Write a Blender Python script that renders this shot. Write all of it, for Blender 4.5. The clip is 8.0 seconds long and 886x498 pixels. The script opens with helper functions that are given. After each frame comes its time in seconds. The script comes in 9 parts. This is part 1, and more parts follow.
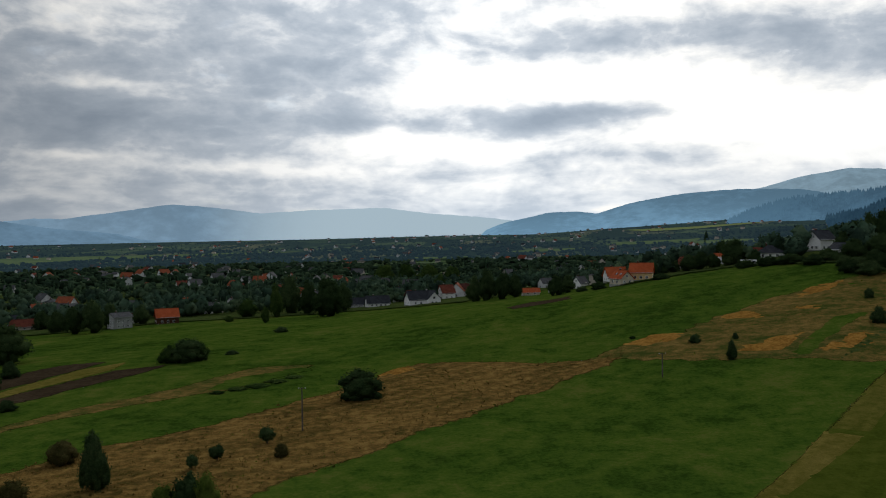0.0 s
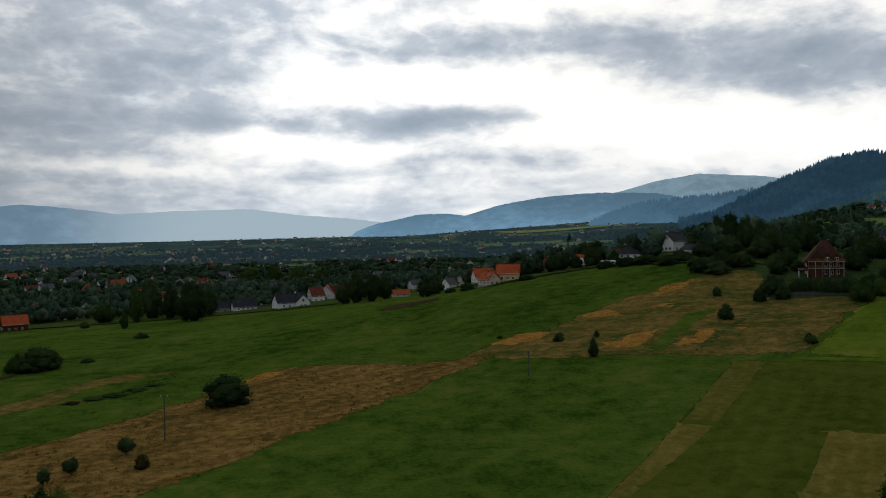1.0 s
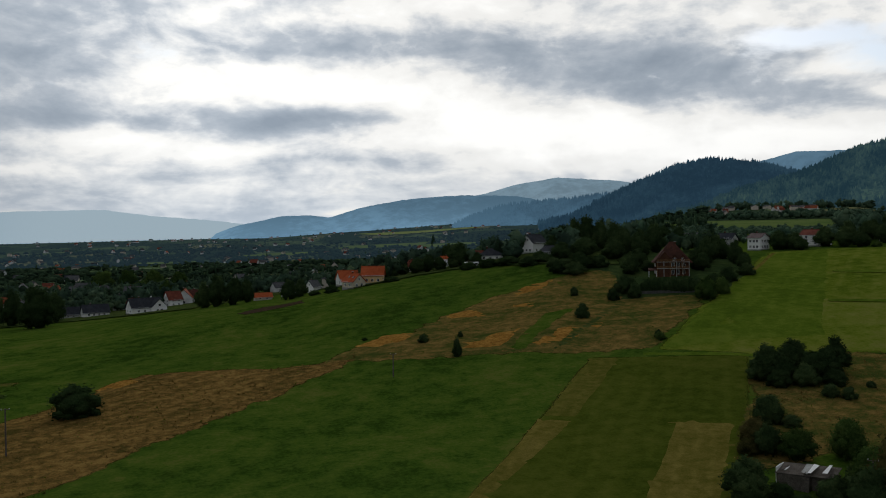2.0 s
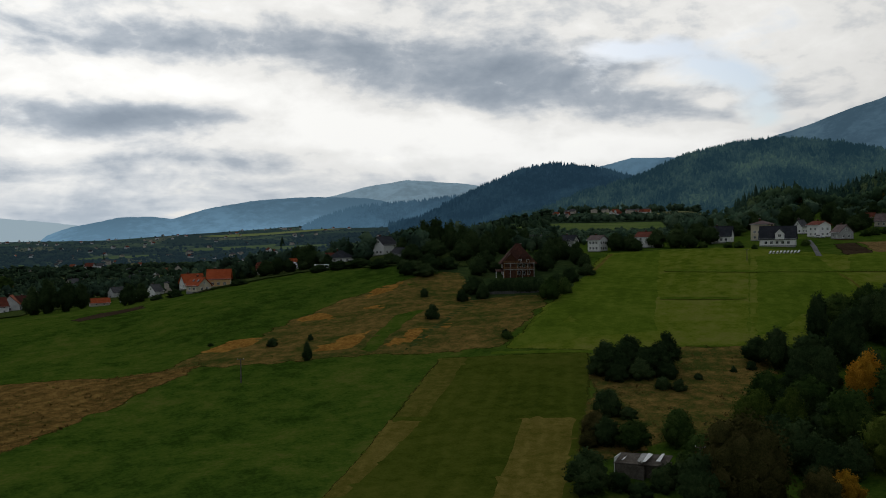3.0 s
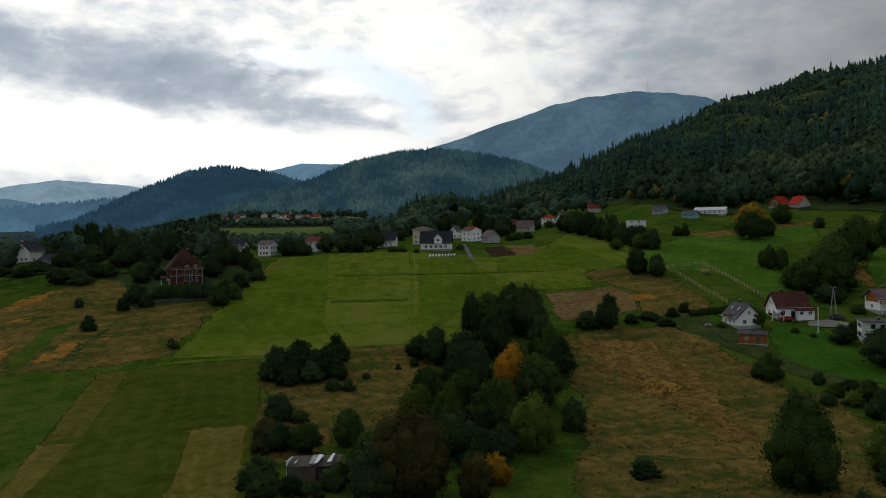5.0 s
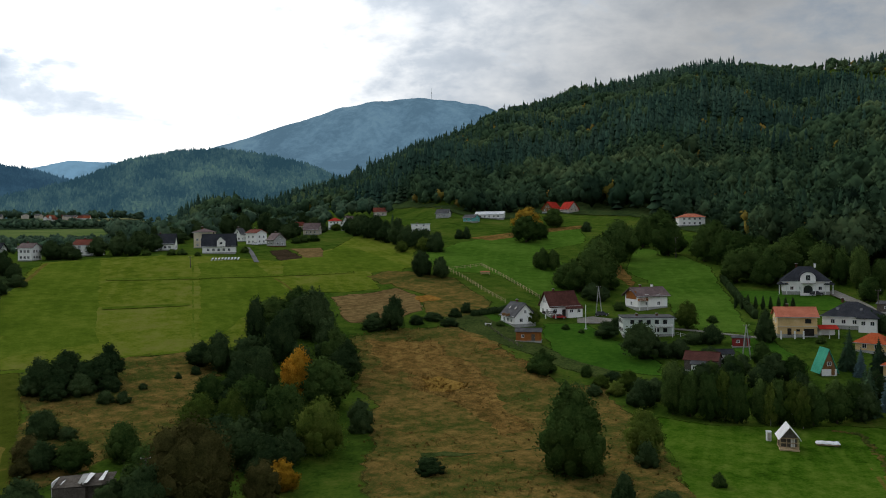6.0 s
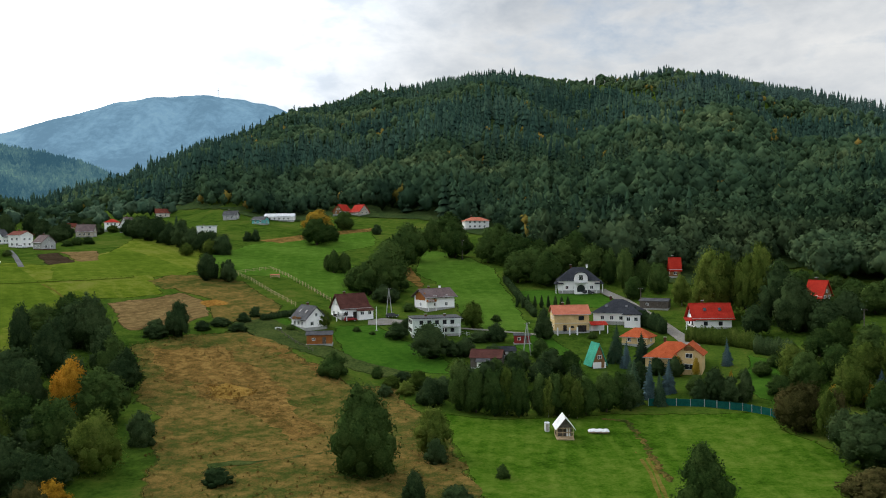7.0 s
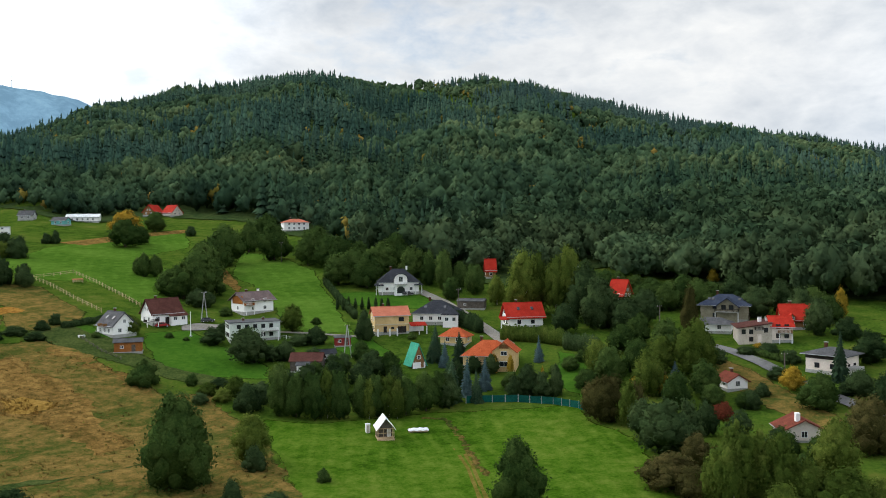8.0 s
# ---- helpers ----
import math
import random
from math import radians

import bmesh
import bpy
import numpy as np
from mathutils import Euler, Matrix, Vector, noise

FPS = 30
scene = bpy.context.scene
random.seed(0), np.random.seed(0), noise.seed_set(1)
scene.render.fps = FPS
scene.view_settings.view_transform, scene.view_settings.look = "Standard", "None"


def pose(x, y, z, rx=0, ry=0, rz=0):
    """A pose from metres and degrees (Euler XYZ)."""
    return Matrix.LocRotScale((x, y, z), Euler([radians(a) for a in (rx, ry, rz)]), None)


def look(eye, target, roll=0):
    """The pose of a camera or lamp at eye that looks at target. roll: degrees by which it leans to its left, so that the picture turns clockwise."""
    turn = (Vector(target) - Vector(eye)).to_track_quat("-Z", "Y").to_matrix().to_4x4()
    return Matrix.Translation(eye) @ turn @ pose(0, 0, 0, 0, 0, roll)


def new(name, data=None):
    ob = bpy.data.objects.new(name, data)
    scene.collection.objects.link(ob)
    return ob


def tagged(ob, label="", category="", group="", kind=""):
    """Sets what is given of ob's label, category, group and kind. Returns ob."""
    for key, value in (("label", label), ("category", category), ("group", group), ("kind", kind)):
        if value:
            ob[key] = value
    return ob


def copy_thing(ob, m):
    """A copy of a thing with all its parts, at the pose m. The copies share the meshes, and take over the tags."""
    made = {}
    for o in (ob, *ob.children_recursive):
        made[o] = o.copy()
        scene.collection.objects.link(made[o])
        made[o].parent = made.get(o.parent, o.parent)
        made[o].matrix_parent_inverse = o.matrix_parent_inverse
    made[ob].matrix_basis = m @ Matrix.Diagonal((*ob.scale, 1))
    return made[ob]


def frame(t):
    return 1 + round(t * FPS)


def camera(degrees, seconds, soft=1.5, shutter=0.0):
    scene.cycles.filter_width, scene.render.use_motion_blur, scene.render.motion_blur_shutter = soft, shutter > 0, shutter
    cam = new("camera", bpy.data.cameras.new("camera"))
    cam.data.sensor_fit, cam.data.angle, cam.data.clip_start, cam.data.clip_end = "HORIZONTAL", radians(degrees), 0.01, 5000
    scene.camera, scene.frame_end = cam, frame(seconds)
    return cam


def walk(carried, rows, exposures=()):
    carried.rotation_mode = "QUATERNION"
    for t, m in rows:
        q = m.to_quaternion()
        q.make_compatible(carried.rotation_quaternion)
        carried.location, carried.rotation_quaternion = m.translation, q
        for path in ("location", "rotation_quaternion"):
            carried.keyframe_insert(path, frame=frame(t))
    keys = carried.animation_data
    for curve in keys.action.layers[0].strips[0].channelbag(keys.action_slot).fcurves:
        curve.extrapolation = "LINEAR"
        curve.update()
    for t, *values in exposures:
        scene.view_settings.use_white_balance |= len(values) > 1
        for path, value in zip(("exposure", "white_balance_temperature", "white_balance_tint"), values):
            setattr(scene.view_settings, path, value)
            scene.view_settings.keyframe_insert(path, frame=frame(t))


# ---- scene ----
# ---- the camera: it hovers and turns on the spot ----
EYE = 40.0
cam = camera(55.1, 8.0, soft=1.0)
TURNS = [
    (0.0, 1.14), (0.5, -3.25), (1.0, -7.63), (1.5, -12.0), (3.0, -26.8), (3.5, -31.67), (4.0, -36.6),
    (5.5, -55.72), (6.0, -63.08), (6.5, -70.73), (7.0, -77.12), (7.5, -83.1), (8.0, -89.2),
]
ROLLS = [(0.0, -0.82), (5.5, -0.82), (6.5, -0.68), (8.0, -0.60)]
EXPOSURES = [(0.0, -1.35), (1.5, -1.5), (3.5, -1.70), (4.2, -1.60), (5.5, -1.06), (6.0, -0.68), (6.5, -0.34), (7.0, 0.10), (7.5, 0.38), (8.0, 0.36)]
walk(cam, [(t, pose(0, 0, EYE, 0, 0, yaw) @ pose(0, 0, 0, 90 - 0.95, 0, 0) @ pose(0, 0, 0, 0, 0, float(np.interp(t, *zip(*ROLLS))))) for t, yaw in TURNS], EXPOSURES)

# ---- daylight: a clouded sky, the sun veiled ahead on the right ----
SUN_AZ, SUN_EL = -24.0, 30.0


def sky_dir(az, el):
    a, e = radians(az), radians(el)
    return Vector((-math.sin(a) * math.cos(e), math.cos(a) * math.cos(e), math.sin(e)))


sun = new("sun", bpy.data.lights.new("sun", "SUN"))
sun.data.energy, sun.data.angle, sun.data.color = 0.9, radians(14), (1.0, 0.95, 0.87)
sun.matrix_world = look(sky_dir(SUN_AZ, SUN_EL) * 300, (0, 0, 0))


class Nodes:
    """Short hand for a node tree: every call adds one node and gives its first output."""

    def __init__(self, tree):
        self.tree = tree
        tree.nodes.clear()

    def node(self, kind, ins=(), **props):
        n = self.tree.nodes.new(kind)
        if "operation" in props:
            n.operation = props["operation"]
        if "use_clamp" in props:
            n.use_clamp = props["use_clamp"]
        if "data_type" in props:
            n.data_type, n.blend_type = props["data_type"], props["blend_type"]
        if "interpolation_type" in props:
            n.interpolation_type = props["interpolation_type"]
        if "bands_direction" in props:
            n.bands_direction = props["bands_direction"]
        if "sky_type" in props:
            n.sky_type, n.sun_disc = props["sky_type"], False
            n.sun_elevation, n.sun_rotation = props["sun_elevation"], props["sun_rotation"]
        for k, v in (ins.items() if isinstance(ins, dict) else enumerate(ins)):
            if v is None:
                continue
            if isinstance(v, bpy.types.NodeSocket):
                self.tree.links.new(v, n.inputs[k])
            else:
                n.inputs[k].default_value = v
        return n

    def math(self, op, a, b=None, c=None, clamp=False):
        return self.node("ShaderNodeMath", (a, b, c), operation=op, use_clamp=clamp).outputs[0]

    def vec(self, op, a, b=None):
        n = self.node("ShaderNodeVectorMath", (a, b), operation=op)
        return n.outputs["Value" if op in ("DOT_PRODUCT", "LENGTH", "DISTANCE") else "Vector"]

    def mix(self, f, a, b, blend="MIX"):
        return self.node("ShaderNodeMix", {0: f, 6: a, 7: b}, data_type="RGBA", blend_type=blend).outputs[2]

    def noise(self, vector, scale, detail=4.0, rough=0.55, warp=0.0):
        return self.node("ShaderNodeTexNoise", {"Vector": vector, "Scale": scale, "Detail": detail, "Roughness": rough, "Distortion": warp}).outputs[0]

    def ramp(self, f, stops, interp="LINEAR"):
        n = self.node("ShaderNodeValToRGB", (f,))
        n.color_ramp.interpolation = interp
        e = n.color_ramp.elements
        while len(e) < len(stops):
            e.new(0.5)
        for q, (p, c) in zip(e, stops):
            q.position, q.color = p, (*c, 1) if len(c) == 3 else c
        return n.outputs[0]

    def span(self, f, a, b, lo=0.0, hi=1.0):
        return self.node("ShaderNodeMapRange", (f, a, b, lo, hi), interpolation_type="SMOOTHSTEP").outputs[0]


world = bpy.data.worlds.new("sky")
scene.world = world
world.use_nodes = True
W = Nodes(world.node_tree)
way = W.vec("NORMALIZE", W.node("ShaderNodeTexCoord").outputs["Generated"])
sep = W.node("ShaderNodeSeparateXYZ", (way,))
up = W.math("MAXIMUM", sep.outputs[2], 0.0)
plane = W.node("ShaderNodeVectorMath", (way, (1.0, 1.0, 2.1)), operation="MULTIPLY").outputs[0]
warp = W.node("ShaderNodeTexNoise", {"Vector": plane, "Scale": 6.0, "Detail": 4.0, "Roughness": 0.6}).outputs[1]
warp = W.vec("MULTIPLY", W.vec("SUBTRACT", warp, (0.5, 0.5, 0.5)), (0.085, 0.085, 0.035))
bent = W.vec("ADD", way, warp)
big = W.noise(plane, 4.6, 5.0, 0.52, 0.25)
streaks = W.noise(W.node("ShaderNodeVectorMath", (way, (1.0, 1.0, 6.0)), operation="MULTIPLY").outputs[0], 8.0, 5.0, 0.52, 0.2)
low = W.math("EXPONENT", W.math("MULTIPLY", up, -9.0))
puffs = W.noise(plane, 13.0, 7.0, 0.58, 0.2)
wisps = W.noise(plane, 34.0, 5.0, 0.62, 0.3)
billow = W.math("ABSOLUTE", W.math("MULTIPLY_ADD", W.noise(W.vec("ADD", plane, (3.1, 1.7, 0.4)), 9.0, 6.0, 0.55, 0.35), 2.0, -1.0))
fine = W.math("ADD", W.math("MULTIPLY", puffs, W.math("SUBTRACT", 1.0, low)), W.math("MULTIPLY", streaks, low))


def lobe(az, el, wide, high, amount):
    """A soft patch of thin (plus) or thick (minus) cloud round a direction of the sky."""
    c = sky_dir(az, el)
    side = Vector((math.cos(radians(az)), math.sin(radians(az)), 0))
    top = side.cross(c) * -1
    du = W.math("DIVIDE", W.vec("DOT_PRODUCT", bent, tuple(side)), math.sin(radians(wide)))
    dv = W.math("DIVIDE", W.vec("DOT_PRODUCT", bent, tuple(top)), math.sin(radians(high)))
    q = W.math("ADD", W.math("POWER", du, 2.0), W.math("POWER", dv, 2.0))
    ahead = W.math("GREATER_THAN", W.vec("DOT_PRODUCT", way, tuple(c)), 0.0)
    return W.math("MULTIPLY", W.math("MULTIPLY", W.math("EXPONENT", W.math("MULTIPLY", q, -1.0)), ahead), amount)


toward = W.vec("DOT_PRODUCT", way, tuple(sky_dir(SUN_AZ, SUN_EL)))
glow = W.math("POWER", W.math("MAXIMUM", toward, 0.0), 7.0)
calm = W.span(W.vec("DOT_PRODUCT", way, tuple(sky_dir(-105, 14))), 0.55, 0.9, 1.0, 0.30)
light = W.math("ADD", W.math("MULTIPLY", W.math("SUBTRACT", big, 0.5), 0.70), W.math("MULTIPLY", W.math("SUBTRACT", fine, 0.5), 1.10))
light = W.math("ADD", light, W.math("MULTIPLY", W.math("SUBTRACT", wisps, 0.5), 0.22))
light = W.math("ADD", light, W.math("MULTIPLY", W.math("SUBTRACT", 0.2, billow), 0.62))
light = W.math("MULTIPLY", light, calm)
light = W.math("ADD", light, W.math("MULTIPLY", glow, 0.24))
LOBES = [
    (-1.5, 9.6, 4.2, 1.2, 0.50), (-12.5, 9.8, 6, 1.1, 0.50), (-20, 7.8, 8, 1.8, 0.68), (-25, 6.0, 9, 1.6, 0.52), (4, 6.2, 4.5, 0.8, 0.48), (-2, 5.6, 5, 0.6, 0.30), (11, 4.5, 7, 0.5, 0.34), (24.5, 5.3, 3, 0.4, 0.30), (22, 9.6, 4, 0.5, 0.26),
    (-8, 7.6, 7, 0.9, -0.55), (-15, 5.2, 7, 0.6, -0.20), (-29, 10.9, 8.5, 2.2, -0.42), (-37, 9.4, 8.0, 1.4, -0.36), (-13, 12.6, 8, 1.3, -0.26), (-42, 8.0, 4, 0.9, -0.20), (-23.5, 8.2, 2.6, 0.7, -0.30),
    (13, 11.0, 10, 1.6, -0.18), (21, 7.6, 8, 1.3, -0.26), (8, 7.6, 5, 0.9, -0.20), (26, 13.5, 6, 2.0, 0.10), (10, 3.0, 12, 0.9, 0.14), (-40, 5.8, 8, 1.2, 0.34),
]
LOBES_WEST = [
    (-46, 9, 22, 12, 0.13), (-19, 14.6, 6, 1.2, 0.24), (-36.5, 13.2, 1.6, 0.5, 0.30), (-41.0, 9.9, 2.4, 0.45, 0.30), (-44.6, 8.6, 1.8, 0.5, 0.30), (-49, 12.6, 10, 4.0, 0.26), (-56, 9, 7, 3, 0.14), (-38, 5.0, 6, 0.8, 0.26),
    (-56, 10, 12, 8, -0.16), (-61, 11, 8, 7, -0.05), (-69, 11, 6, 6, 0.14), (-78, 12, 8, 6, 0.03), (-84, 10, 8, 4, 0.08), (-105, 11, 20, 7, 0.22), (-88, 13.5, 6, 2.0, 0.10),
]
for row in (*LOBES, *LOBES_WEST):
    light = W.math("ADD", light, lobe(*row))
light = W.math("ADD", light, 0.445)
cloud = W.ramp(light, [(0.05, (0.300, 0.352, 0.405)), (0.32, (0.395, 0.447, 0.495)), (0.50, (0.510, 0.553, 0.588)), (0.66, (0.76, 0.775, 0.765)), (0.82, (1.0, 0.98, 0.915))])
cloud = W.mix(1.0, cloud, W.node("ShaderNodeCombineColor", (W.span(light, 0.75, 1.3, 1, 1.2),) * 3).outputs[0], "MULTIPLY")
blue = W.node("ShaderNodeTexSky", sky_type="NISHITA", sun_elevation=radians(SUN_EL), sun_rotation=radians(SUN_AZ) * -1).outputs[0]
blue = W.mix(0.25, W.mix(1.0, blue, (0.10, 0.10, 0.10, 1), "MULTIPLY"), (0.62, 0.76, 0.86, 1))
hole = lobe(-38.6, 12.0, 2.4, 0.8, 0.9)
for row in ((-41.6, 11.9, 2.6, 0.9, 0.8), (-43.6, 10.7, 2.2, 0.8, 0.9), (-46.0, 9.9, 2.2, 1.0, 0.8), (-47.4, 8.4, 1.5, 1.0, 0.9), (-48.3, 7.0, 1.2, 0.8, 0.8)):
    hole = W.math("ADD", hole, lobe(*row))
hole = W.math("ADD", hole, lobe(-89, 13.6, 8, 2.6, 0.70))
hole = W.math("MULTIPLY", W.math("SUBTRACT", W.math("ADD", hole, W.math("MULTIPLY", fine, 2.6)), 1.55), 1.3, clamp=True)
cover = W.mix(hole, cloud, blue)
haze = W.math("EXPONENT", W.math("MULTIPLY", up, -26.0))
veil = W.mix(W.math("MULTIPLY", haze, 0.58), cover, (0.60, 0.70, 0.79, 1))
gain = W.math("ADD", W.span(toward, 0.54, 0.925, 0.86, 2.6), W.span(toward, 0.2, -0.5, 0.0, 0.85))
gain = W.math("ADD", gain, W.span(W.vec("DOT_PRODUCT", way, tuple(sky_dir(24, 8))), 0.72, 0.97, 0.0, 0.60))
gain = W.math("MULTIPLY", gain, W.span(up, 0.28, 0.75, 1.0, 1.3))
toned = W.mix(1.0, veil, W.node("ShaderNodeCombineColor", (W.math("MULTIPLY", gain, 0.985), gain, W.math("MULTIPLY", gain, 1.045))).outputs[0], "MULTIPLY")
out = W.node("ShaderNodeBackground", (toned, 1.0)).outputs[0]
W.node("ShaderNodeOutputWorld", (out,))

# ---- materials ----
def surface(name, tones, size=6.0, rough=0.85, bump=0.3, bump_size=None, fine=0.35, metal=0.0, spread=0.0, thin=0.0, rows=0.0, rows_axis=0, glow=None, spec=0.0, mottled=None, relief=0.05, lines=None, soft=False):
    """A matt procedural surface: tones are blended by noise at two scales; spread varies it from piece to piece."""
    m = bpy.data.materials.new(name)
    m.use_nodes = True
    N = Nodes(m.node_tree)
    at = N.node("ShaderNodeNewGeometry").outputs["Position"] if mottled is None else N.node("ShaderNodeTexCoord").outputs["Object"]
    a = N.noise(at, 1.0 / size, 5.0, 0.6, 0.2)
    b = N.noise(at, 7.0 / size, 5.0, 0.65)
    c = N.noise(at, 42.0 / size, 3.0, 0.7)
    f = N.math("ADD", N.math("MULTIPLY", a, 0.9 - fine), N.math("ADD", N.math("MULTIPLY", b, fine), N.math("MULTIPLY", c, 0.1 + fine * 0.5)))
    f = N.math("MULTIPLY_ADD", N.math("SUBTRACT", f, 0.5 + fine * 0.25), 1.7, 0.5)
    n = len(tones)
    col = N.ramp(f, [(0.30 + 0.40 * i / max(n - 1, 1), c) for i, c in enumerate(tones)])
    if lines:
        a0, wide, amount = lines
        along = N.vec("DOT_PRODUCT", at, (-math.sin(radians(a0)), math.cos(radians(a0)), 0.0))
        sway = N.math("MULTIPLY", N.math("SUBTRACT", a, 0.5), size * 0.35)
        band = N.math("SINE", N.math("MULTIPLY", N.math("ADD", along, sway), 6.2832 / wide))
        worn = N.math("MULTIPLY", N.span(band, -0.3, 1.0), N.span(b, 0.3, 0.75))
        col = N.mix(N.math("MULTIPLY", worn, amount), col, (*[min(1.0, q * 1.25) for q in tones[-1]], 1))
    if spread:
        o = N.node("ShaderNodeObjectInfo").outputs["Random"]
        g = N.node("ShaderNodeNewGeometry").outputs["Random Per Island"]
        tone = N.node("ShaderNodeAttribute")
        tone.attribute_name = "tone"
        k = N.math("ADD", N.math("ADD", N.math("MULTIPLY", N.math("SUBTRACT", o, 0.5), 1.3), N.math("MULTIPLY", N.math("SUBTRACT", g, 0.5), 0.55)), tone.outputs["Fac"])
        col = N.node("ShaderNodeHueSaturation", {"Hue": N.math("MULTIPLY_ADD", k, -0.06 * spread, 0.5), "Saturation": 1.0, "Value": N.math("MULTIPLY_ADD", k, 1.7 * spread, 1.0), "Color": col}).outputs[0]
    high = N.noise(at, 1.0 / (bump_size or size * 0.12), 4.0, 0.6)
    if rows:
        w = N.node("ShaderNodeTexWave", {"Vector": N.node("ShaderNodeTexCoord").outputs["Object"], "Scale": rows, "Distortion": 0.25, "Detail": 1.0}, bands_direction=("X", "Y", "Z")[rows_axis]).outputs[1]
        high = N.math("ADD", N.math("MULTIPLY", high, 0.4), w)
        col = N.mix(N.span(w, 0.0, 0.35, 0.30, 0.0), col, (0.02, 0.015, 0.012, 1))
    nrm = N.node("ShaderNodeBump", {"Strength": bump, "Distance": relief, "Height": high}).outputs[0]
    s = N.node("ShaderNodeBsdfPrincipled", {"Base Color": col, "Roughness": rough, "Metallic": metal, "Specular IOR Level": spec, "Normal": nrm})
    shade = s.outputs[0]
    if thin:
        t = N.node("ShaderNodeBsdfTranslucent", (col,)).outputs[0]
        shade = N.node("ShaderNodeMixShader", (thin, shade, t)).outputs[0]
    # glow: the haze before distant things, added as emission
    if glow:
        e = N.node("ShaderNodeEmission", {"Color": (*glow[:3], 1), "Strength": 1.0}).outputs[0]
        shade = N.node("ShaderNodeMixShader", (glow[3], shade, e)).outputs[0]
    if soft:
        rim = N.node("ShaderNodeAttribute")
        rim.attribute_name = "edge"
        thinned = N.math("ADD", rim.outputs["Fac"], N.math("MULTIPLY", N.math("SUBTRACT", N.noise(at, 0.55, 5.0, 0.65), 0.5), 0.6))
        shade = N.node("ShaderNodeMixShader", (N.span(thinned, 0.35, 1.0), shade, N.node("ShaderNodeBsdfTransparent").outputs[0])).outputs[0]
    N.node("ShaderNodeOutputMaterial", (shade,))
    return m


def glass(name):
    m = bpy.data.materials.new(name)
    m.use_nodes = True
    N = Nodes(m.node_tree)
    s = N.node("ShaderNodeBsdfPrincipled", {"Base Color": (0.02, 0.024, 0.03, 1), "Roughness": 0.06, "Specular IOR Level": 0.8})
    N.node("ShaderNodeOutputMaterial", (s.outputs[0],))
    return m


M = {}
M["meadow"] = surface("meadow", [(0.022, 0.046, 0.006), (0.037, 0.073, 0.009), (0.058, 0.096, 0.012), (0.090, 0.106, 0.020)], 34, 0.9, 0.7, 0.8, 0.45, relief=0.3, lines=(-129, 9.0, 0.16), soft=True)
M["fresh_meadow"] = surface("fresh_meadow", [(0.021, 0.054, 0.004), (0.036, 0.084, 0.006), (0.057, 0.110, 0.010), (0.088, 0.128, 0.018)], 26, 0.9, 0.6, 0.7, 0.45, relief=0.3, lines=(7, 3.4, 0.45), soft=True)
M["lawn"] = surface("lawn", [(0.025, 0.070, 0.008), (0.038, 0.097, 0.010), (0.056, 0.119, 0.014)], 12, 0.9, 0.4, 0.4, 0.4, soft=True)
M["light_meadow"] = surface("light_meadow", [(0.056, 0.087, 0.008), (0.084, 0.120, 0.011), (0.120, 0.146, 0.018), (0.146, 0.153, 0.032)], 30, 0.9, 0.6, 0.7, 0.4, relief=0.25, lines=(43, 5.0, 0.35), soft=True)
M["olive_field"] = surface("olive_field", [(0.035, 0.052, 0.006), (0.055, 0.072, 0.009), (0.078, 0.088, 0.014)], 22, 0.9, 0.5, 0.6, 0.45, relief=0.2, lines=(-126, 4.0, 0.35), soft=True)
M["tan_field"] = surface("tan_field", [(0.076, 0.073, 0.012), (0.113, 0.098, 0.019), (0.159, 0.126, 0.031)], 14, 0.95, 0.5, 0.6, 0.5, relief=0.2, lines=(-126, 2.6, 0.45), soft=True)
M["thin_tan"] = surface("thin_tan", [(0.058, 0.064, 0.009), (0.087, 0.086, 0.015), (0.123, 0.109, 0.023)], 12, 0.95, 0.5, 0.6, 0.5, relief=0.2, lines=(-126, 3.2, 0.4), soft=True)
M["dry_grass"] = surface("dry_grass", [(0.064, 0.053, 0.013), (0.109, 0.069, 0.020), (0.173, 0.103, 0.029), (0.234, 0.147, 0.044)], 13, 0.95, 0.9, 0.7, 0.55, relief=0.5, lines=(36, 6.0, 0.5), soft=True)
M["brown_meadow"] = surface("brown_meadow", [(0.040, 0.062, 0.012), (0.060, 0.070, 0.015), (0.095, 0.080, 0.020), (0.145, 0.100, 0.028), (0.195, 0.128, 0.038)], 17, 0.95, 0.9, 0.8, 0.5, relief=0.5, lines=(-30, 9.0, 0.5), soft=True)
M["straw"] = surface("straw", [(0.13, 0.064, 0.013), (0.27, 0.135, 0.028), (0.37, 0.20, 0.048)], 7, 0.95, 0.8, 0.5, 0.55, relief=0.4, soft=True)
M["golden_weeds"] = surface("golden_weeds", [(0.165, 0.101, 0.023), (0.264, 0.157, 0.036), (0.352, 0.224, 0.065)], 6, 0.95, 0.9, 0.5, 0.55, relief=0.4, soft=True)
M["dry_blades"] = surface("dry_blades", [(0.067, 0.063, 0.016), (0.116, 0.083, 0.024), (0.184, 0.122, 0.034), (0.248, 0.173, 0.053)], 6, 0.9, 0.2, 0.5, 0.5, spread=0.2, thin=0.5)
M["green_blades"] = surface("green_blades", [(0.045, 0.072, 0.009), (0.077, 0.113, 0.013), (0.121, 0.149, 0.018), (0.185, 0.165, 0.030)], 6, 0.9, 0.2, 0.5, 0.5, spread=0.2, thin=0.5)
M["gold_blades"] = surface("gold_blades", [(0.189, 0.113, 0.027), (0.304, 0.177, 0.042), (0.405, 0.253, 0.074)], 6, 0.9, 0.2, 0.5, 0.5, spread=0.2, thin=0.5)
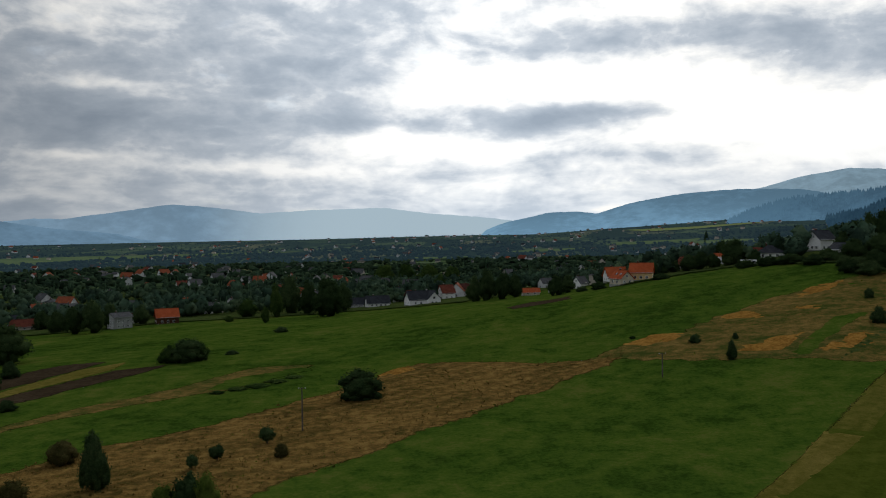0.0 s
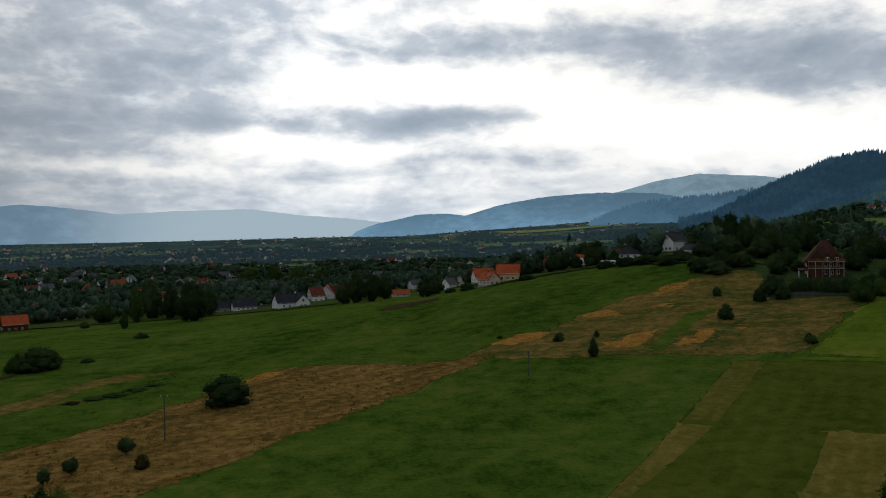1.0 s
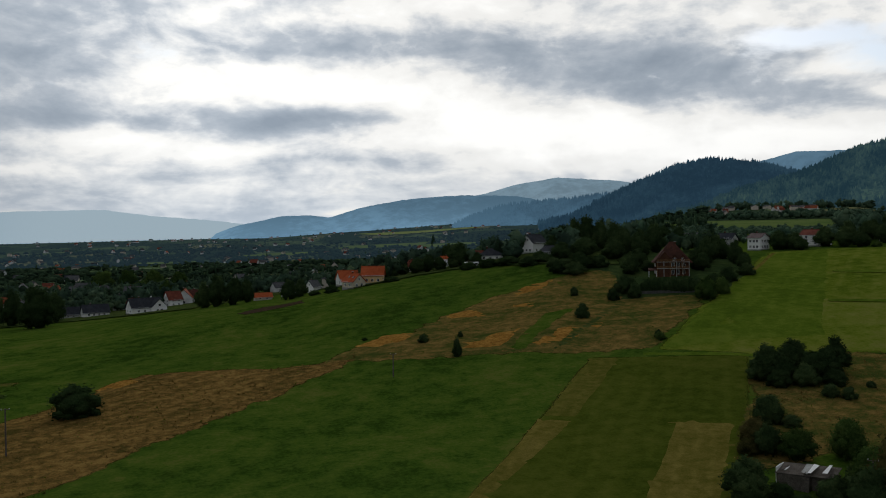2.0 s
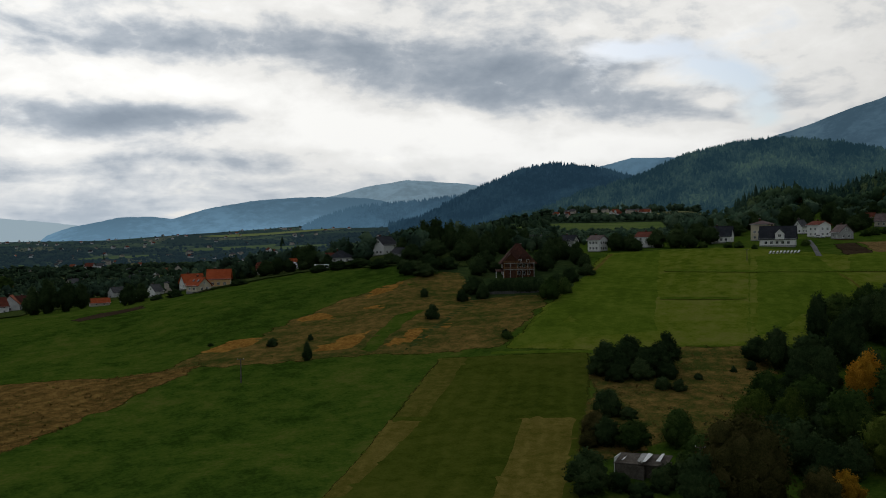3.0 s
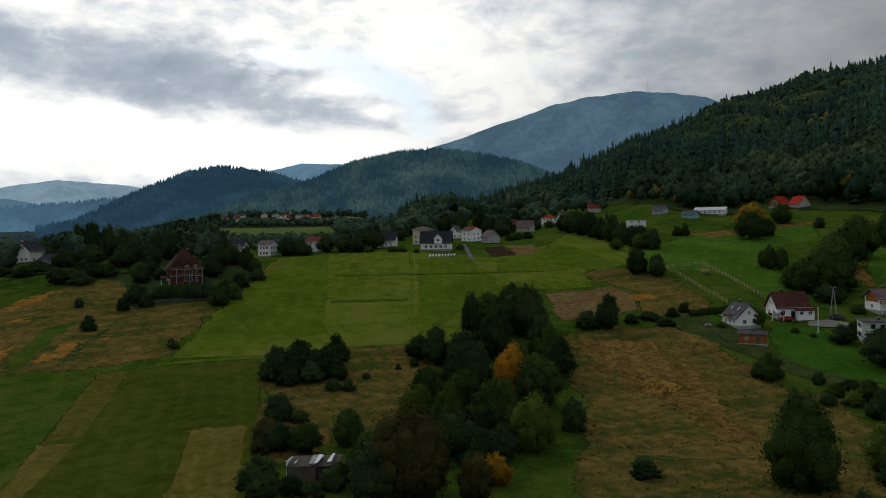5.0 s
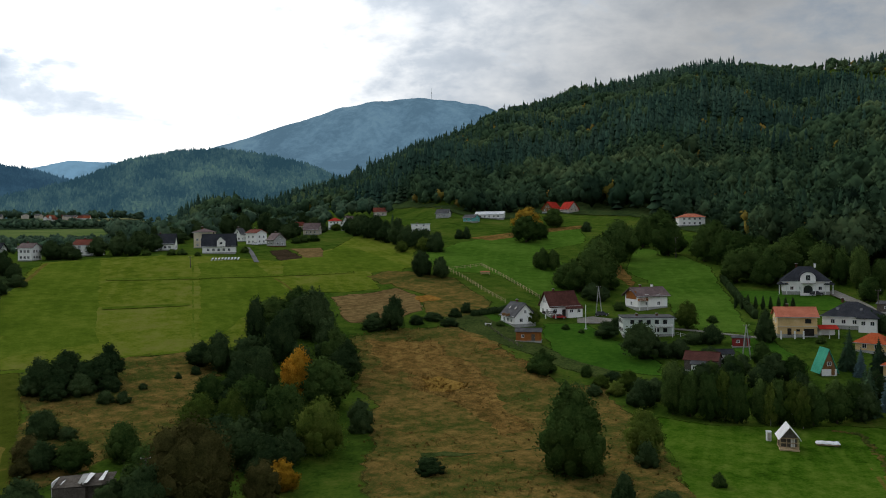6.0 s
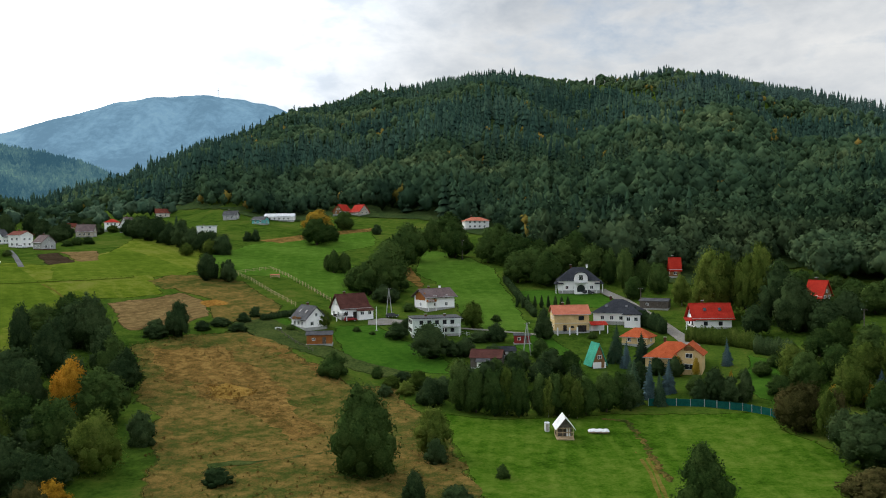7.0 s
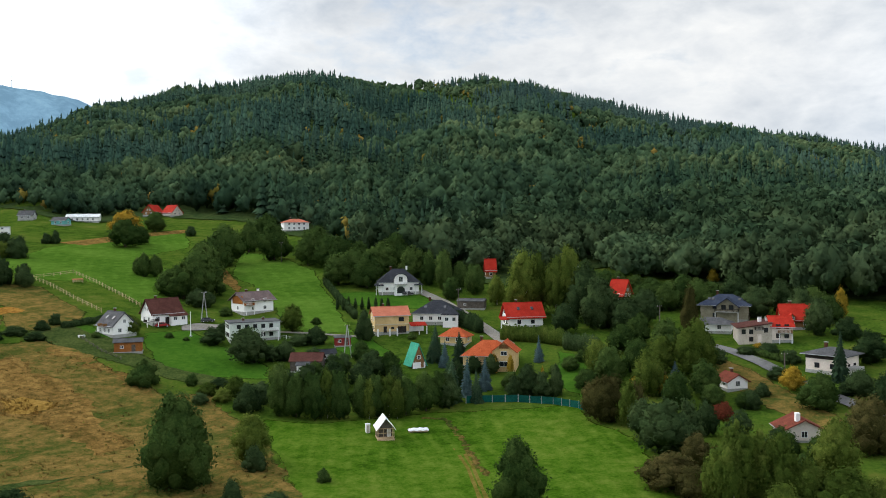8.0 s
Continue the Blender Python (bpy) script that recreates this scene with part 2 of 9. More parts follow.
M["stubble"] = surface("stubble", [(0.09, 0.060, 0.024), (0.145, 0.097, 0.038), (0.21, 0.145, 0.06)], 16, 0.95, 0.5, 0.6, 0.5, relief=0.2, lines=(-20, 2.4, 0.5), soft=True)
M["soil"] = surface("soil", [(0.028, 0.020, 0.012), (0.044, 0.031, 0.018), (0.064, 0.046, 0.028)], 9, 0.95, 0.9, 0.6, 0.5, relief=0.25, soft=True)
M["scrub"] = surface("scrub", [(0.022, 0.039, 0.011), (0.045, 0.066, 0.017), (0.080, 0.093, 0.028)], 6, 0.95, 0.9, 0.7, 0.5, relief=0.4, soft=True)
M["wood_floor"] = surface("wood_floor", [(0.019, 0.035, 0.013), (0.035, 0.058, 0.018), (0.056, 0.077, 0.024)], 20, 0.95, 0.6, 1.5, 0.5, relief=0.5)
M["asphalt"] = surface("asphalt", [(0.10, 0.10, 0.10), (0.14, 0.14, 0.138), (0.18, 0.178, 0.17)], 7, 0.85, 0.3, 0.2, 0.4)
M["gravel"] = surface("gravel", [(0.150, 0.135, 0.112), (0.225, 0.210, 0.180), (0.270, 0.255, 0.225)], 4, 0.95, 0.5, 0.2, 0.5)
M["leaf"] = surface("leaf", [(0.025, 0.052, 0.013), (0.048, 0.084, 0.020), (0.080, 0.118, 0.030)], 3.0, 0.8, 0.2, 0.4, 0.5, spread=0.27, thin=0.32)
M["leaf_light"] = surface("leaf_light", [(0.041, 0.070, 0.013), (0.074, 0.110, 0.018), (0.119, 0.145, 0.031)], 3.0, 0.8, 0.2, 0.4, 0.5, spread=0.27, thin=0.32)
M["leaf_dark"] = surface("leaf_dark", [(0.020, 0.037, 0.014), (0.037, 0.065, 0.023), (0.062, 0.089, 0.033)], 3.0, 0.8, 0.2, 0.4, 0.5, spread=0.27, thin=0.32)
M["leaf_yellow"] = surface("leaf_yellow", [(0.168, 0.120, 0.014), (0.312, 0.204, 0.024), (0.432, 0.300, 0.042)], 2.0, 0.8, 0.2, 0.4, 0.5, spread=0.2, thin=0.32)
M["leaf_orange"] = surface("leaf_orange", [(0.192, 0.102, 0.012), (0.408, 0.204, 0.018), (0.552, 0.300, 0.036)], 2.0, 0.8, 0.2, 0.4, 0.5, spread=0.2, thin=0.32)
M["leaf_red"] = surface("leaf_red", [(0.060, 0.024, 0.012), (0.120, 0.036, 0.018), (0.180, 0.054, 0.026)], 2.0, 0.8, 0.2, 0.4, 0.5, spread=0.2, thin=0.32)
M["leaf_russet"] = surface("leaf_russet", [(0.035, 0.038, 0.012), (0.064, 0.061, 0.019), (0.101, 0.084, 0.030)], 2.0, 0.8, 0.2, 0.4, 0.5, spread=0.25, thin=0.32)
M["needle"] = surface("needle", [(0.017, 0.037, 0.022), (0.031, 0.060, 0.031), (0.053, 0.083, 0.041)], 3.0, 0.85, 0.2, 0.4, 0.5, spread=0.3)
M["needle_blue"] = surface("needle_blue", [(0.030, 0.060, 0.062), (0.055, 0.092, 0.095), (0.085, 0.13, 0.13)], 2.0, 0.85, 0.2, 0.4, 0.5, spread=0.15)
# base tones of the next two are lifted and bluer for hillside haze
M["forest_leaf"] = surface("forest_leaf", [(0.024, 0.049, 0.028), (0.048, 0.085, 0.041), (0.086, 0.121, 0.054)], 110, 0.85, 0.6, 1.0, 0.25, spread=0.32, thin=0.2, relief=0.4)
M["hazed_forest_needle"] = surface("hazed_forest_needle", [(0.018, 0.042, 0.033), (0.033, 0.066, 0.047), (0.055, 0.093, 0.061)], 140, 0.9, 0.5, 1.0, 0.25, spread=0.24, relief=0.4)
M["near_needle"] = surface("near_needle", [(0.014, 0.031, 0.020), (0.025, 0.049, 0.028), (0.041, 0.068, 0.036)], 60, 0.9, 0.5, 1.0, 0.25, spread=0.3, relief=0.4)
M["forest_gold"] = surface("forest_gold", [(0.090, 0.084, 0.017), (0.144, 0.120, 0.024), (0.192, 0.144, 0.034)], 50, 0.85, 0.5, 1.0, 0.4, spread=0.35, thin=0.1, relief=0.4)
# valley foliage, lightened and tinted bluish for the haze of distance
M["hazed_valley_leaf"] = surface("hazed_valley_leaf", [(0.024, 0.046, 0.028), (0.043, 0.072, 0.039), (0.071, 0.103, 0.051)], 40, 0.85, 0.3, 1.0, 0.4, spread=0.38)
# far grass: its glow is distance haze mixed in as emission
M["hazed_plain_grass"] = surface("hazed_plain_grass", [(0.080, 0.129, 0.054), (0.115, 0.168, 0.066), (0.157, 0.207, 0.081)], 120, 0.95, 0.2, 2.0, 0.4, glow=(0.12, 0.18, 0.19, 0.22))
# tones brightened to stand for sunlight, with haze as the glow
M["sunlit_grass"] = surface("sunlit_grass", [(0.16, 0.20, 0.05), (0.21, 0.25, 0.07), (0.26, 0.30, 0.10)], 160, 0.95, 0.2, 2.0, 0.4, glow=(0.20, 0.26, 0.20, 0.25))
M["valley_dark"] = surface("valley_dark", [(0.024, 0.048, 0.031), (0.044, 0.076, 0.047), (0.074, 0.109, 0.062)], 40, 0.9, 0.3, 1.0, 0.4, spread=0.35)
# spruces near the crest: a paler, bluer base colour stands for haze
M["hazed_crest_needle"] = surface("hazed_crest_needle", [(0.029, 0.059, 0.052), (0.045, 0.080, 0.066), (0.066, 0.104, 0.081)], 120, 0.9, 0.5, 1.0, 0.35, spread=0.22, relief=0.4)
M["hay_green"] = surface("hay_green", [(0.036, 0.084, 0.009), (0.055, 0.116, 0.013), (0.080, 0.142, 0.020)], 26, 0.9, 0.6, 0.7, 0.4, relief=0.25, lines=(20, 5.0, 0.30), soft=True)
M["strip_meadow"] = surface("strip_meadow", [(0.060, 0.100, 0.028), (0.085, 0.128, 0.036), (0.112, 0.150, 0.046), (0.140, 0.165, 0.062)], 60, 0.95, 0.3, 1.5, 0.4)
M["old_wall"] = surface("old_wall", [(0.055, 0.056, 0.050), (0.085, 0.085, 0.078), (0.12, 0.12, 0.11)], 1.5, 0.95, 0.5, 0.2, 0.5)
M["mixed_meadow"] = surface("mixed_meadow", [(0.049, 0.083, 0.008), (0.075, 0.116, 0.011), (0.109, 0.142, 0.018)], 24, 0.9, 0.6, 0.7, 0.4, relief=0.25, lines=(43, 5.0, 0.30), soft=True)
# far foliage: raised tones and a blue glow stand for haze
M["hazed_far_leaf"] = surface("hazed_far_leaf", [(0.018, 0.039, 0.028), (0.030, 0.057, 0.039), (0.051, 0.081, 0.051)], 60, 0.9, 0.3, 1.0, 0.4, spread=0.2, glow=(0.075, 0.140, 0.200, 0.36))
M["bark"] = surface("bark", [(0.035, 0.028, 0.020), (0.07, 0.055, 0.042), (0.11, 0.09, 0.07)], 1.0, 0.95, 0.7, 0.1, 0.5)
M["birch_bark"] = surface("birch_bark", [(0.10, 0.09, 0.08), (0.45, 0.43, 0.40), (0.6, 0.58, 0.54)], 0.8, 0.9, 0.4, 0.1, 0.5)
for nm, tones in {
    "white_plaster": [(0.76, 0.75, 0.73), (0.84, 0.83, 0.81), (0.88, 0.87, 0.85)],
    # white town walls, greyed in the base colour for cloud shade
    "shaded_town_plaster": [(0.50, 0.50, 0.50), (0.62, 0.62, 0.62), (0.72, 0.72, 0.71)],
    "cream_plaster": [(0.50, 0.43, 0.31), (0.60, 0.52, 0.38), (0.68, 0.60, 0.46)],
    "yellow_plaster": [(0.52, 0.36, 0.16), (0.62, 0.44, 0.21), (0.70, 0.52, 0.28)],
    "grey_plaster": [(0.26, 0.26, 0.25), (0.36, 0.36, 0.35), (0.45, 0.45, 0.44)],
    "beige_plaster": [(0.40, 0.35, 0.29), (0.50, 0.44, 0.37), (0.58, 0.52, 0.44)],
    "pale_green_plaster": [(0.46, 0.52, 0.47), (0.56, 0.61, 0.56), (0.64, 0.69, 0.64)],
    "olive_plaster": [(0.17, 0.155, 0.105), (0.225, 0.205, 0.145), (0.28, 0.255, 0.185)],
    "rose_plaster": [(0.60, 0.52, 0.47), (0.70, 0.61, 0.55), (0.76, 0.68, 0.61)],
    "turquoise_paint": [(0.10, 0.34, 0.33), (0.14, 0.42, 0.40), (0.20, 0.50, 0.48)],
    "concrete": [(0.22, 0.22, 0.21), (0.32, 0.32, 0.30), (0.40, 0.40, 0.38)],
    "white_paint": [(0.66, 0.66, 0.65), (0.76, 0.76, 0.75), (0.82, 0.82, 0.81)],
}.items():
    M[nm] = surface(nm, tones, 2.5, 0.85, 0.25, 0.15, 0.4, relief=0.02, spec=0.2)
M["brick_wall"] = surface("brick_wall", [(0.050, 0.026, 0.017), (0.080, 0.038, 0.023), (0.115, 0.056, 0.034)], 1.2, 0.9, 0.4, 0.12, 0.6, relief=0.02)
M["wood"] = surface("wood", [(0.14, 0.070, 0.030), (0.22, 0.115, 0.050), (0.30, 0.17, 0.08)], 0.9, 0.8, 0.4, 0.08, 0.6, relief=0.02)
M["orange_wood"] = surface("orange_wood", [(0.24, 0.085, 0.026), (0.32, 0.12, 0.036), (0.38, 0.16, 0.05)], 1.0, 0.75, 0.4, 0.08, 0.5, rows=1.2, rows_axis=2, mottled=1)
M["raw_wood"] = surface("raw_wood", [(0.34, 0.24, 0.14), (0.46, 0.34, 0.21), (0.56, 0.43, 0.28)], 0.8, 0.85, 0.4, 0.08, 0.5)
M["old_wood"] = surface("old_wood", [(0.06, 0.05, 0.042), (0.11, 0.095, 0.08), (0.17, 0.15, 0.13)], 0.8, 0.9, 0.5, 0.08, 0.5)
M["red_paint"] = surface("red_paint", [(0.16, 0.022, 0.022), (0.24, 0.035, 0.032), (0.30, 0.05, 0.045)], 1.2, 0.7, 0.3, 0.1, 0.5)
for nm, tones in {
    "orange_tile": [(0.3, 0.058, 0.02), (0.4, 0.085, 0.03), (0.48, 0.115, 0.042)],
    "town_orange_tile": [(0.19, 0.052, 0.026), (0.26, 0.072, 0.034), (0.33, 0.098, 0.046)],
    "red_tile": [(0.30, 0.020, 0.012), (0.40, 0.028, 0.016), (0.48, 0.042, 0.024)],
    "salmon_tile": [(0.38, 0.115, 0.066), (0.48, 0.155, 0.092), (0.56, 0.2, 0.125)],
    "dull_red_tile": [(0.11, 0.030, 0.020), (0.16, 0.045, 0.029), (0.21, 0.062, 0.04)],
    "guest_tile": [(0.040, 0.020, 0.016), (0.066, 0.029, 0.021), (0.105, 0.043, 0.030)],
    "brown_tile": [(0.060, 0.022, 0.018), (0.088, 0.034, 0.027), (0.12, 0.050, 0.04)],
    "mauve_tile": [(0.10, 0.072, 0.07), (0.15, 0.108, 0.104), (0.20, 0.15, 0.145)],
    "slate_tile": [(0.022, 0.025, 0.031), (0.034, 0.037, 0.045), (0.052, 0.056, 0.066)],
    "grey_tile": [(0.055, 0.056, 0.06), (0.085, 0.086, 0.09), (0.125, 0.125, 0.13)],
    "navy_tile": [(0.022, 0.030, 0.050), (0.034, 0.044, 0.070), (0.05, 0.062, 0.09)],
    "green_sheet": [(0.04, 0.25, 0.16), (0.055, 0.32, 0.21), (0.08, 0.38, 0.26)],
    "white_sheet": [(0.60, 0.61, 0.62), (0.72, 0.73, 0.74), (0.80, 0.80, 0.80)],
}.items():
    M[nm] = surface(nm, tones, 2.2, 0.85, 0.5, 0.2, 0.4, rows=1.6, rows_axis=1, mottled=1, relief=0.04, spec=0.05)
M["glass"] = glass("glass")
M["dark_paint"] = surface("dark_paint", [(0.02, 0.018, 0.016), (0.035, 0.03, 0.026), (0.05, 0.045, 0.04)], 1.0, 0.6, 0.1)
M["steel"] = surface("steel", [(0.35, 0.36, 0.37), (0.45, 0.46, 0.47), (0.52, 0.53, 0.54)], 1.0, 0.45, 0.1, metal=0.7, spec=0.5)
M["net_green"] = surface("net_green", [(0.006, 0.055, 0.044), (0.01, 0.078, 0.062), (0.016, 0.1, 0.08)], 1.5, 0.7, 0.3, 0.1)
M["car_white"] = surface("car_white", [(0.70, 0.70, 0.70), (0.76, 0.76, 0.76)], 1, 0.25, 0.0, spec=0.6)
M["car_red"] = surface("car_red", [(0.25, 0.012, 0.014), (0.30, 0.02, 0.02)], 1, 0.25, 0.0, spec=0.6)
M["car_dark"] = surface("car_dark", [(0.03, 0.032, 0.036), (0.05, 0.05, 0.055)], 1, 0.25, 0.0, spec=0.6)
M["rubber"] = surface("rubber", [(0.012, 0.012, 0.012), (0.025, 0.025, 0.025)], 0.5, 0.9, 0.2)


def plain_material(name, veil):
    """Fields, woods and hedged plots of the wide valley, each plot of its own tone; veil: haze as emission."""
    m = bpy.data.materials.new(name)
    m.use_nodes = True
    N = Nodes(m.node_tree)
    at = N.node("ShaderNodeNewGeometry").outputs["Position"]
    wide = N.node("ShaderNodeVectorMath", (at, (1.0, 0.45, 0.0)), operation="MULTIPLY").outputs[0]
    cell = N.node("ShaderNodeTexVoronoi", {"Vector": wide, "Scale": 0.0085, "Randomness": 0.9}).outputs["Color"]
    pick = N.node("ShaderNodeSeparateColor", (cell,)).outputs[0]
    # plot tones, raised to stand for more haze
    plot = N.ramp(pick, [(0.0, (0.028, 0.048, 0.030)), (0.40, (0.042, 0.068, 0.038)), (0.56, (0.078, 0.118, 0.052)), (0.74, (0.125, 0.170, 0.070)), (0.91, (0.19, 0.19, 0.09))], "CONSTANT")
    grain = N.noise(at, 0.03, 5.0, 0.65)
    col = N.mix(N.span(grain, 0.42, 0.62), plot, (0.022, 0.040, 0.018, 1))
    s = N.node("ShaderNodeBsdfPrincipled", {"Base Color": col, "Roughness": 1.0, "Specular IOR Level": 0.0})
    shade = s.outputs[0]
    # distance haze over the plain, mixed in as bluish emission
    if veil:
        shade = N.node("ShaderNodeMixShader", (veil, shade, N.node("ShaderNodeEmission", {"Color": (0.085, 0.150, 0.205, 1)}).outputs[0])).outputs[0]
    N.node("ShaderNodeOutputMaterial", (shade,))
    return m


M["valley_plain"] = plain_material("valley_plain", 0.0)
M["hazed_far_plain"] = plain_material("hazed_far_plain", 0.36)

# ---- the lie of the land ----
AZ = [-120.0, -105.0, -90.0, -75.0, -60.0, -47.0, -35.0, -25.0, -15.0, -5.0, 10.0, 30.0]
RR = [0.0, 100.0, 180.0, 260.0, 350.0, 500.0]
LAND = np.array([
    (0, 0, 4, 15, 26, 44),
    (0, 0, 2, 14, 25, 44),
    (0, 0, 0, 11, 25, 46),
    (0, 0, 1, 11, 24, 44),
    (0, 0, 3, 14, 28, 42),
    (0, 0, 6, 18, 31, 40),
    (0, 0, 7, 19, 29, 36),
    (0, 0, 6, 17, 30, 34),
    (0, 0, 5, 13, 22, 20),
    (0, 0, 3, 8, 13, 4),
    (0, 0, 1, 3, 2, -5),
    (0, 0, 0, 0, -2, -8),
], float)
# the crest of the wooded hill, and the plain, 1750 m out
CREST_AZ = [-160, -140, -117, -108, -101.5, -97.5, -95.5, -92, -87.5, -85.7, -83, -79, -72, -67, -64, -60.2, -56.4, -53.3, -50.3, -40, -35, -30, -15, 30]
CREST_Z = [20, 100, 171, 233, 281, 313, 334, 350, 344, 337, 350, 354, 320, 277, 236, 197, 149, 107, 80, 64, 60, 44, -10, -20]
TAIL_AZ, TAIL_Z = [-110, -70, -50, -30, -20, -16, -5, 10, 30], [-24, 20, 90, 95, 104, 86, 40, 26, 18]
# a shoulder of the hill, with a hollow behind it
SHOULDER_AZ, SHOULDER_R = [-116, -108, -99, -91, -88, -85.5], [1090, 1110, 1130, 1230, 1450, 1700]
RC = 1750.0


def land(x, y):
    """The ground's height; takes numbers or arrays."""
    x, y = np.asarray(x, float), np.asarray(y, float)
    r = np.hypot(x, y)
    az = np.degrees(np.arctan2(-x, y))
    az = np.where(az > 105, az - 360, az)
    a = np.clip(az, -120, 30)
    i = np.clip(np.searchsorted(AZ, a, side="right") - 1, 0, len(AZ) - 2)
    A = np.array(AZ)
    fa = (a - A[i]) / (A[i + 1] - A[i])
    fa = fa * fa * (3 - 2 * fa) * 0.6 + fa * 0.4
    R = np.array(RR)
    q = np.clip(r, 0, 499.99)
    j = np.clip(np.searchsorted(R, q, side="right") - 1, 0, len(R) - 2)
    fr = (q - R[j]) / (R[j + 1] - R[j])
    k0, k3 = np.clip(j - 1, 0, None), np.clip(j + 2, None, len(R) - 1)
    col = lambda n: LAND[i, n] * (1 - fa) + LAND[i + 1, n] * fa
    p0, p1, p2, p3 = col(k0), col(j), col(j + 1), col(k3)
    h = R[j + 1] - R[j]
    m1 = (p2 - p0) / (R[j + 1] - R[k0]) * h
    m2 = (p3 - p1) / (R[k3] - R[j]) * h
    near = (2 * fr**3 - 3 * fr**2 + 1) * p1 + (fr**3 - 2 * fr**2 + fr) * m1 + (3 * fr**2 - 2 * fr**3) * p2 + (fr**3 - fr**2) * m2
    crest = np.interp(az, CREST_AZ, CREST_Z)
    s = np.clip((r - 500) / (RC - 500), 0, 1)
    up = s**1.15 * (1 - 0.12 * s) / 0.88
    z = near + (crest - near) * np.where(crest > 60, up, np.clip(s * 2.2, 0, 1) ** 0.7)
    gully = np.sin(az * 0.42 + 1.1 + r * 0.0021) + 0.6 * np.sin(az * 0.93 - r * 0.0034)
    z = z + np.where(crest > 60, 26 * s * (1 - s) * 4 * 0.35 * gully, 0)
    dip = np.interp(az, [-118, -108, -97, -88, -85.5], [0, 14, 30, 30, 0])
    z = z - dip * np.exp(-(((r - np.interp(az, SHOULDER_AZ, SHOULDER_R) - 125) / 85) ** 2))
    tail = np.interp(az, TAIL_AZ, TAIL_Z)
    back = np.clip((r - RC) / np.where(crest > 100, 900, 2300), 0, 1)
    z = np.where(r > RC, crest + (tail - crest) * back * back * (3 - 2 * back), z)
    rise = np.interp(az, [-35.5, -33.2, -30], [15, 10, 0])
    shelf = np.interp(r, [560, 655, 1150, 1240, 1900], [37, 39.5, 53, 57, 58]) + rise * np.interp(r, [1240, 1400], [0, 1])
    part_az = np.interp(az, [-47, -43, -31.5, -29.5], [0, 1, 1, 0])
    part_r = np.interp(r, [540, 655, 1500, 2000], [0, 1, 1, 0])
    z = z + (shelf - z) * part_az * part_r * part_r * (3 - 2 * part_r)
    z = z + 0.22 * np.sin(x / 13.0 + 1.3 * np.sin(y / 31.0)) * np.sin(y / 17.0 + 0.7) * np.clip((r - 40) / 100, 0, 1)
    return z

# ---- shaping tools ----
from mathutils import geometry

RND = random.Random(7)


def ground(x, y):
    return float(land(x, y))


def to_mesh(name, bm, material, smooth=False):
    me = bpy.data.meshes.new(name)
    bm.to_mesh(me)
    bm.free()
    for one in material if isinstance(material, (list, tuple)) else [material]:
        me.materials.append(one)
    if smooth:
        me.polygons.foreach_set("use_smooth", [True] * len(me.polygons))
    return me


def raw_mesh(name, verts, faces, material, smooth=False, normals=None, tones=None):
    me = bpy.data.meshes.new(name)
    verts, faces = np.asarray(verts, np.float32), np.asarray(faces, np.int32)
    k = faces.shape[1]
    me.vertices.add(len(verts))
    me.vertices.foreach_set("co", verts.ravel())
    me.loops.add(faces.size)
    me.loops.foreach_set("vertex_index", faces.ravel())
    me.polygons.add(len(faces))
    me.polygons.foreach_set("loop_start", np.arange(0, faces.size, k, dtype=np.int32))
    if smooth:
        me.polygons.foreach_set("use_smooth", np.ones(len(faces), bool))
    me.update(calc_edges=True)
    if normals is not None:
        normals = np.asarray(normals, np.float32)
        normals = normals / (np.linalg.norm(normals, axis=1)[:, None] + 1e-9)
        me.polygons.foreach_set("use_smooth", np.ones(len(faces), bool))
        me.attributes.new("custom_normal", "FLOAT_VECTOR", "POINT").data.foreach_set("vector", normals.ravel())
    if tones is not None:
        me.attributes.new("tone", "FLOAT", "POINT").data.foreach_set("value", np.asarray(tones, np.float32))
    for one in material if isinstance(material, (list, tuple)) else [material]:
        me.materials.append(one)
    return me


def part(name, bm, material, parent, label="", smooth=False):
    """One mesh under a thing or under a part. bm: a bmesh or a finished mesh."""
    ob = new(name, bm if isinstance(bm, bpy.types.Mesh) else to_mesh(name, bm, material, smooth))
    ob.parent = parent
    return tagged(ob, label)


def thing(name, label, category, x, y, turn=None, group="", kind="", z=None, sink=0.0):
    """An empty at a thing's foot. turn: degrees from facing the middle of the map; None: square to the map."""
    ob = new(name)
    turn = 0.0 if turn is None else turn + math.degrees(math.atan2(-x, y))
    ob.empty_display_size = 0.5
    ob.matrix_basis = pose(x, y, ground(x, y) - sink if z is None else z, 0, 0, turn)
    return tagged(ob, label, category, group, kind)


def box(bm, x, y, z, sx, sy, sz, turn=None, bevel=0.0):
    """A box from its middle and sizes."""
    made = bmesh.ops.create_cube(bm, size=1.0)["verts"]
    bmesh.ops.scale(bm, vec=(sx, sy, sz), verts=made)
    if bevel:
        edges = list({e for v in made for e in v.link_edges})
        out = bmesh.ops.bevel(bm, geom=edges, offset=bevel, segments=1, affect="EDGES")
        made = list({v for f in out["faces"] for v in f.verts} | {v for v in made if v.is_valid})
    if turn is not None:
        bmesh.ops.rotate(bm, matrix=turn, verts=made)
    bmesh.ops.translate(bm, vec=(x, y, z), verts=made)
    return made


def one_box(x, y, z, sx, sy, sz, bevel=0.0, turn=None):
    bm = bmesh.new()
    box(bm, x, y, z, sx, sy, sz, turn, bevel)
    return bm


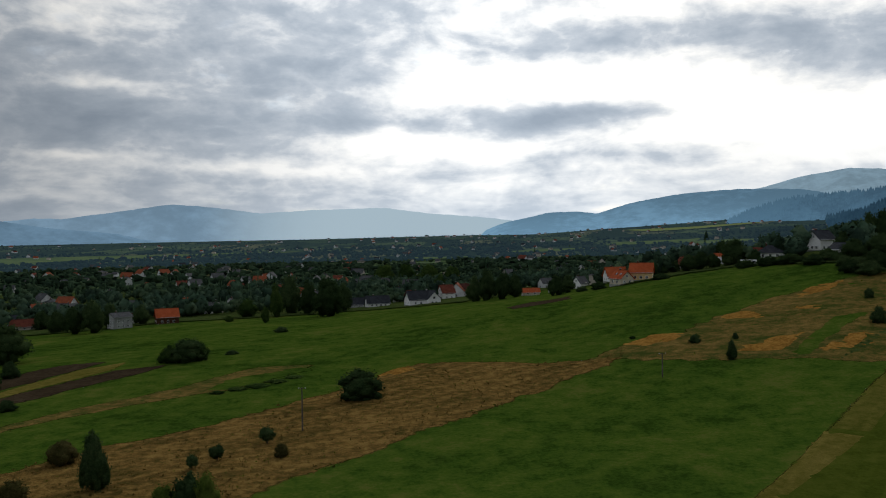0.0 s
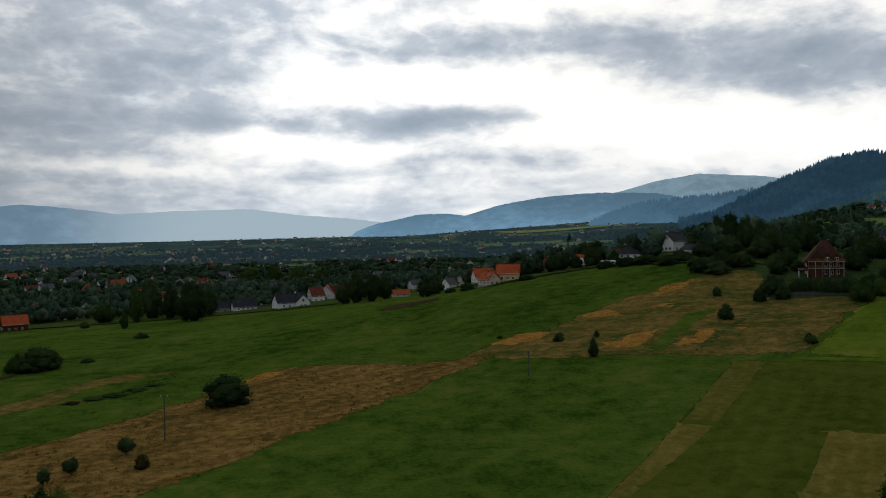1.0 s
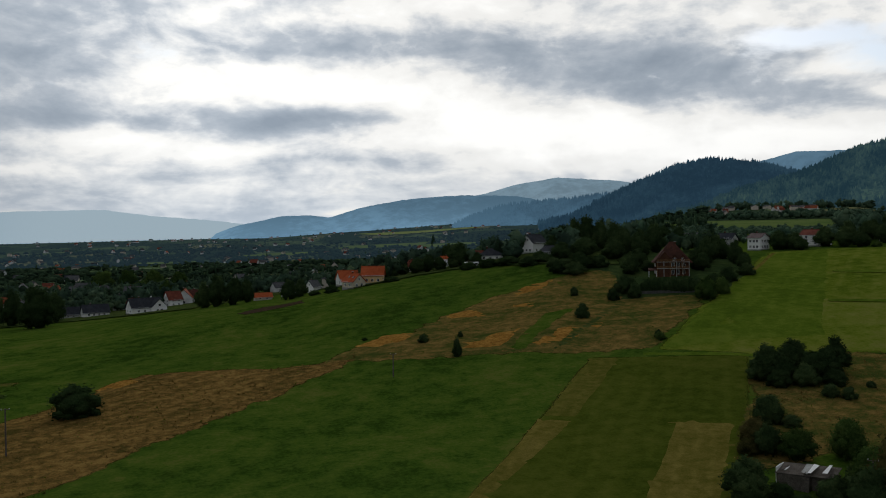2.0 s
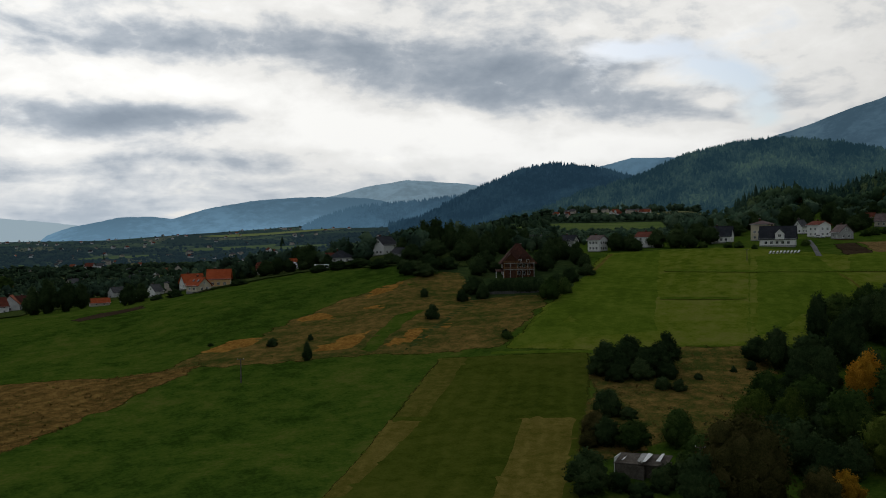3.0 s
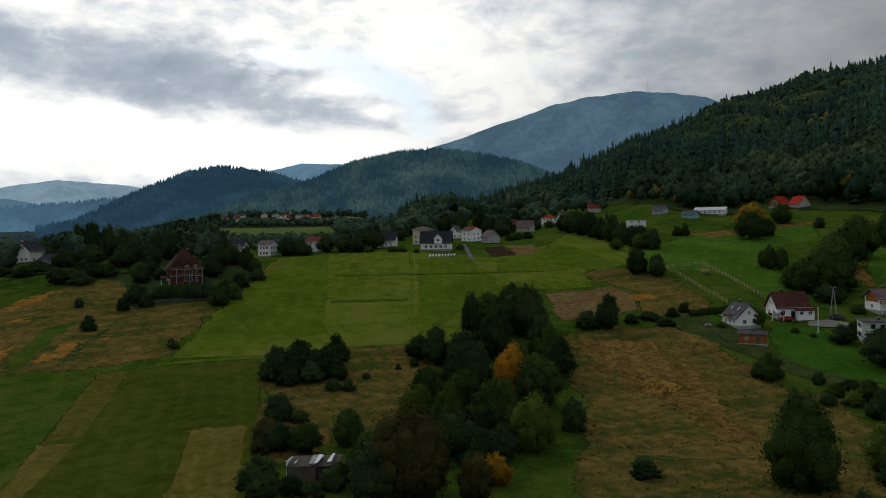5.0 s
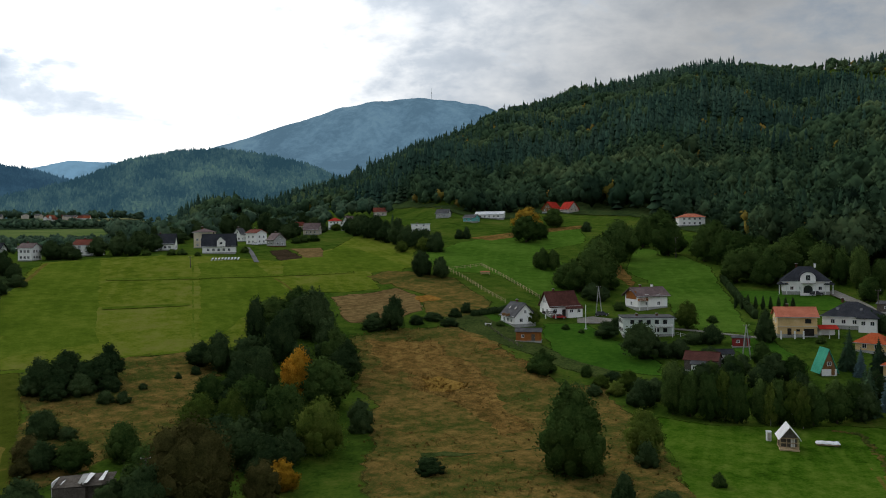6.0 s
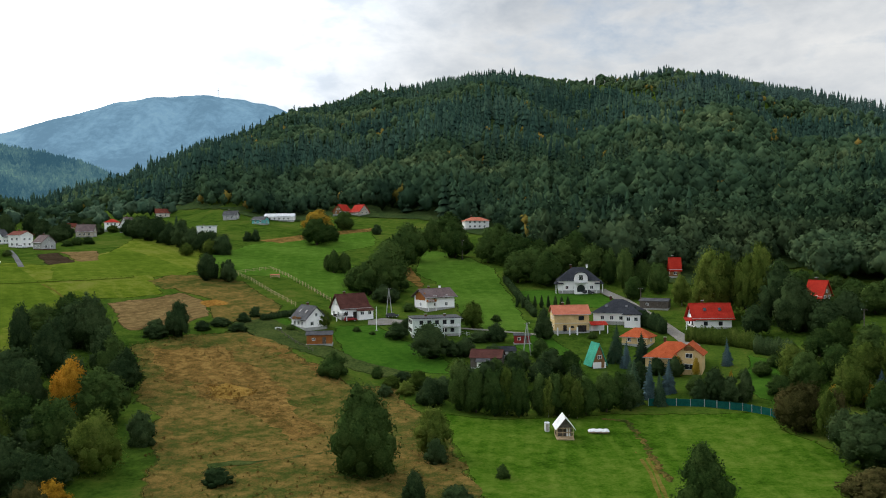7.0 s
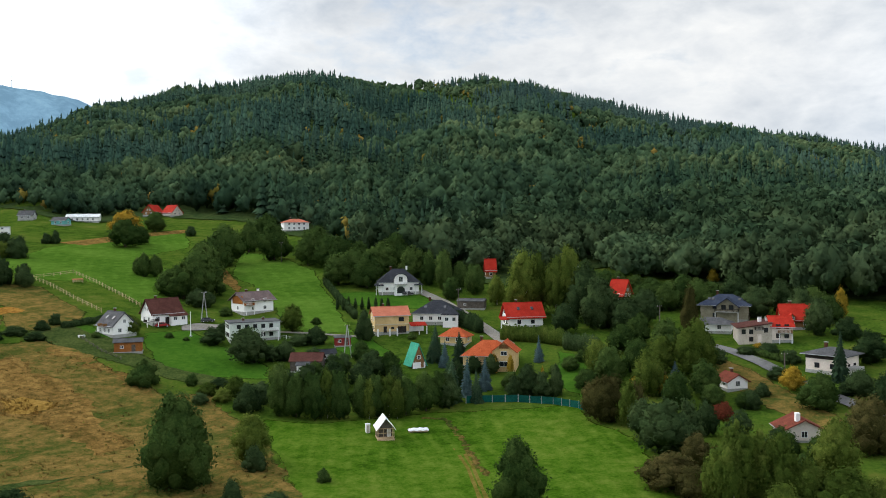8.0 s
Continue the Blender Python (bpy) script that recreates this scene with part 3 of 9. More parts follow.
def rod(bm, a, b, r0, r1=None, sides=6):
    a, b = Vector(a), Vector(b)
    d = b - a
    made = bmesh.ops.create_cone(bm, cap_ends=True, segments=sides, radius1=r0, radius2=r0 if r1 is None else r1, depth=d.length)["verts"]
    bmesh.ops.rotate(bm, matrix=d.to_track_quat("Z", "Y").to_matrix(), verts=made)
    bmesh.ops.translate(bm, vec=(a + b) / 2, verts=made)
    return made


def one_rod(a, b, r0, r1=None, sides=6):
    bm = bmesh.new()
    rod(bm, a, b, r0, r1, sides)
    return bm


def slab(bm, corners, thick):
    """A plate of some thickness under a flat outline."""
    top = [bm.verts.new(c) for c in corners]
    n = (Vector(corners[1]) - Vector(corners[0])).cross(Vector(corners[2]) - Vector(corners[0])).normalized()
    low = [bm.verts.new(Vector(c) - n * thick) for c in corners]
    bm.faces.new(top)
    bm.faces.new(low[::-1])
    for i in range(len(top)):
        j = (i + 1) % len(top)
        bm.faces.new((top[j], top[i], low[i], low[j]))


OUTLINES = {}


def patch(name, label, outline, material, lift=0.10, step=7.0, ragged=1.3, kind="structure", category="field"):
    """A field or a path: an outline with uneven edges, laid over the ground."""
    OUTLINES.setdefault(name, []).append(outline)
    lift = lift * 0.7 if lift < 0.25 else lift
    from_rnd = random.Random(len(name) * 31 + int(outline[0][0]))
    pts, ring = [], []
    n = len(outline)
    area = sum(outline[i][0] * outline[(i + 1) % n][1] - outline[(i + 1) % n][0] * outline[i][1] for i in range(n)) / 2
    broad = abs(area) / sum(math.dist(outline[i], outline[(i + 1) % n]) for i in range(n))
    rim = min(2.0, broad * 0.4)
    for i in range(n):
        a, b = Vector(outline[i]), Vector(outline[(i + 1) % n])
        k = max(1, int((b - a).length / 1.3))
        k = min(k, 110)
        side = Vector((-(b - a).y, (b - a).x)).normalized()
        for j in range(k):
            p = a.lerp(b, j / k)
            w = noise.noise(Vector((p.x * 0.10, p.y * 0.10, lift * 9))) + 0.6 * noise.noise(Vector((p.x * 0.4, p.y * 0.4, 3.0))) + 0.4 * noise.noise(Vector((p.x * 1.1, p.y * 1.1, 5.0)))
            pts.append(p + side * w * ragged)
            ring.append(pts[-1] + side * (rim if area > 0 else -rim))
    count = len(pts)
    xs, ys = [p.x for p in pts], [p.y for p in pts]
    step = max(step, max(max(xs) - min(xs), max(ys) - min(ys)) / 60)
    inner = ring[::2] if broad > 1.0 else []
    y = min(ys) + step / 2
    while y < max(ys):
        x = min(xs) + step / 2
        while x < max(xs):
            inner.append(Vector((x + from_rnd.uniform(-1, 1), y + from_rnd.uniform(-1, 1))))
            x += step
        y += step
    vs, _, fs, *_ = geometry.delaunay_2d_cdt(pts + inner, [(i, (i + 1) % count) for i in range(count)], [], 1, 1e-4)
    xy = np.array([(v.x, v.y) for v in vs])
    z = land(xy[:, 0], xy[:, 1]) + lift
    bm = bmesh.new()
    made = [bm.verts.new((x, y, h)) for (x, y), h in zip(xy, z)]
    for f in fs:
        try:
            q = bm.faces.new([made[i] for i in f])
        except ValueError:
            continue
    for v in bm.verts:
        if v.is_boundary:
            v.co.z -= lift + 0.015 if inner and lift < 0.25 and broad > 1.0 else 0.0
    bmesh.ops.recalc_face_normals(bm, faces=bm.faces)
    bm.normal_update()
    flip = [f for f in bm.faces if f.normal.z < 0]
    if flip:
        bmesh.ops.reverse_faces(bm, faces=flip)
    rims = [1.0 if v.is_boundary and broad > 1.6 else 0.0 for v in bm.verts]
    me = to_mesh(name, bm, material, True)
    me.attributes.new("edge", "FLOAT", "POINT").data.foreach_set("value", rims)
    return tagged(new(name, me), label, category, kind=kind)


def ribbon(points, wide):
    """The outline of a lane along a line of points."""
    left, right = [], []
    for i, p in enumerate(points):
        a, b = Vector(points[max(i - 1, 0)]), Vector(points[min(i + 1, len(points) - 1)])
        d = (b - a).normalized()
        n = Vector((-d.y, d.x)) * wide / 2
        left.append(tuple(Vector(p) + n))
        right.append(tuple(Vector(p) - n))
    return left + right[::-1]

# ---- the ground: one sheet to the horizon ----
def ground_sheet():
    rings = [0.0, 12.0]
    while rings[-1] < 4940:
        rings.append(rings[-1] + (6.5 if rings[-1] < 560 else min(6.5 + (rings[-1] - 560) * 0.035, 70)))
    angles = np.radians(np.concatenate([np.arange(-125, 35, 0.75), np.arange(35, 235, 4.0)]))
    r = np.array(rings[1:])
    x = -np.sin(angles)[:, None] * r
    y = np.cos(angles)[:, None] * r
    z = land(x, y)
    n, k = x.shape
    verts = np.concatenate([np.stack([x, y, z], -1).reshape(-1, 3), [[0, 0, ground(0, 0)]]])
    i, j = np.meshgrid(np.arange(n), np.arange(k - 1), indexing="ij")
    i2 = (i + 1) % n
    quads = np.stack([i * k + j, i * k + j + 1, i2 * k + j + 1, i2 * k + j], -1).reshape(-1, 4)[:, ::-1]
    bm_mid = [(n * k, a * k, ((a + 1) % n) * k) for a in range(n)]
    me = bpy.data.meshes.new("ground")
    me.from_pydata(verts.tolist(), [], [*map(tuple, quads.tolist()), *[(a, c, b) for a, b, c in bm_mid]])
    me.materials.append(M["meadow"])
    me.materials.append(M["valley_plain"])
    me.materials.append(M["hazed_far_plain"])
    me.materials.append(M["strip_meadow"])
    me.polygons.foreach_set("use_smooth", [True] * len(me.polygons))
    mid = (angles + radians(0.4))[:, None] + 0 * r[:-1]
    valley = (np.degrees(mid) > -52) & (np.degrees(mid) < 60) & (r[:-1][None] > 640)
    valley &= ~((np.degrees(mid) < -29) & (r[:-1][None] < 1150))
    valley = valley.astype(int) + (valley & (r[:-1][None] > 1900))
    hay = (np.degrees(mid) < -30.2) & (np.degrees(mid) > -41.5) & (r[:-1][None] > 655) & (r[:-1][None] < 1150)
    valley = np.where(hay, 3, valley)
    me.polygons.foreach_set("material_index", [*valley.ravel().astype(int).tolist(), *[0] * len(bm_mid)])
    bm = bmesh.new()
    bm.from_mesh(me)
    bm.normal_update()
    if sum(f.normal.z for f in bm.faces) < 0:
        bmesh.ops.reverse_faces(bm, faces=bm.faces)
    bm.to_mesh(me)
    bm.free()
    return tagged(new("ground", me), "grassy foothill slopes running out to a wide valley plain", "ground", kind="structure")


ground_sheet()

# ---- fields, from the near meadow outwards ----
patch("wood_floor", "dark shaded floor under the hillside forest", [(686.1, 462.2), (563.1, 303.1), (508.5, 236.2), (536.6, 202.3), (516.3, 132.4), (470, 95.5), (417, 57), (367, 40.5), (333, 10.1), (319.7, -20), (344.3, -46.8), (351.8, -73.4), (283.7, -92.9), (259.3, -130.6), (239.1, -156.8), (1031.9, -677.1), (1224.9, -618), (1352.6, -266.8), (1385.1, -90.5), (1371.1, 92.4), (1401.3, 280.7), (1399.8, 467.9), (1030.5, 483.8), (1040.7, 700.5)], M["wood_floor"], 0.5, 14, 3, category="forest floor")
patch("town_ground", "dark overgrown ground between the houses of the valley town", [(-429.6, 626.8), (-217.5, 395.8), (-191.9, 410.1), (-156.3, 452), (-104.9, 467.4), (-64.5, 494.2), (-29.3, 460.1), (1.3, 403.1), (29.9, 530.2), (79.2, 644.2), (63.3, 346.9), (78.9, 344.9), (112.5, 365.4), (125.5, 314.1), (136.7, 302.3), (156.1, 287.2), (185.8, 341.8), (163.3, 361.1), (388.4, 1521), (147.8, 1200.1), (-10.6, 1087.4), (-313.5, 908.6), (-641.7, 937)], M["scrub"], 0.5, 12, 2, category="town ground")
patch("dry_meadow", "long strip of tall dry brown grass across the meadow", [(-83.6, 140.6), (-68.3, 161.4), (-49.3, 184.8), (-35.1, 203.8), (-23.3, 222.4), (-12.1, 235.5), (12.6, 227.3), (35.9, 221.8), (43.5, 227), (43.5, 219.6), (26.1, 203.4), (7.5, 181.5), (-10.6, 161.4), (-24.5, 141), (-32.8, 128.7), (-39.6, 119.9), (-66.1, 110.9)], M["dry_grass"], 0.12, ragged=2.4)
patch("straw_patch", "pale dry straw-coloured grass on the meadow", [(-22.9, 222.3), (-19.5, 230.1), (-13.9, 234.1), (-12.4, 226.7), (-17.4, 222.8)], M["straw"], 0.18)
patch("dry_plateau", "rough brown fallow field with dry grass", [(33.8, 221.5), (44, 234.9), (62, 241), (75.3, 256.6), (99.1, 270.2), (122.2, 276.5), (142.3, 282.3), (164.4, 289.8), (143.3, 258.1), (129.7, 240.6), (148.6, 232.2), (151.8, 224.2), (125.7, 199.2), (109, 184.7), (87.1, 194.1), (64.8, 206), (47.4, 213.5)], M["brown_meadow"], 0.12, ragged=2.6)
STRAW = [
    [(43.9, 235.9), (53.7, 241.8), (59.9, 242.6), (62.2, 237.6), (59.5, 231.4), (49.2, 228.6)],
    [(75, 253.8), (85.6, 259.7), (90.6, 254.9), (86, 245.6), (76, 249.7)],
    [(71.7, 220.3), (81, 221.3), (92.3, 226.5), (90.9, 222), (82.1, 211.3), (76.1, 207.9), (69.5, 213.5)],
    [(85.8, 207.9), (95.2, 212), (105.1, 219), (103.6, 214.1), (93.1, 204), (85.5, 202.5)],
    [(103, 268.3), (115.3, 275.1), (123.7, 274.9), (115, 264.8), (104.6, 263.8)],
    [(97.2, 254.8), (104.6, 249.7), (103.4, 245.9), (96.1, 249.4)],
    [(96.8, 205.1), (110.3, 215.9), (109.1, 210.8), (97.6, 203.5)],
]
for one in STRAW:
    patch("straw_patch", "pale dry straw-coloured grass on the fallow field", one, M["straw"], 0.16, ragged=2.6)
patch("green_track", "overgrown green track through the fallow field", [(77.9, 204.6), (87.7, 217.3), (101.8, 234.6), (113.4, 236.2), (104.5, 226.8), (92, 214), (82.3, 200.4)], M["meadow"], 0.17)
patch("hollow_way", "narrow sunken track through the fallow field", [(86.9, 197.6), (101.6, 211.8), (116.3, 225.8), (131, 237.8), (130.3, 234.5), (114.7, 221), (101.7, 208.6), (87.7, 196)], M["scrub"], 0.22)
patch("olive_field", "mown olive-green field in long strips", [(93.3, 188.1), (125.4, 168.4), (97.7, 131.4), (70.7, 97.2), (34.8, 113.7), (63.5, 151)], M["olive_field"], 0.12, ragged=0.45)
patch("tan_strip", "thinly grown tan strip along the olive field", [(64.6, 151.6), (78, 168.8), (93.2, 187.6), (100.6, 183.2), (86.5, 166), (71.2, 147.4)], M["thin_tan"], 0.155, ragged=0.35)
TAN = [
    [(64.2, 151.3), (70.4, 147.2), (53.2, 129.1), (41.1, 115.7), (34.8, 113.7)],
    [(85.7, 139.6), (95.7, 132), (84, 117.2), (69.1, 98.3), (57.1, 104.4)],
    [(86.9, 177.7), (91.4, 177.3), (87.4, 170.6), (83.2, 172.5)],
]
for one in TAN:
    patch("tan_strip", "strip of cut hay field dried to tan", one, M["tan_field"], 0.17, ragged=0.25)
patch("upper_meadow", "smooth light green upper meadow", [(109, 183.8), (149.3, 220.2), (228.6, 294.9), (257.4, 285.2), (270.7, 257.5), (279, 218.2), (333.7, 228.7), (406.7, 262.6), (379.4, 207.4), (300.6, 164.3), (282.4, 174), (258.2, 155.4), (240.1, 166.7), (209.2, 152.4), (166.5, 145.5), (144.8, 160.8), (125.1, 168.6)], M["light_meadow"], 0.12)
patch("field_balk", "darker grassy balk between two meadows", [(105.9, 184.2), (125.6, 169.4), (146.1, 162.2), (162.7, 151.3), (161.6, 150.2), (144.6, 160.4), (124.3, 167.6), (104.6, 182.2)], M["mixed_meadow"], 0.2, ragged=0.5)
for one in [[(209, 237.5), (227.7, 213.5), (246.6, 199.8), (279.6, 181), (277, 178.9), (243.3, 197.2), (224.7, 210.7), (206.1, 234.1)], [(177.2, 202.8), (189.1, 194.3), (197.1, 187.4), (195.5, 185.9), (187, 192.1), (175.2, 200.5)]]:
    patch("field_balk", "darker grassy balk dividing the meadow", one, M["mixed_meadow"], 0.27, ragged=0.3)
patch("field_balk", "faint grassy balk up the meadow", [(264.8, 250.4), (265.1, 249.7), (165.5, 156.2), (163.6, 155.2)], M["mixed_meadow"], 0.2, ragged=0.5)
patch("meadow_plot", "greener mown plot in the upper meadow", [(249.7, 234), (269.8, 221.5), (244.9, 190.6), (231.1, 173.6), (204.6, 168.3), (175.3, 154.2), (165, 155.1)], M["mixed_meadow"], 0.16, ragged=0.5)
patch("meadow_plot", "greener mown plot at the top of the meadow", [(327.5, 226.1), (358.5, 238.8), (300.9, 167.7), (290.8, 165.8), (278.6, 180.4), (250, 194.5), (274.6, 213.5)], M["mixed_meadow"], 0.16, ragged=0.5)
patch("meadow_plot", "yellowish mown plot in the upper meadow", [(204.6, 232.4), (223.7, 213.9), (196.6, 188.1), (176.3, 201.5)], M["light_meadow"], 0.18, ragged=0.5)
patch("meadow_plot", "greener mown plot beside the guest house", [(221.8, 285.4), (255, 289.4), (149.9, 171.8), (116.3, 181), (109.5, 183.6)], M["mixed_meadow"], 0.16, ragged=0.8)
patch("ploughed_plot", "small ploughed brown garden plot", [(306.9, 244.5), (321.2, 244.3), (294.6, 215.3), (279.3, 217.2)], M["soil"], 0.2)
patch("stubble_plot", "small pale stubble plot", [(321.2, 244.3), (335.2, 234.7), (306.4, 211.6), (294.6, 215.3)], M["stubble"], 0.2)
patch("vegetable_plot", "dark dug vegetable plot", [(274, 172.8), (288.3, 171.8), (291.1, 163.1), (272.1, 154.2), (265.3, 159.6)], M["brown_meadow"], 0.2)
patch("stubble_field", "pale stubble field beside the trees", [(236.7, 163), (252.7, 156.7), (264.2, 151.9), (258.4, 140.8), (241.1, 129.4), (227.6, 131), (218.1, 135.4), (211.4, 139.9)], M["stubble"], 0.14)
patch("rough_meadow", "rough greenish fallow meadow", [(277.3, 171.8), (293, 164.5), (290.5, 142.5), (262.7, 114.5), (244.2, 110.2), (233.5, 125.3), (259, 140), (264.6, 154.5)], M["brown_meadow"], 0.13)
patch("reddish_patch", "patch of reddish dry weeds", [(253.8, 142), (260.1, 138.4), (260.1, 131.5), (254.6, 130.2), (249.5, 134.9)], M["straw"], 0.2)
patch("rough_lot", "overgrown brown lot beside the trees", [(121.8, 164.4), (128.8, 166.4), (146.3, 160.5), (162.3, 150.6), (156.5, 137.9), (127.5, 118.6), (108.6, 109.4), (98.4, 112.6), (86, 111.7), (76.8, 108.9), (94.9, 130.9), (105.9, 143.2)], M["brown_meadow"], 0.14, ragged=2.4)
patch("brown_meadow", "wide meadow of tall brown grass", [(201.3, 132.2), (214.5, 127.4), (229.8, 112.9), (226.8, 100.7), (212.8, 86.5), (194.7, 68), (196, 57.8), (179.7, 46.1), (159.9, 35.2), (136.7, 25.3), (118.5, 18.6), (91.8, 60), (126.3, 80.6), (152.8, 95.8), (172.3, 112)], M["brown_meadow"], 0.12, ragged=2.6)
patch("dry_sweep", "sweep of russet dry grass in the meadow", [(224.6, 112.2), (221.4, 100), (212, 87.7), (192, 68.4), (186.7, 65.2), (204.9, 84.8), (216.5, 104.7)], M["dry_grass"], 0.18, ragged=3.0)
patch("dry_sweep", "broad russet dry grass in the meadow", [(199.5, 125.8), (213.7, 112.1), (192.9, 85.8), (170.2, 68.1), (161.7, 60), (149.8, 62.2), (164.5, 81), (171.8, 99.1), (179, 111.3)], M["dry_grass"], 0.18, ragged=4.0)
patch("golden_patch", "round patch of golden weeds in the meadow", [(179.1, 97.8), (184, 94.3), (182.3, 86.8), (178.1, 84), (171.6, 86.6), (170.3, 92.3)], M["golden_weeds"], 0.2, ragged=0.9)
patch("dark_ditch", "dark overgrown ditch across the meadow", [(131.1, 71.6), (135.5, 65.7), (142.5, 58.5), (149.9, 52.4), (148.5, 51.7), (140.9, 57.8), (133.5, 64.8), (129, 70.5)], M["scrub"], 0.2, ragged=1.8)
patch("scrub_strip", "dark scrubby margin of the meadow", [(235.8, 121.4), (248.8, 114.6), (238.2, 96.9), (215.9, 73.4), (209, 54.3), (202, 44.4), (197.5, 44.8), (200.3, 57.5), (205.4, 71.3), (215.9, 90.9), (224.4, 108)], M["scrub"], 0.16, ragged=1.5)
patch("cabin_meadow", "fresh green mown meadow round the cabin", [(180, 41.8), (178.2, 29.7), (182.3, 18.2), (188.1, 1.1), (189.8, -28), (175.2, -29.2), (155.4, -35.2), (127.1, -35.4), (109.1, -32.5), (110.3, 18.7), (130.3, 25.4), (157.1, 34.7)], M["fresh_meadow"], 0.13)
patch("garden_lawn", "bright lawn in front of the white houses", [(247.4, 91.5), (255.5, 79.8), (241.4, 67.4), (220.6, 48.4), (208.2, 46), (208.1, 59.7), (213.5, 72.6), (219.6, 79.1), (232, 86.6)], M["lawn"], 0.14)
patch("garden_lawn", "bright lawn beside the wooden shed", [(248.3, 116), (251.1, 108.8), (228.5, 87.7), (215.4, 84.1), (222.5, 96.6), (234.2, 107.9)], M["lawn"], 0.14)
patch("garden_lawn", "bright lawn of the white villa", [(310.5, 44.8), (313.9, 30.6), (308.3, 12.6), (296.5, 3.2), (286.4, 12.7), (289.3, 32.1), (297.2, 40.9)], M["lawn"], 0.14)
patch("hill_meadow", "sunny green meadow below the forest", [(402.7, 103.5), (395.8, 85.9), (354.3, 58), (320.5, 49.4), (288.9, 39.8), (255.4, 30.2), (252.3, 45), (276, 58.4), (309.6, 69.5), (341.3, 90.2)], M["hay_green"], 0.15)
patch("hill_meadow", "green hay meadow rising to the forest edge", [(344, 185.7), (393.1, 188.2), (450, 182), (466.1, 147.8), (413.8, 128.5), (379.8, 138.4), (324.9, 103.3), (287.3, 91.5), (281.5, 104.8), (308.2, 135.3), (299.2, 149.5), (315, 170.1)], M["hay_green"], 0.13)
patch("dry_bank", "dry yellowed grass bank in the meadow", [(414.3, 195.5), (450, 182), (471.6, 162.1), (483.8, 153.3), (468.6, 148.5), (443, 164.3), (401.9, 176.1)], M["dry_grass"], 0.2)
patch("dry_bank", "dry yellowed grass bank beside the trees", [(353.9, 102.5), (353.3, 95.7), (319.3, 80.2), (308.7, 79.6), (328.7, 91.3)], M["dry_grass"], 0.2)
patch("garden_lawn", "lawn beside the orange-roofed bungalow", [(231.2, -27.3), (224.6, -35.5), (194.1, -31.2), (192.3, -28.3), (204.6, -23.4)], M["lawn"], 0.16)
patch("garden_lawn", "green yard round the little red shed", [(254.2, 36.8), (249, 24.5), (228.4, 13.4), (218.8, 15.8), (227.7, 25.5), (237.5, 34.5)], M["lawn"], 0.16)
patch("road_verge", "rough dry grass verge beside the lane", [(215.9, -66.2), (204, -70.7), (185.8, -72.9), (165.1, -75.6), (150.4, -75.6), (143.8, -75.3), (149.3, -66.4), (172.3, -65.3), (189.8, -61.9), (207.3, -60.8)], M["brown_meadow"], 0.14, ragged=1.2)
patch("forest_glade", "green glade at the forest edge", [(241.7, -109.3), (232.6, -117.1), (224.8, -123.8), (212.3, -116.9), (217.8, -109.7), (226.9, -104.1)], M["meadow"], 0.6)
patch("forest_glade", "green glade above the red-roofed cabin", [(320.9, -54.2), (320.1, -64.6), (306.4, -72), (296.5, -73.6), (296.1, -61.7)], M["meadow"], 0.6)
# dark ground colour laid for scrub and for the shade under the trees
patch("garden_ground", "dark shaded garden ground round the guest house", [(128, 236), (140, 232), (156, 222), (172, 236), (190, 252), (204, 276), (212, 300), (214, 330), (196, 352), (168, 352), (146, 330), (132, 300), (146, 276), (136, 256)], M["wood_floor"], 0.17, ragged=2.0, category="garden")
patch("ploughed_field", "strip of dark ploughed soil", [(-134.3, 226.9), (-133.8, 255.7), (-126.5, 269.9), (-113, 270.5), (-116.5, 255.9), (-122.3, 227.6), (-123.4, 208.4)], M["soil"], 0.14)
patch("ploughed_field", "long strip of dark ploughed soil", [(-119.9, 202.4), (-114.6, 224.6), (-104.1, 251.2), (-87.8, 258.3), (-90.7, 242.5), (-102.5, 221.6), (-112.8, 190.3)], M["soil"], 0.14)
patch("tan_strip", "narrow strip of tan stubble between ploughed strips", [(-123.4, 208.4), (-122.3, 227.6), (-116.5, 255.9), (-105.7, 268.1), (-104.1, 251.2), (-114.6, 224.6), (-119.1, 201)], M["tan_field"], 0.18, ragged=0.4)
patch("weedy_strip", "weedy brown strip in the meadow", [(-101.3, 174.8), (-92, 195.9), (-74.6, 214.7), (-59.9, 244), (-42.3, 246.3), (-44.9, 233.7), (-56.5, 212.1), (-76.9, 198.1), (-90.3, 184), (-96.6, 166.5)], M["brown_meadow"], 0.15)
patch("dark_hollow", "dark green weedy hollow in the meadow", [(-66.1, 210.7), (-59.9, 230.8), (-44.8, 242.2), (-43.1, 236.9), (-51.7, 222.3), (-59.1, 211.1)], M["meadow"], 0.2, ragged=2.6)
patch("bare_strip", "strip of bare earth on the green slope", [(17.2, 324.7), (30, 335.3), (44.2, 341.4), (43.1, 329.6), (28.9, 322.6), (18.9, 316.7)], M["soil"], 0.15)
patch("far_field", "pale green field far out on the plain", [(-1344.9, 2185.2), (-1047.4, 2350.6), (-557.8, 2500.1), (-458.3, 2506.2), (-600.8, 2340.1), (-946.9, 2124.6), (-1155.5, 1876.8)], M["hazed_plain_grass"], 1.2, 30, 3)
patch("far_field", "yellow-green field at the far hills' foot, sunlight painted in", [(616, 3246.1), (882.2, 3056.8), (1014, 2972.1), (1015.4, 2866), (898.5, 2914.4), (667.2, 2995.3)], M["sunlit_grass"], 3.0, 30, 3)
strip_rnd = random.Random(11)
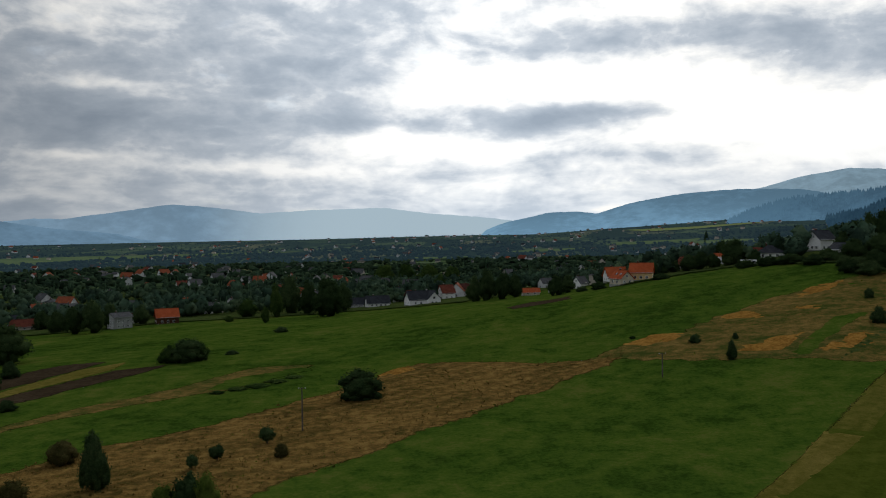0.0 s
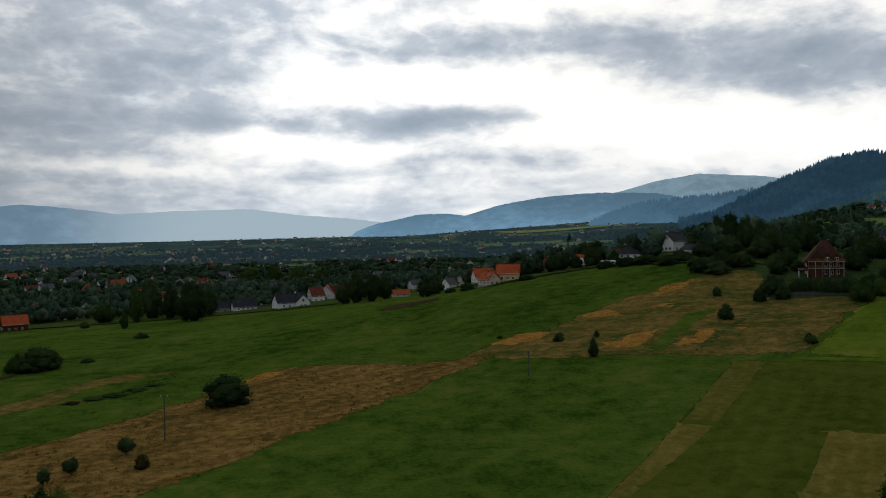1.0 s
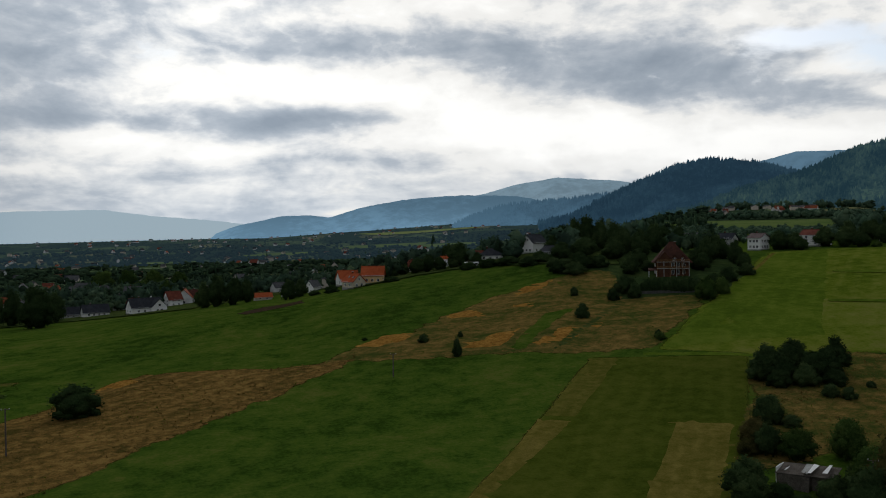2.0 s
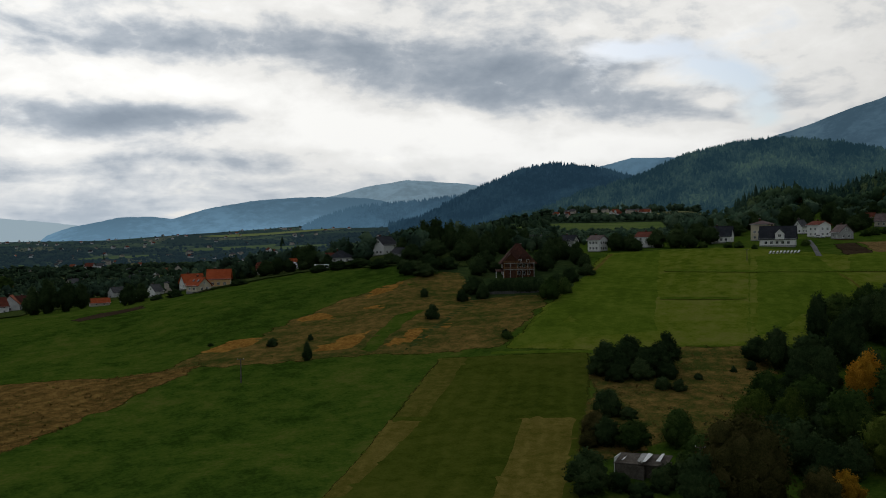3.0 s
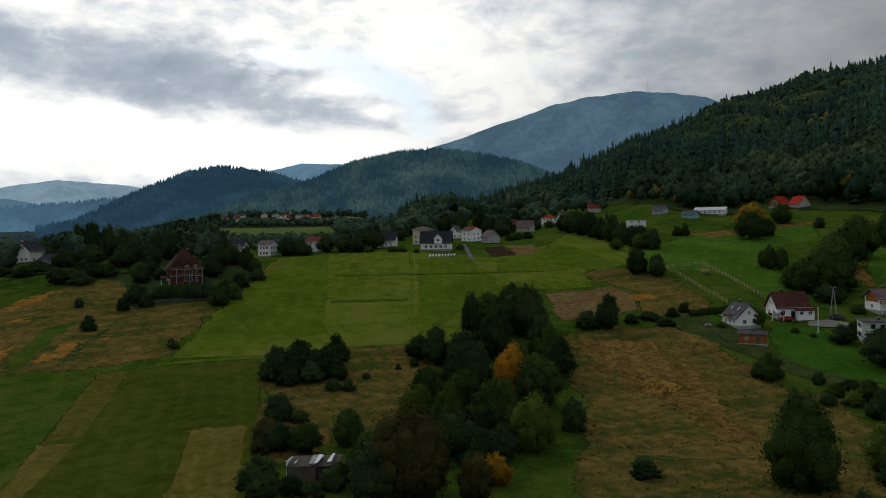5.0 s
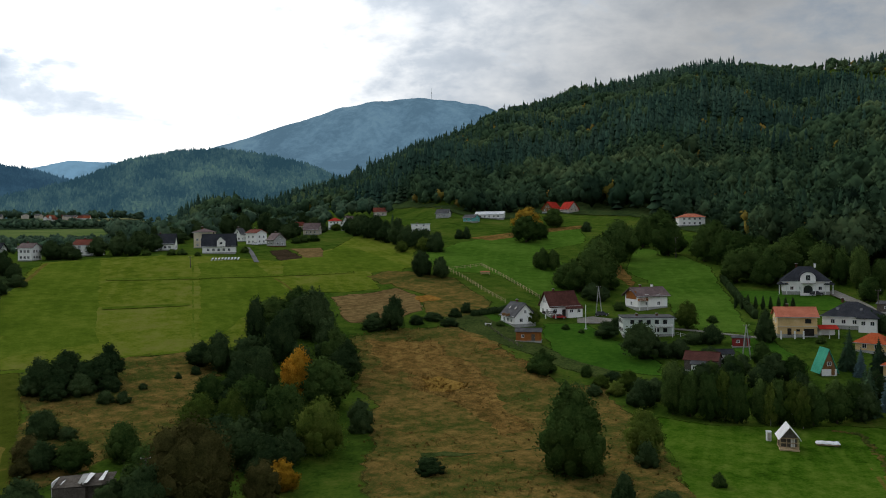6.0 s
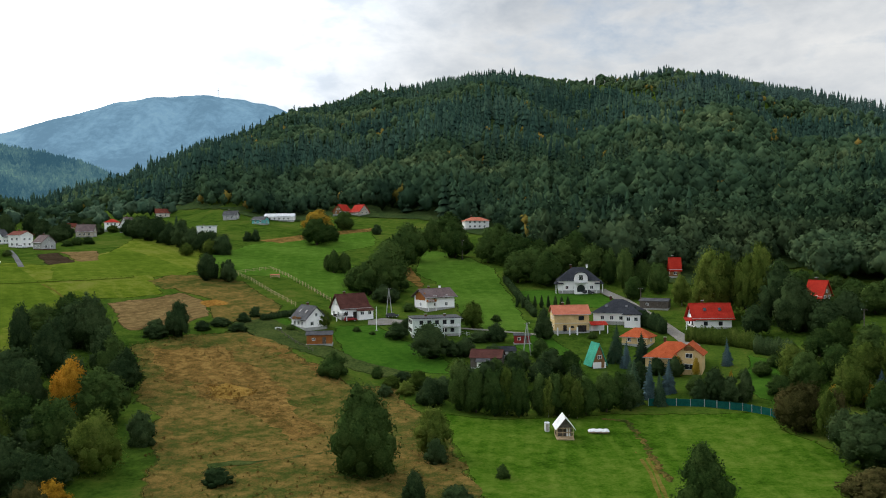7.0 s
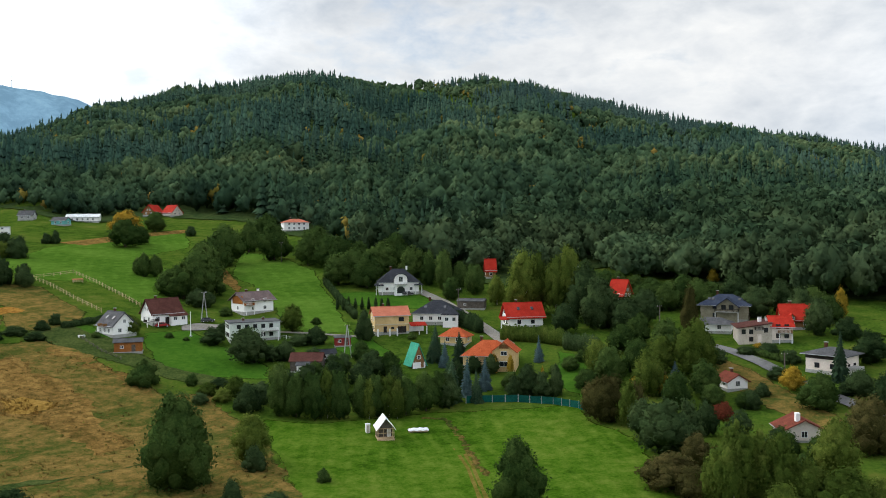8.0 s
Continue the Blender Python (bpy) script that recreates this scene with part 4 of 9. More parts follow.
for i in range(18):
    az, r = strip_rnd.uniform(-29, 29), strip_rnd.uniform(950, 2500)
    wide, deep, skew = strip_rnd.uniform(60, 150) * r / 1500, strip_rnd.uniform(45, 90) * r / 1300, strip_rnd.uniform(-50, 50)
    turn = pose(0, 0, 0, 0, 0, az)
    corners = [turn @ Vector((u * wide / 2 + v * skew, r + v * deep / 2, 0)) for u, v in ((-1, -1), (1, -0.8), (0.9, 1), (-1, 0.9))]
    patch("far_field", "pale green field strip between the town's trees", [(c.x, c.y) for c in corners], M["hazed_plain_grass"], 0.8, 30, 3)
patch("far_field", "pale field on the plain", [(621.9, 2433.6), (727.3, 2263.5), (812.3, 1998), (770.7, 1865.9), (679.3, 2114.2), (603.6, 2302.9)], M["hazed_plain_grass"], 1.0, 30, 3)

# ---- lanes and yards ----
patch("road", "grey asphalt lane between the gardens", ribbon([(223.5, -67.4), (217.4, -71), (207.6, -74), (196.6, -75.9), (183.7, -78.1), (171.6, -80.9), (160.8, -83.2), (148.2, -85.4)], 3.6), M["asphalt"], 0.32, 2.5, 0.05, category="road")
patch("driveway", "pale paved drive between the villa and the bungalow", ribbon([(313.5, 13.4), (296.6, 4.2), (273.9, -4.3), (249.7, -12.1), (239.6, -14.8)], 4.0), M["gravel"], 0.3, 2.5, 0.1, category="driveway")
patch("driveway", "pale paved yard beside the white house", [(257.9, 83.7), (262.7, 80.3), (262.3, 72.8), (258.6, 70.4), (254, 77.7), (252.6, 82)], M["gravel"], 0.26, 2.5, 0.1, category="driveway")
patch("driveway", "narrow grey drive beside the field", ribbon([(267.2, 218.8), (290.4, 240), (315.7, 264)], 2.0), M["asphalt"], 0.26, 2.5, 0.1, category="driveway")
patch("track", "pale tyre track in the mown meadow", ribbon([(161, 0.4), (147.6, -1.9), (129.8, -3.4), (116.6, -3.6)], 0.7), M["tan_field"], 0.22, 2.0, 0.15, category="track")
patch("track", "pale tyre track beside the trench", ribbon([(164.9, -0.2), (149, -2.7), (129.7, -4.4), (116.5, -4.5)], 0.7), M["tan_field"], 0.22, 2.0, 0.15, category="track")
patch("track", "worn pale path over the light meadow", ribbon([(245.3, 192.9), (240, 184.3), (231.8, 174.1)], 0.8), M["tan_field"], 0.24, 2.0, 0.1, category="track")
patch("track", "worn dirt path from the brick house", ribbon([(180.9, 245), (202.9, 265.5), (225.6, 288.4)], 1.6), M["tan_field"], 0.24, 2.0, 0.2, category="track")
patch("field_path", "pale sandy path along the upper meadow", ribbon([(256.6, 60.9), (254.3, 45.4), (250.3, 27.9)], 1.6), M["gravel"], 0.26, 2.0, 0.2, category="track")

# ---- far hills and mountains in the haze ----
def hill_material(name, low, high, haze, amount, patchy=220, foot=1.25, beam=None):
    """Wooded hillside: woods and sun patches as colour, haze as emission, thicker towards the valley."""
    m = bpy.data.materials.new(name)
    m.use_nodes = True
    N = Nodes(m.node_tree)
    at = N.node("ShaderNodeNewGeometry").outputs["Position"]
    a = N.noise(at, 1.0 / patchy, 4.0, 0.6, 0.4)
    b = N.noise(at, 9.0 / patchy, 4.0, 0.65)
    f = N.math("ADD", N.math("MULTIPLY", a, 0.62), N.math("MULTIPLY", b, 0.38))
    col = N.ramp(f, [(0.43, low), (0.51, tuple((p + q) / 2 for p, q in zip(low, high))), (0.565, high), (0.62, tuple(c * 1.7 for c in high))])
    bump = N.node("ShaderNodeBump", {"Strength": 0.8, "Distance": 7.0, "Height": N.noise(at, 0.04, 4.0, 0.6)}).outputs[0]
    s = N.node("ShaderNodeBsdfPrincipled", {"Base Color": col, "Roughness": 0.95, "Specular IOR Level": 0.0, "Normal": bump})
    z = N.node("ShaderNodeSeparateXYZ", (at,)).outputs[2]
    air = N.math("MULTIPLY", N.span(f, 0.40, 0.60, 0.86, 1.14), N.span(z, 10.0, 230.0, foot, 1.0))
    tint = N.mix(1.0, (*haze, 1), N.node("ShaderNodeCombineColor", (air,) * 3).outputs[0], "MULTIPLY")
    # painted sunbeam: the emission turns paler round this azimuth
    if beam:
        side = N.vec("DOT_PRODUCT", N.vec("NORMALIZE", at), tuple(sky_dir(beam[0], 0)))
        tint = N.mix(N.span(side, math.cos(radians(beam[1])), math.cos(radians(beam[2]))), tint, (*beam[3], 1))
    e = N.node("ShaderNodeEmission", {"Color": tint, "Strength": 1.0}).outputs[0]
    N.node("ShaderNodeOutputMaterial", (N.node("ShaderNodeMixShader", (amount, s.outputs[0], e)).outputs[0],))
    return m


def ridge(name, label, rows, far, deep, material, rough=3.0, firs=0):
    """A long hill: its skyline is given as (azimuth, degrees above the eye's level); it falls to the plain before and behind."""
    az0, az1 = rows[0][0], rows[-1][0]
    n = int(abs(az1 - az0) / 0.22) + 2
    az = np.linspace(az0, az1, n)
    el = np.interp(az if az1 > az0 else -az, [a if az1 > az0 else -a for a, _ in rows], [e for _, e in rows])
    top = EYE + far * np.tan(np.radians(el)) - (13 if firs else 0)
    steps = [(0.0, -1.0), (0.12, -0.86), (0.25, -0.70), (0.40, -0.54), (0.55, -0.40), (0.70, -0.27), (0.83, -0.16), (0.93, -0.08), (1.0, 0.0), (0.9, 0.15), (0.5, 0.45), (0.0, 0.85)]
    verts, faces = [], []
    base = -60.0
    for i in range(n):
        a = radians(az[i])
        for h, q in steps:
            wob = noise.fractal(Vector((az[i] * 0.45, q * 3.2, far * 0.01)), 1.0, 2.0, 4)
            r = far + q * deep + wob * deep * 0.10 * (1 - abs(h - 0.5))
            z = base + (top[i] - base) * h
            fine = noise.noise(Vector((az[i] * 7.0, q * 30.0, far * 0.02)))
            z += rough * fine * (1.0 if h > 0 else 0) + wob * deep * 0.05 * h * (1 - h) * 2
            verts.append((-math.sin(a) * r, math.cos(a) * r, z))
    k = len(steps)
    for i in range(n - 1):
        for j in range(k - 1):
            faces.append((i * k + j, i * k + j + 1, (i + 1) * k + j + 1, (i + 1) * k + j))
    ob = new(name, raw_mesh(name, verts, faces, material, True))
    if firs:
        R = np.random.RandomState(firs)
        grid = np.array(verts).reshape(n, k, 3)
        a, b = R.uniform(0, n - 1.001, firs), R.uniform(0.5, 8.0, firs)
        b = np.where(R.uniform(0, 1, firs) < 0.22, R.uniform(7.6, 8.15, firs), b)
        i, j = a.astype(int), b.astype(int)
        fa, fb = (a - i)[:, None], (b - j)[:, None]
        foot = (grid[i, j] * (1 - fa) + grid[i + 1, j] * fa) * (1 - fb) + (grid[i, j + 1] * (1 - fa) + grid[i + 1, j + 1] * fa) * fb
        h, w = R.uniform(9, 19, firs), R.uniform(4, 8, firs)
        ang = np.linspace(0, 2 * math.pi, 5, endpoint=False)
        skirt = foot[:, None] + np.stack([np.cos(ang) * w[:, None], np.sin(ang) * w[:, None], 0 * ang + 0 * w[:, None] - 3], -1)
        tip = foot + np.stack([0 * h, 0 * h, h], -1)
        vv = np.concatenate([skirt, tip[:, None]], 1).reshape(-1, 3)
        q = np.arange(firs)[:, None, None] * 6
        ff = (q + np.array([(e, (e + 1) % 5, 5) for e in range(5)])[None]).reshape(-1, 3)
        tagged(new("backdrop_forest", raw_mesh("backdrop_forest", vv, ff, material)), "far spruce forest covering a hill", "forest", kind="stuff")
    return tagged(ob, label, "mountain", kind="structure")


# the blue of these hills is haze, painted as emission over the woods
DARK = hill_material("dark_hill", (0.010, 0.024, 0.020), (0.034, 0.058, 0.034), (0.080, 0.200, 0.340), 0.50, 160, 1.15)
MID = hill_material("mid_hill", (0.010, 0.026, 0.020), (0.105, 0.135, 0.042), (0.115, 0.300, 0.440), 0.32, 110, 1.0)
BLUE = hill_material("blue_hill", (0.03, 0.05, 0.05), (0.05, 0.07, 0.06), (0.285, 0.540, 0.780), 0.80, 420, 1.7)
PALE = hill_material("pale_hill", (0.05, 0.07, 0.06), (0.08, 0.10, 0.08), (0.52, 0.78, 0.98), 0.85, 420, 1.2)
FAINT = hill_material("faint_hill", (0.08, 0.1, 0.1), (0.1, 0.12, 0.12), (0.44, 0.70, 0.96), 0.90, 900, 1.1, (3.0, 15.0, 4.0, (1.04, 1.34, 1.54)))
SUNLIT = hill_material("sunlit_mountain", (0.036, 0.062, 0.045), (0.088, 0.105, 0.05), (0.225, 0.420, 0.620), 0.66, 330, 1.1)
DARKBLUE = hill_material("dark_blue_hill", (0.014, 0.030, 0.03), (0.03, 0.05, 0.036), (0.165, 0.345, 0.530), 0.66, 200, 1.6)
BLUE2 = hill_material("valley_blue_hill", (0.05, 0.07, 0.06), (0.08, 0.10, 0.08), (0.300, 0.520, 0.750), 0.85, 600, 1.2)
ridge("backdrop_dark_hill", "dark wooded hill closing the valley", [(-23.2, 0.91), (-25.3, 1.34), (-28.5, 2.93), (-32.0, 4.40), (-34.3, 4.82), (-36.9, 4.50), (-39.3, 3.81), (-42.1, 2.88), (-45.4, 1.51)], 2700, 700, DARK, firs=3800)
ridge("backdrop_wooded_hill", "wooded hill of mixed forest, sunlit patches painted into its colour", [(-30.8, 1.20), (-33.5, 1.73), (-36.1, 2.82), (-39.2, 3.59), (-42.9, 5.09), (-45.8, 5.72), (-48.6, 5.86), (-51.7, 5.46), (-54.0, 4.89), (-56.5, 3.93), (-59.0, 2.53), (-61.3, 1.12)], 2100, 700, MID, firs=8000)
ridge("backdrop_mast_mountain", "broad mountain with a mast on its summit, sunlight painted in", [(-44.4, 4.62), (-47.3, 5.55), (-49.2, 6.19), (-52.6, 7.29), (-56.5, 8.55), (-58.4, 8.88), (-61.6, 9.17), (-64.0, 8.91), (-66.2, 8.46), (-69.1, 7.35), (-74.7, 4.76), (-78.0, 2.51)], 4600, 1300, SUNLIT)
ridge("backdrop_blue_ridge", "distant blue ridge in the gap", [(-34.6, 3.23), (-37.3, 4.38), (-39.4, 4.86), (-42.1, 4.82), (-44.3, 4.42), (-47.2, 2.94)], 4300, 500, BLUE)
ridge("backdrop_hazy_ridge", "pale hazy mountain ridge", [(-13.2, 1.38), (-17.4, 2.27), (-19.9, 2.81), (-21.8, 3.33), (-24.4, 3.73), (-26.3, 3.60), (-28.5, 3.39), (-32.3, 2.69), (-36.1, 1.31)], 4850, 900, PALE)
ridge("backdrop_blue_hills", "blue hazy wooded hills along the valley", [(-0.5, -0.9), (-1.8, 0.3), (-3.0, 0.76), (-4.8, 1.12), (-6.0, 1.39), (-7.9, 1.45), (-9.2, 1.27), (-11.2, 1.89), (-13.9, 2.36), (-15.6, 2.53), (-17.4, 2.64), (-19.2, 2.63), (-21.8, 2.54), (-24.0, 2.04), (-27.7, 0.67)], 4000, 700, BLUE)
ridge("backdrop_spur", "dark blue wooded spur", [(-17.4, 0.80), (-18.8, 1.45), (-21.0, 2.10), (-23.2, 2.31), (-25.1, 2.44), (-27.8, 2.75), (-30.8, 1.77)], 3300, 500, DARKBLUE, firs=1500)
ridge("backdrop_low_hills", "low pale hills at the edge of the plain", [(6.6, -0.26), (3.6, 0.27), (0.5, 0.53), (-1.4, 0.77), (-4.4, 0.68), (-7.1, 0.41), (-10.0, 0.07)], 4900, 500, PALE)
ridge("backdrop_far_range", "faint mountain range behind haze painted as glow", [(33.2, 1.44), (28.6, 1.16), (26.8, 1.35), (25.3, 1.31), (24.0, 1.48), (21.7, 1.79), (18.9, 2.21), (16.1, 1.98), (13.3, 1.59), (9.6, 1.78), (5.1, 1.88), (2.0, 1.46), (-1.8, 1.14), (-6.3, 0.50)], 4930, 500, FAINT)
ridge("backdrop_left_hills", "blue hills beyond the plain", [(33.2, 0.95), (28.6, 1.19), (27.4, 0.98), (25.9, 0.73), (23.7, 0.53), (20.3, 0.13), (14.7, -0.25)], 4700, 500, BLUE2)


def mast():
    x, y = 4078, 2128
    z = EYE + 748
    m = thing("radio_mast", "slender white and red radio mast on the mountain top", "mast", x, y, 0, z=z - 14)
    part("shaft", one_rod((0, 0, 0), (0, 0, 34), 1.5, 1.2, 8), M["white_paint"], m)
    part("gallery", one_rod((0, 0, 30), (0, 0, 35), 2.4, 2.4, 8), M["concrete"], m)
    part("antenna", one_rod((0, 0, 34), (0, 0, 64), 0.8, 0.4, 6), M["white_paint"], m)


mast()

# ---- houses ----
WINDOWS = {}
HOUSES = []


def window_meshes(w, h, white):
    key = (round(w, 1), round(h, 1), white)
    if key not in WINDOWS:
        bm = bmesh.new()
        t = 0.10
        xs = [-w / 2, -w / 2 + t, -0.035, 0.035, w / 2 - t, w / 2]
        zs = [-h / 2, -h / 2 + t, h / 2 - t, h / 2]
        grid = [[bm.verts.new((u, -0.10, q)) for q in zs] for u in xs]
        for i in range(5):
            for j in range(3):
                if j != 1 or i % 2 == 0:
                    bm.faces.new((grid[i][j], grid[i + 1][j], grid[i + 1][j + 1], grid[i][j + 1]))
        out = bmesh.ops.extrude_face_region(bm, geom=bm.faces[:])
        bmesh.ops.translate(bm, vec=(0, 0.13, 0), verts=[v for v in out["geom"] if isinstance(v, bmesh.types.BMVert)])
        bmesh.ops.recalc_face_normals(bm, faces=bm.faces)
        a = to_mesh("window", bm, M["white_paint"] if white else M["dark_paint"])
        b = to_mesh("pane", one_box(0, -0.012, 0, w - 0.18, 0.02, h - 0.18), M["glass"])
        WINDOWS[key] = a, b
    return WINDOWS[key]


def add_window(parent, x, y, z, facing, w=1.2, h=1.4, white=True):
    """facing: the degrees by which the front (-y) is turned."""
    frame_me, pane_me = window_meshes(w, h, white)
    a = part("window", frame_me, None, parent)
    a.matrix_basis = pose(x, y, z, 0, 0, facing)
    part("pane", pane_me, None, a)
    return a


def gable_body(L, W, h, rise, deep=2.0, shed=0.0):
    """Walls with gables at both ends of the ridge, which runs along x."""
    bm = bmesh.new()
    ring = []
    for x in (-L / 2, L / 2):
        ring.append([bm.verts.new((x, y, z)) for y, z in ((-W / 2, -deep), (W / 2, -deep), (W / 2, h), (shed, h + rise), (-W / 2, h))])
    a, b = ring
    bm.faces.new(a[::-1])
    bm.faces.new(b)
    for i in range(5):
        j = (i + 1) % 5
        bm.faces.new((a[i], a[j], b[j], b[i]))
    bmesh.ops.recalc_face_normals(bm, faces=bm.faces)
    return bm


def gable_roof(L, W, h, rise, over=0.6, thick=0.22, shed=0.0):
    bm = bmesh.new()
    x = L / 2 + over
    for s in (-1, 1):
        half = W / 2 - s * shed if s > 0 else W / 2 + shed
        k = rise / half
        y, z = s * (W / 2 + over), h - k * over + 0.16
        top = h + rise + 0.16
        c = [(-x, y, z), (x, y, z), (x, shed, top), (-x, shed, top)]
        slab(bm, c if s < 0 else c[::-1], thick)
    rod(bm, (-x, shed, h + rise + 0.14), (x, shed, h + rise + 0.14), 0.14, None, 6)
    return bm


def hip_roof(L, W, h, rise, over=0.6, ridge_len=None):
    bm = bmesh.new()
    x, y = L / 2 + over, W / 2 + over
    q = (L - W) / 2 if ridge_len is None else ridge_len / 2
    q = max(q, 0.02)
    base = [bm.verts.new(c) for c in ((-x, -y, h - 0.1), (x, -y, h - 0.1), (x, y, h - 0.1), (-x, y, h - 0.1))]
    low = [bm.verts.new((v.co.x, v.co.y, h - 0.32)) for v in base]
    r0, r1 = bm.verts.new((-q, 0, h + rise)), bm.verts.new((q, 0, h + rise))
    for f in ((base[0], base[1], r1, r0), (base[1], base[2], r1), (base[2], base[3], r0, r1), (base[3], base[0], r0), low[::-1]):
        bm.faces.new(f)
    for i in range(4):
        j = (i + 1) % 4
        bm.faces.new((low[i], low[j], base[j], base[i]))
    bmesh.ops.recalc_face_normals(bm, faces=bm.faces)
    return bm


def chimney_part(parent, x, y, z, tall=1.6, material="brick_wall", wide=0.7):
    c = part("chimney", one_box(x, y, z + tall / 2, wide, wide * 0.8, tall, 0.03), M[material], parent)
    part("cap", one_box(x, y, z + tall + 0.07, wide + 0.22, wide * 0.8 + 0.22, 0.12), M["concrete"], c)
    for i in (-1, 1) if material == "white_plaster" else ():
        part("flue", one_rod((x + i * wide * 0.2, y, z + tall + 0.1), (x + i * wide * 0.2, y, z + tall + 0.4), 0.1, None, 6), M["dark_paint"], c)


def row_windows(parent, side, L, W, count, z, w=1.2, h=1.4, white=True, gap=0.8, shift=0.0):
    """count windows along one side: front (-y), back (+y), left (-x), right (+x)."""
    span = (L if side in ("front", "back") else W) * gap
    for i in range(count):
        u = shift + (0 if count == 1 else -span / 2 + span * (i + 0.5) / count)
        if side == "front":
            add_window(parent, u, -W / 2, z, 0, w, h, white)
        elif side == "back":
            add_window(parent, u, W / 2, z, 180, w, h, white)
        elif side == "left":
            add_window(parent, -L / 2, u, z, -90, w, h, white)
        else:
            add_window(parent, L / 2, u, z, 90, w, h, white)


def add_door(parent, x, y, facing, z=1.05, w=1.0, h=2.1, material="wood"):
    d = part("door", one_box(0, -0.04, 0, w, 0.10, h, 0.01), M[material], parent)
    d.matrix_basis = pose(x, y, z, 0, 0, facing)
    part("door_handle", one_box(w * 0.36, -0.12, 0, 0.05, 0.06, 0.16), M["steel"], d)


def skylights(parent, L, W, h, rise, us, side=-1, at=0.5):
    k = math.atan2(rise, W / 2)
    for u in us:
        bm = one_box(0, 0, 0, 0.9, 1.3, 0.12, 0.02)
        s = part("skylight", bm, M["glass"], parent)
        y = side * W / 2 * (1 - at)
        s.matrix_basis = pose(u, y, h + rise * at + 0.34, math.degrees(k) * (1 if side < 0 else -1), 0, 0)


def balcony(parent, x, y, z, w, deep, material="wood", posts=True):
    """A balcony before the front wall."""
    b = part("balcony", one_box(x, y - deep / 2, z, w, deep, 0.18), M["concrete"], parent)
    bm = one_box(x, y - deep + 0.05, z + 0.95, w, 0.08, 0.1)
    for i in range(int(w / 0.35) + 1):
        box(bm, x - w / 2 + 0.05 + i * (w - 0.1) / int(w / 0.35), y - deep + 0.05, z + 0.5, 0.12, 0.04, 0.85)
    for s in (-1, 1):
        box(bm, x + s * (w / 2 - 0.03), y - deep / 2, z + 0.55, 0.06, deep - 0.1, 0.85)
    part("railing", bm, M[material], b)
    if posts:
        for s in (-1, 1):
            part("post", one_box(x + s * (w / 2 - 0.15), y - deep + 0.15, z / 2 - 0.4, 0.2, 0.2, z + 0.8), M["white_paint"], b)


def porch_roof(parent, x, y, z, w, deep, roof, posts=2):
    """A lean-to roof before the front wall on posts."""
    bm = bmesh.new()
    slab(bm, [(x - w / 2, y - deep, z), (x + w / 2, y - deep, z), (x + w / 2, y, z + 0.8), (x - w / 2, y, z + 0.8)], 0.18)
    p = part("porch_roof", bm, M[roof], parent)
    for i in range(posts):
        u = x - w / 2 + 0.2 + i * (w - 0.4) / max(posts - 1, 1)
        part("post", one_box(u, y - deep + 0.2, z / 2 - 0.5, 0.22, 0.22, z + 0.9), M["white_paint"], p)


def dormer(parent, x, h, W, wide, tall, wall, roof, rise=1.0, side=-1, out=0.1, arch=False):
    """A gabled dormer on the long side of a roof, with a window of its own."""
    bm = gable_body(W * 0.42, wide, tall, rise, 0.3)
    d = part("dormer", bm, M[wall], parent)
    d.matrix_basis = pose(x, side * (W * 0.29 + out), h, 0, 0, 90 * side * -1)
    part("dormer_roof", gable_roof(W * 0.42, wide, tall, rise, 0.35, 0.16), M[roof], d)
    add_window(d, -W * 0.21 if side < 0 else -W * 0.21, 0, tall * 0.55, -90, min(1.3, wide * 0.6), min(1.3, tall * 0.8))


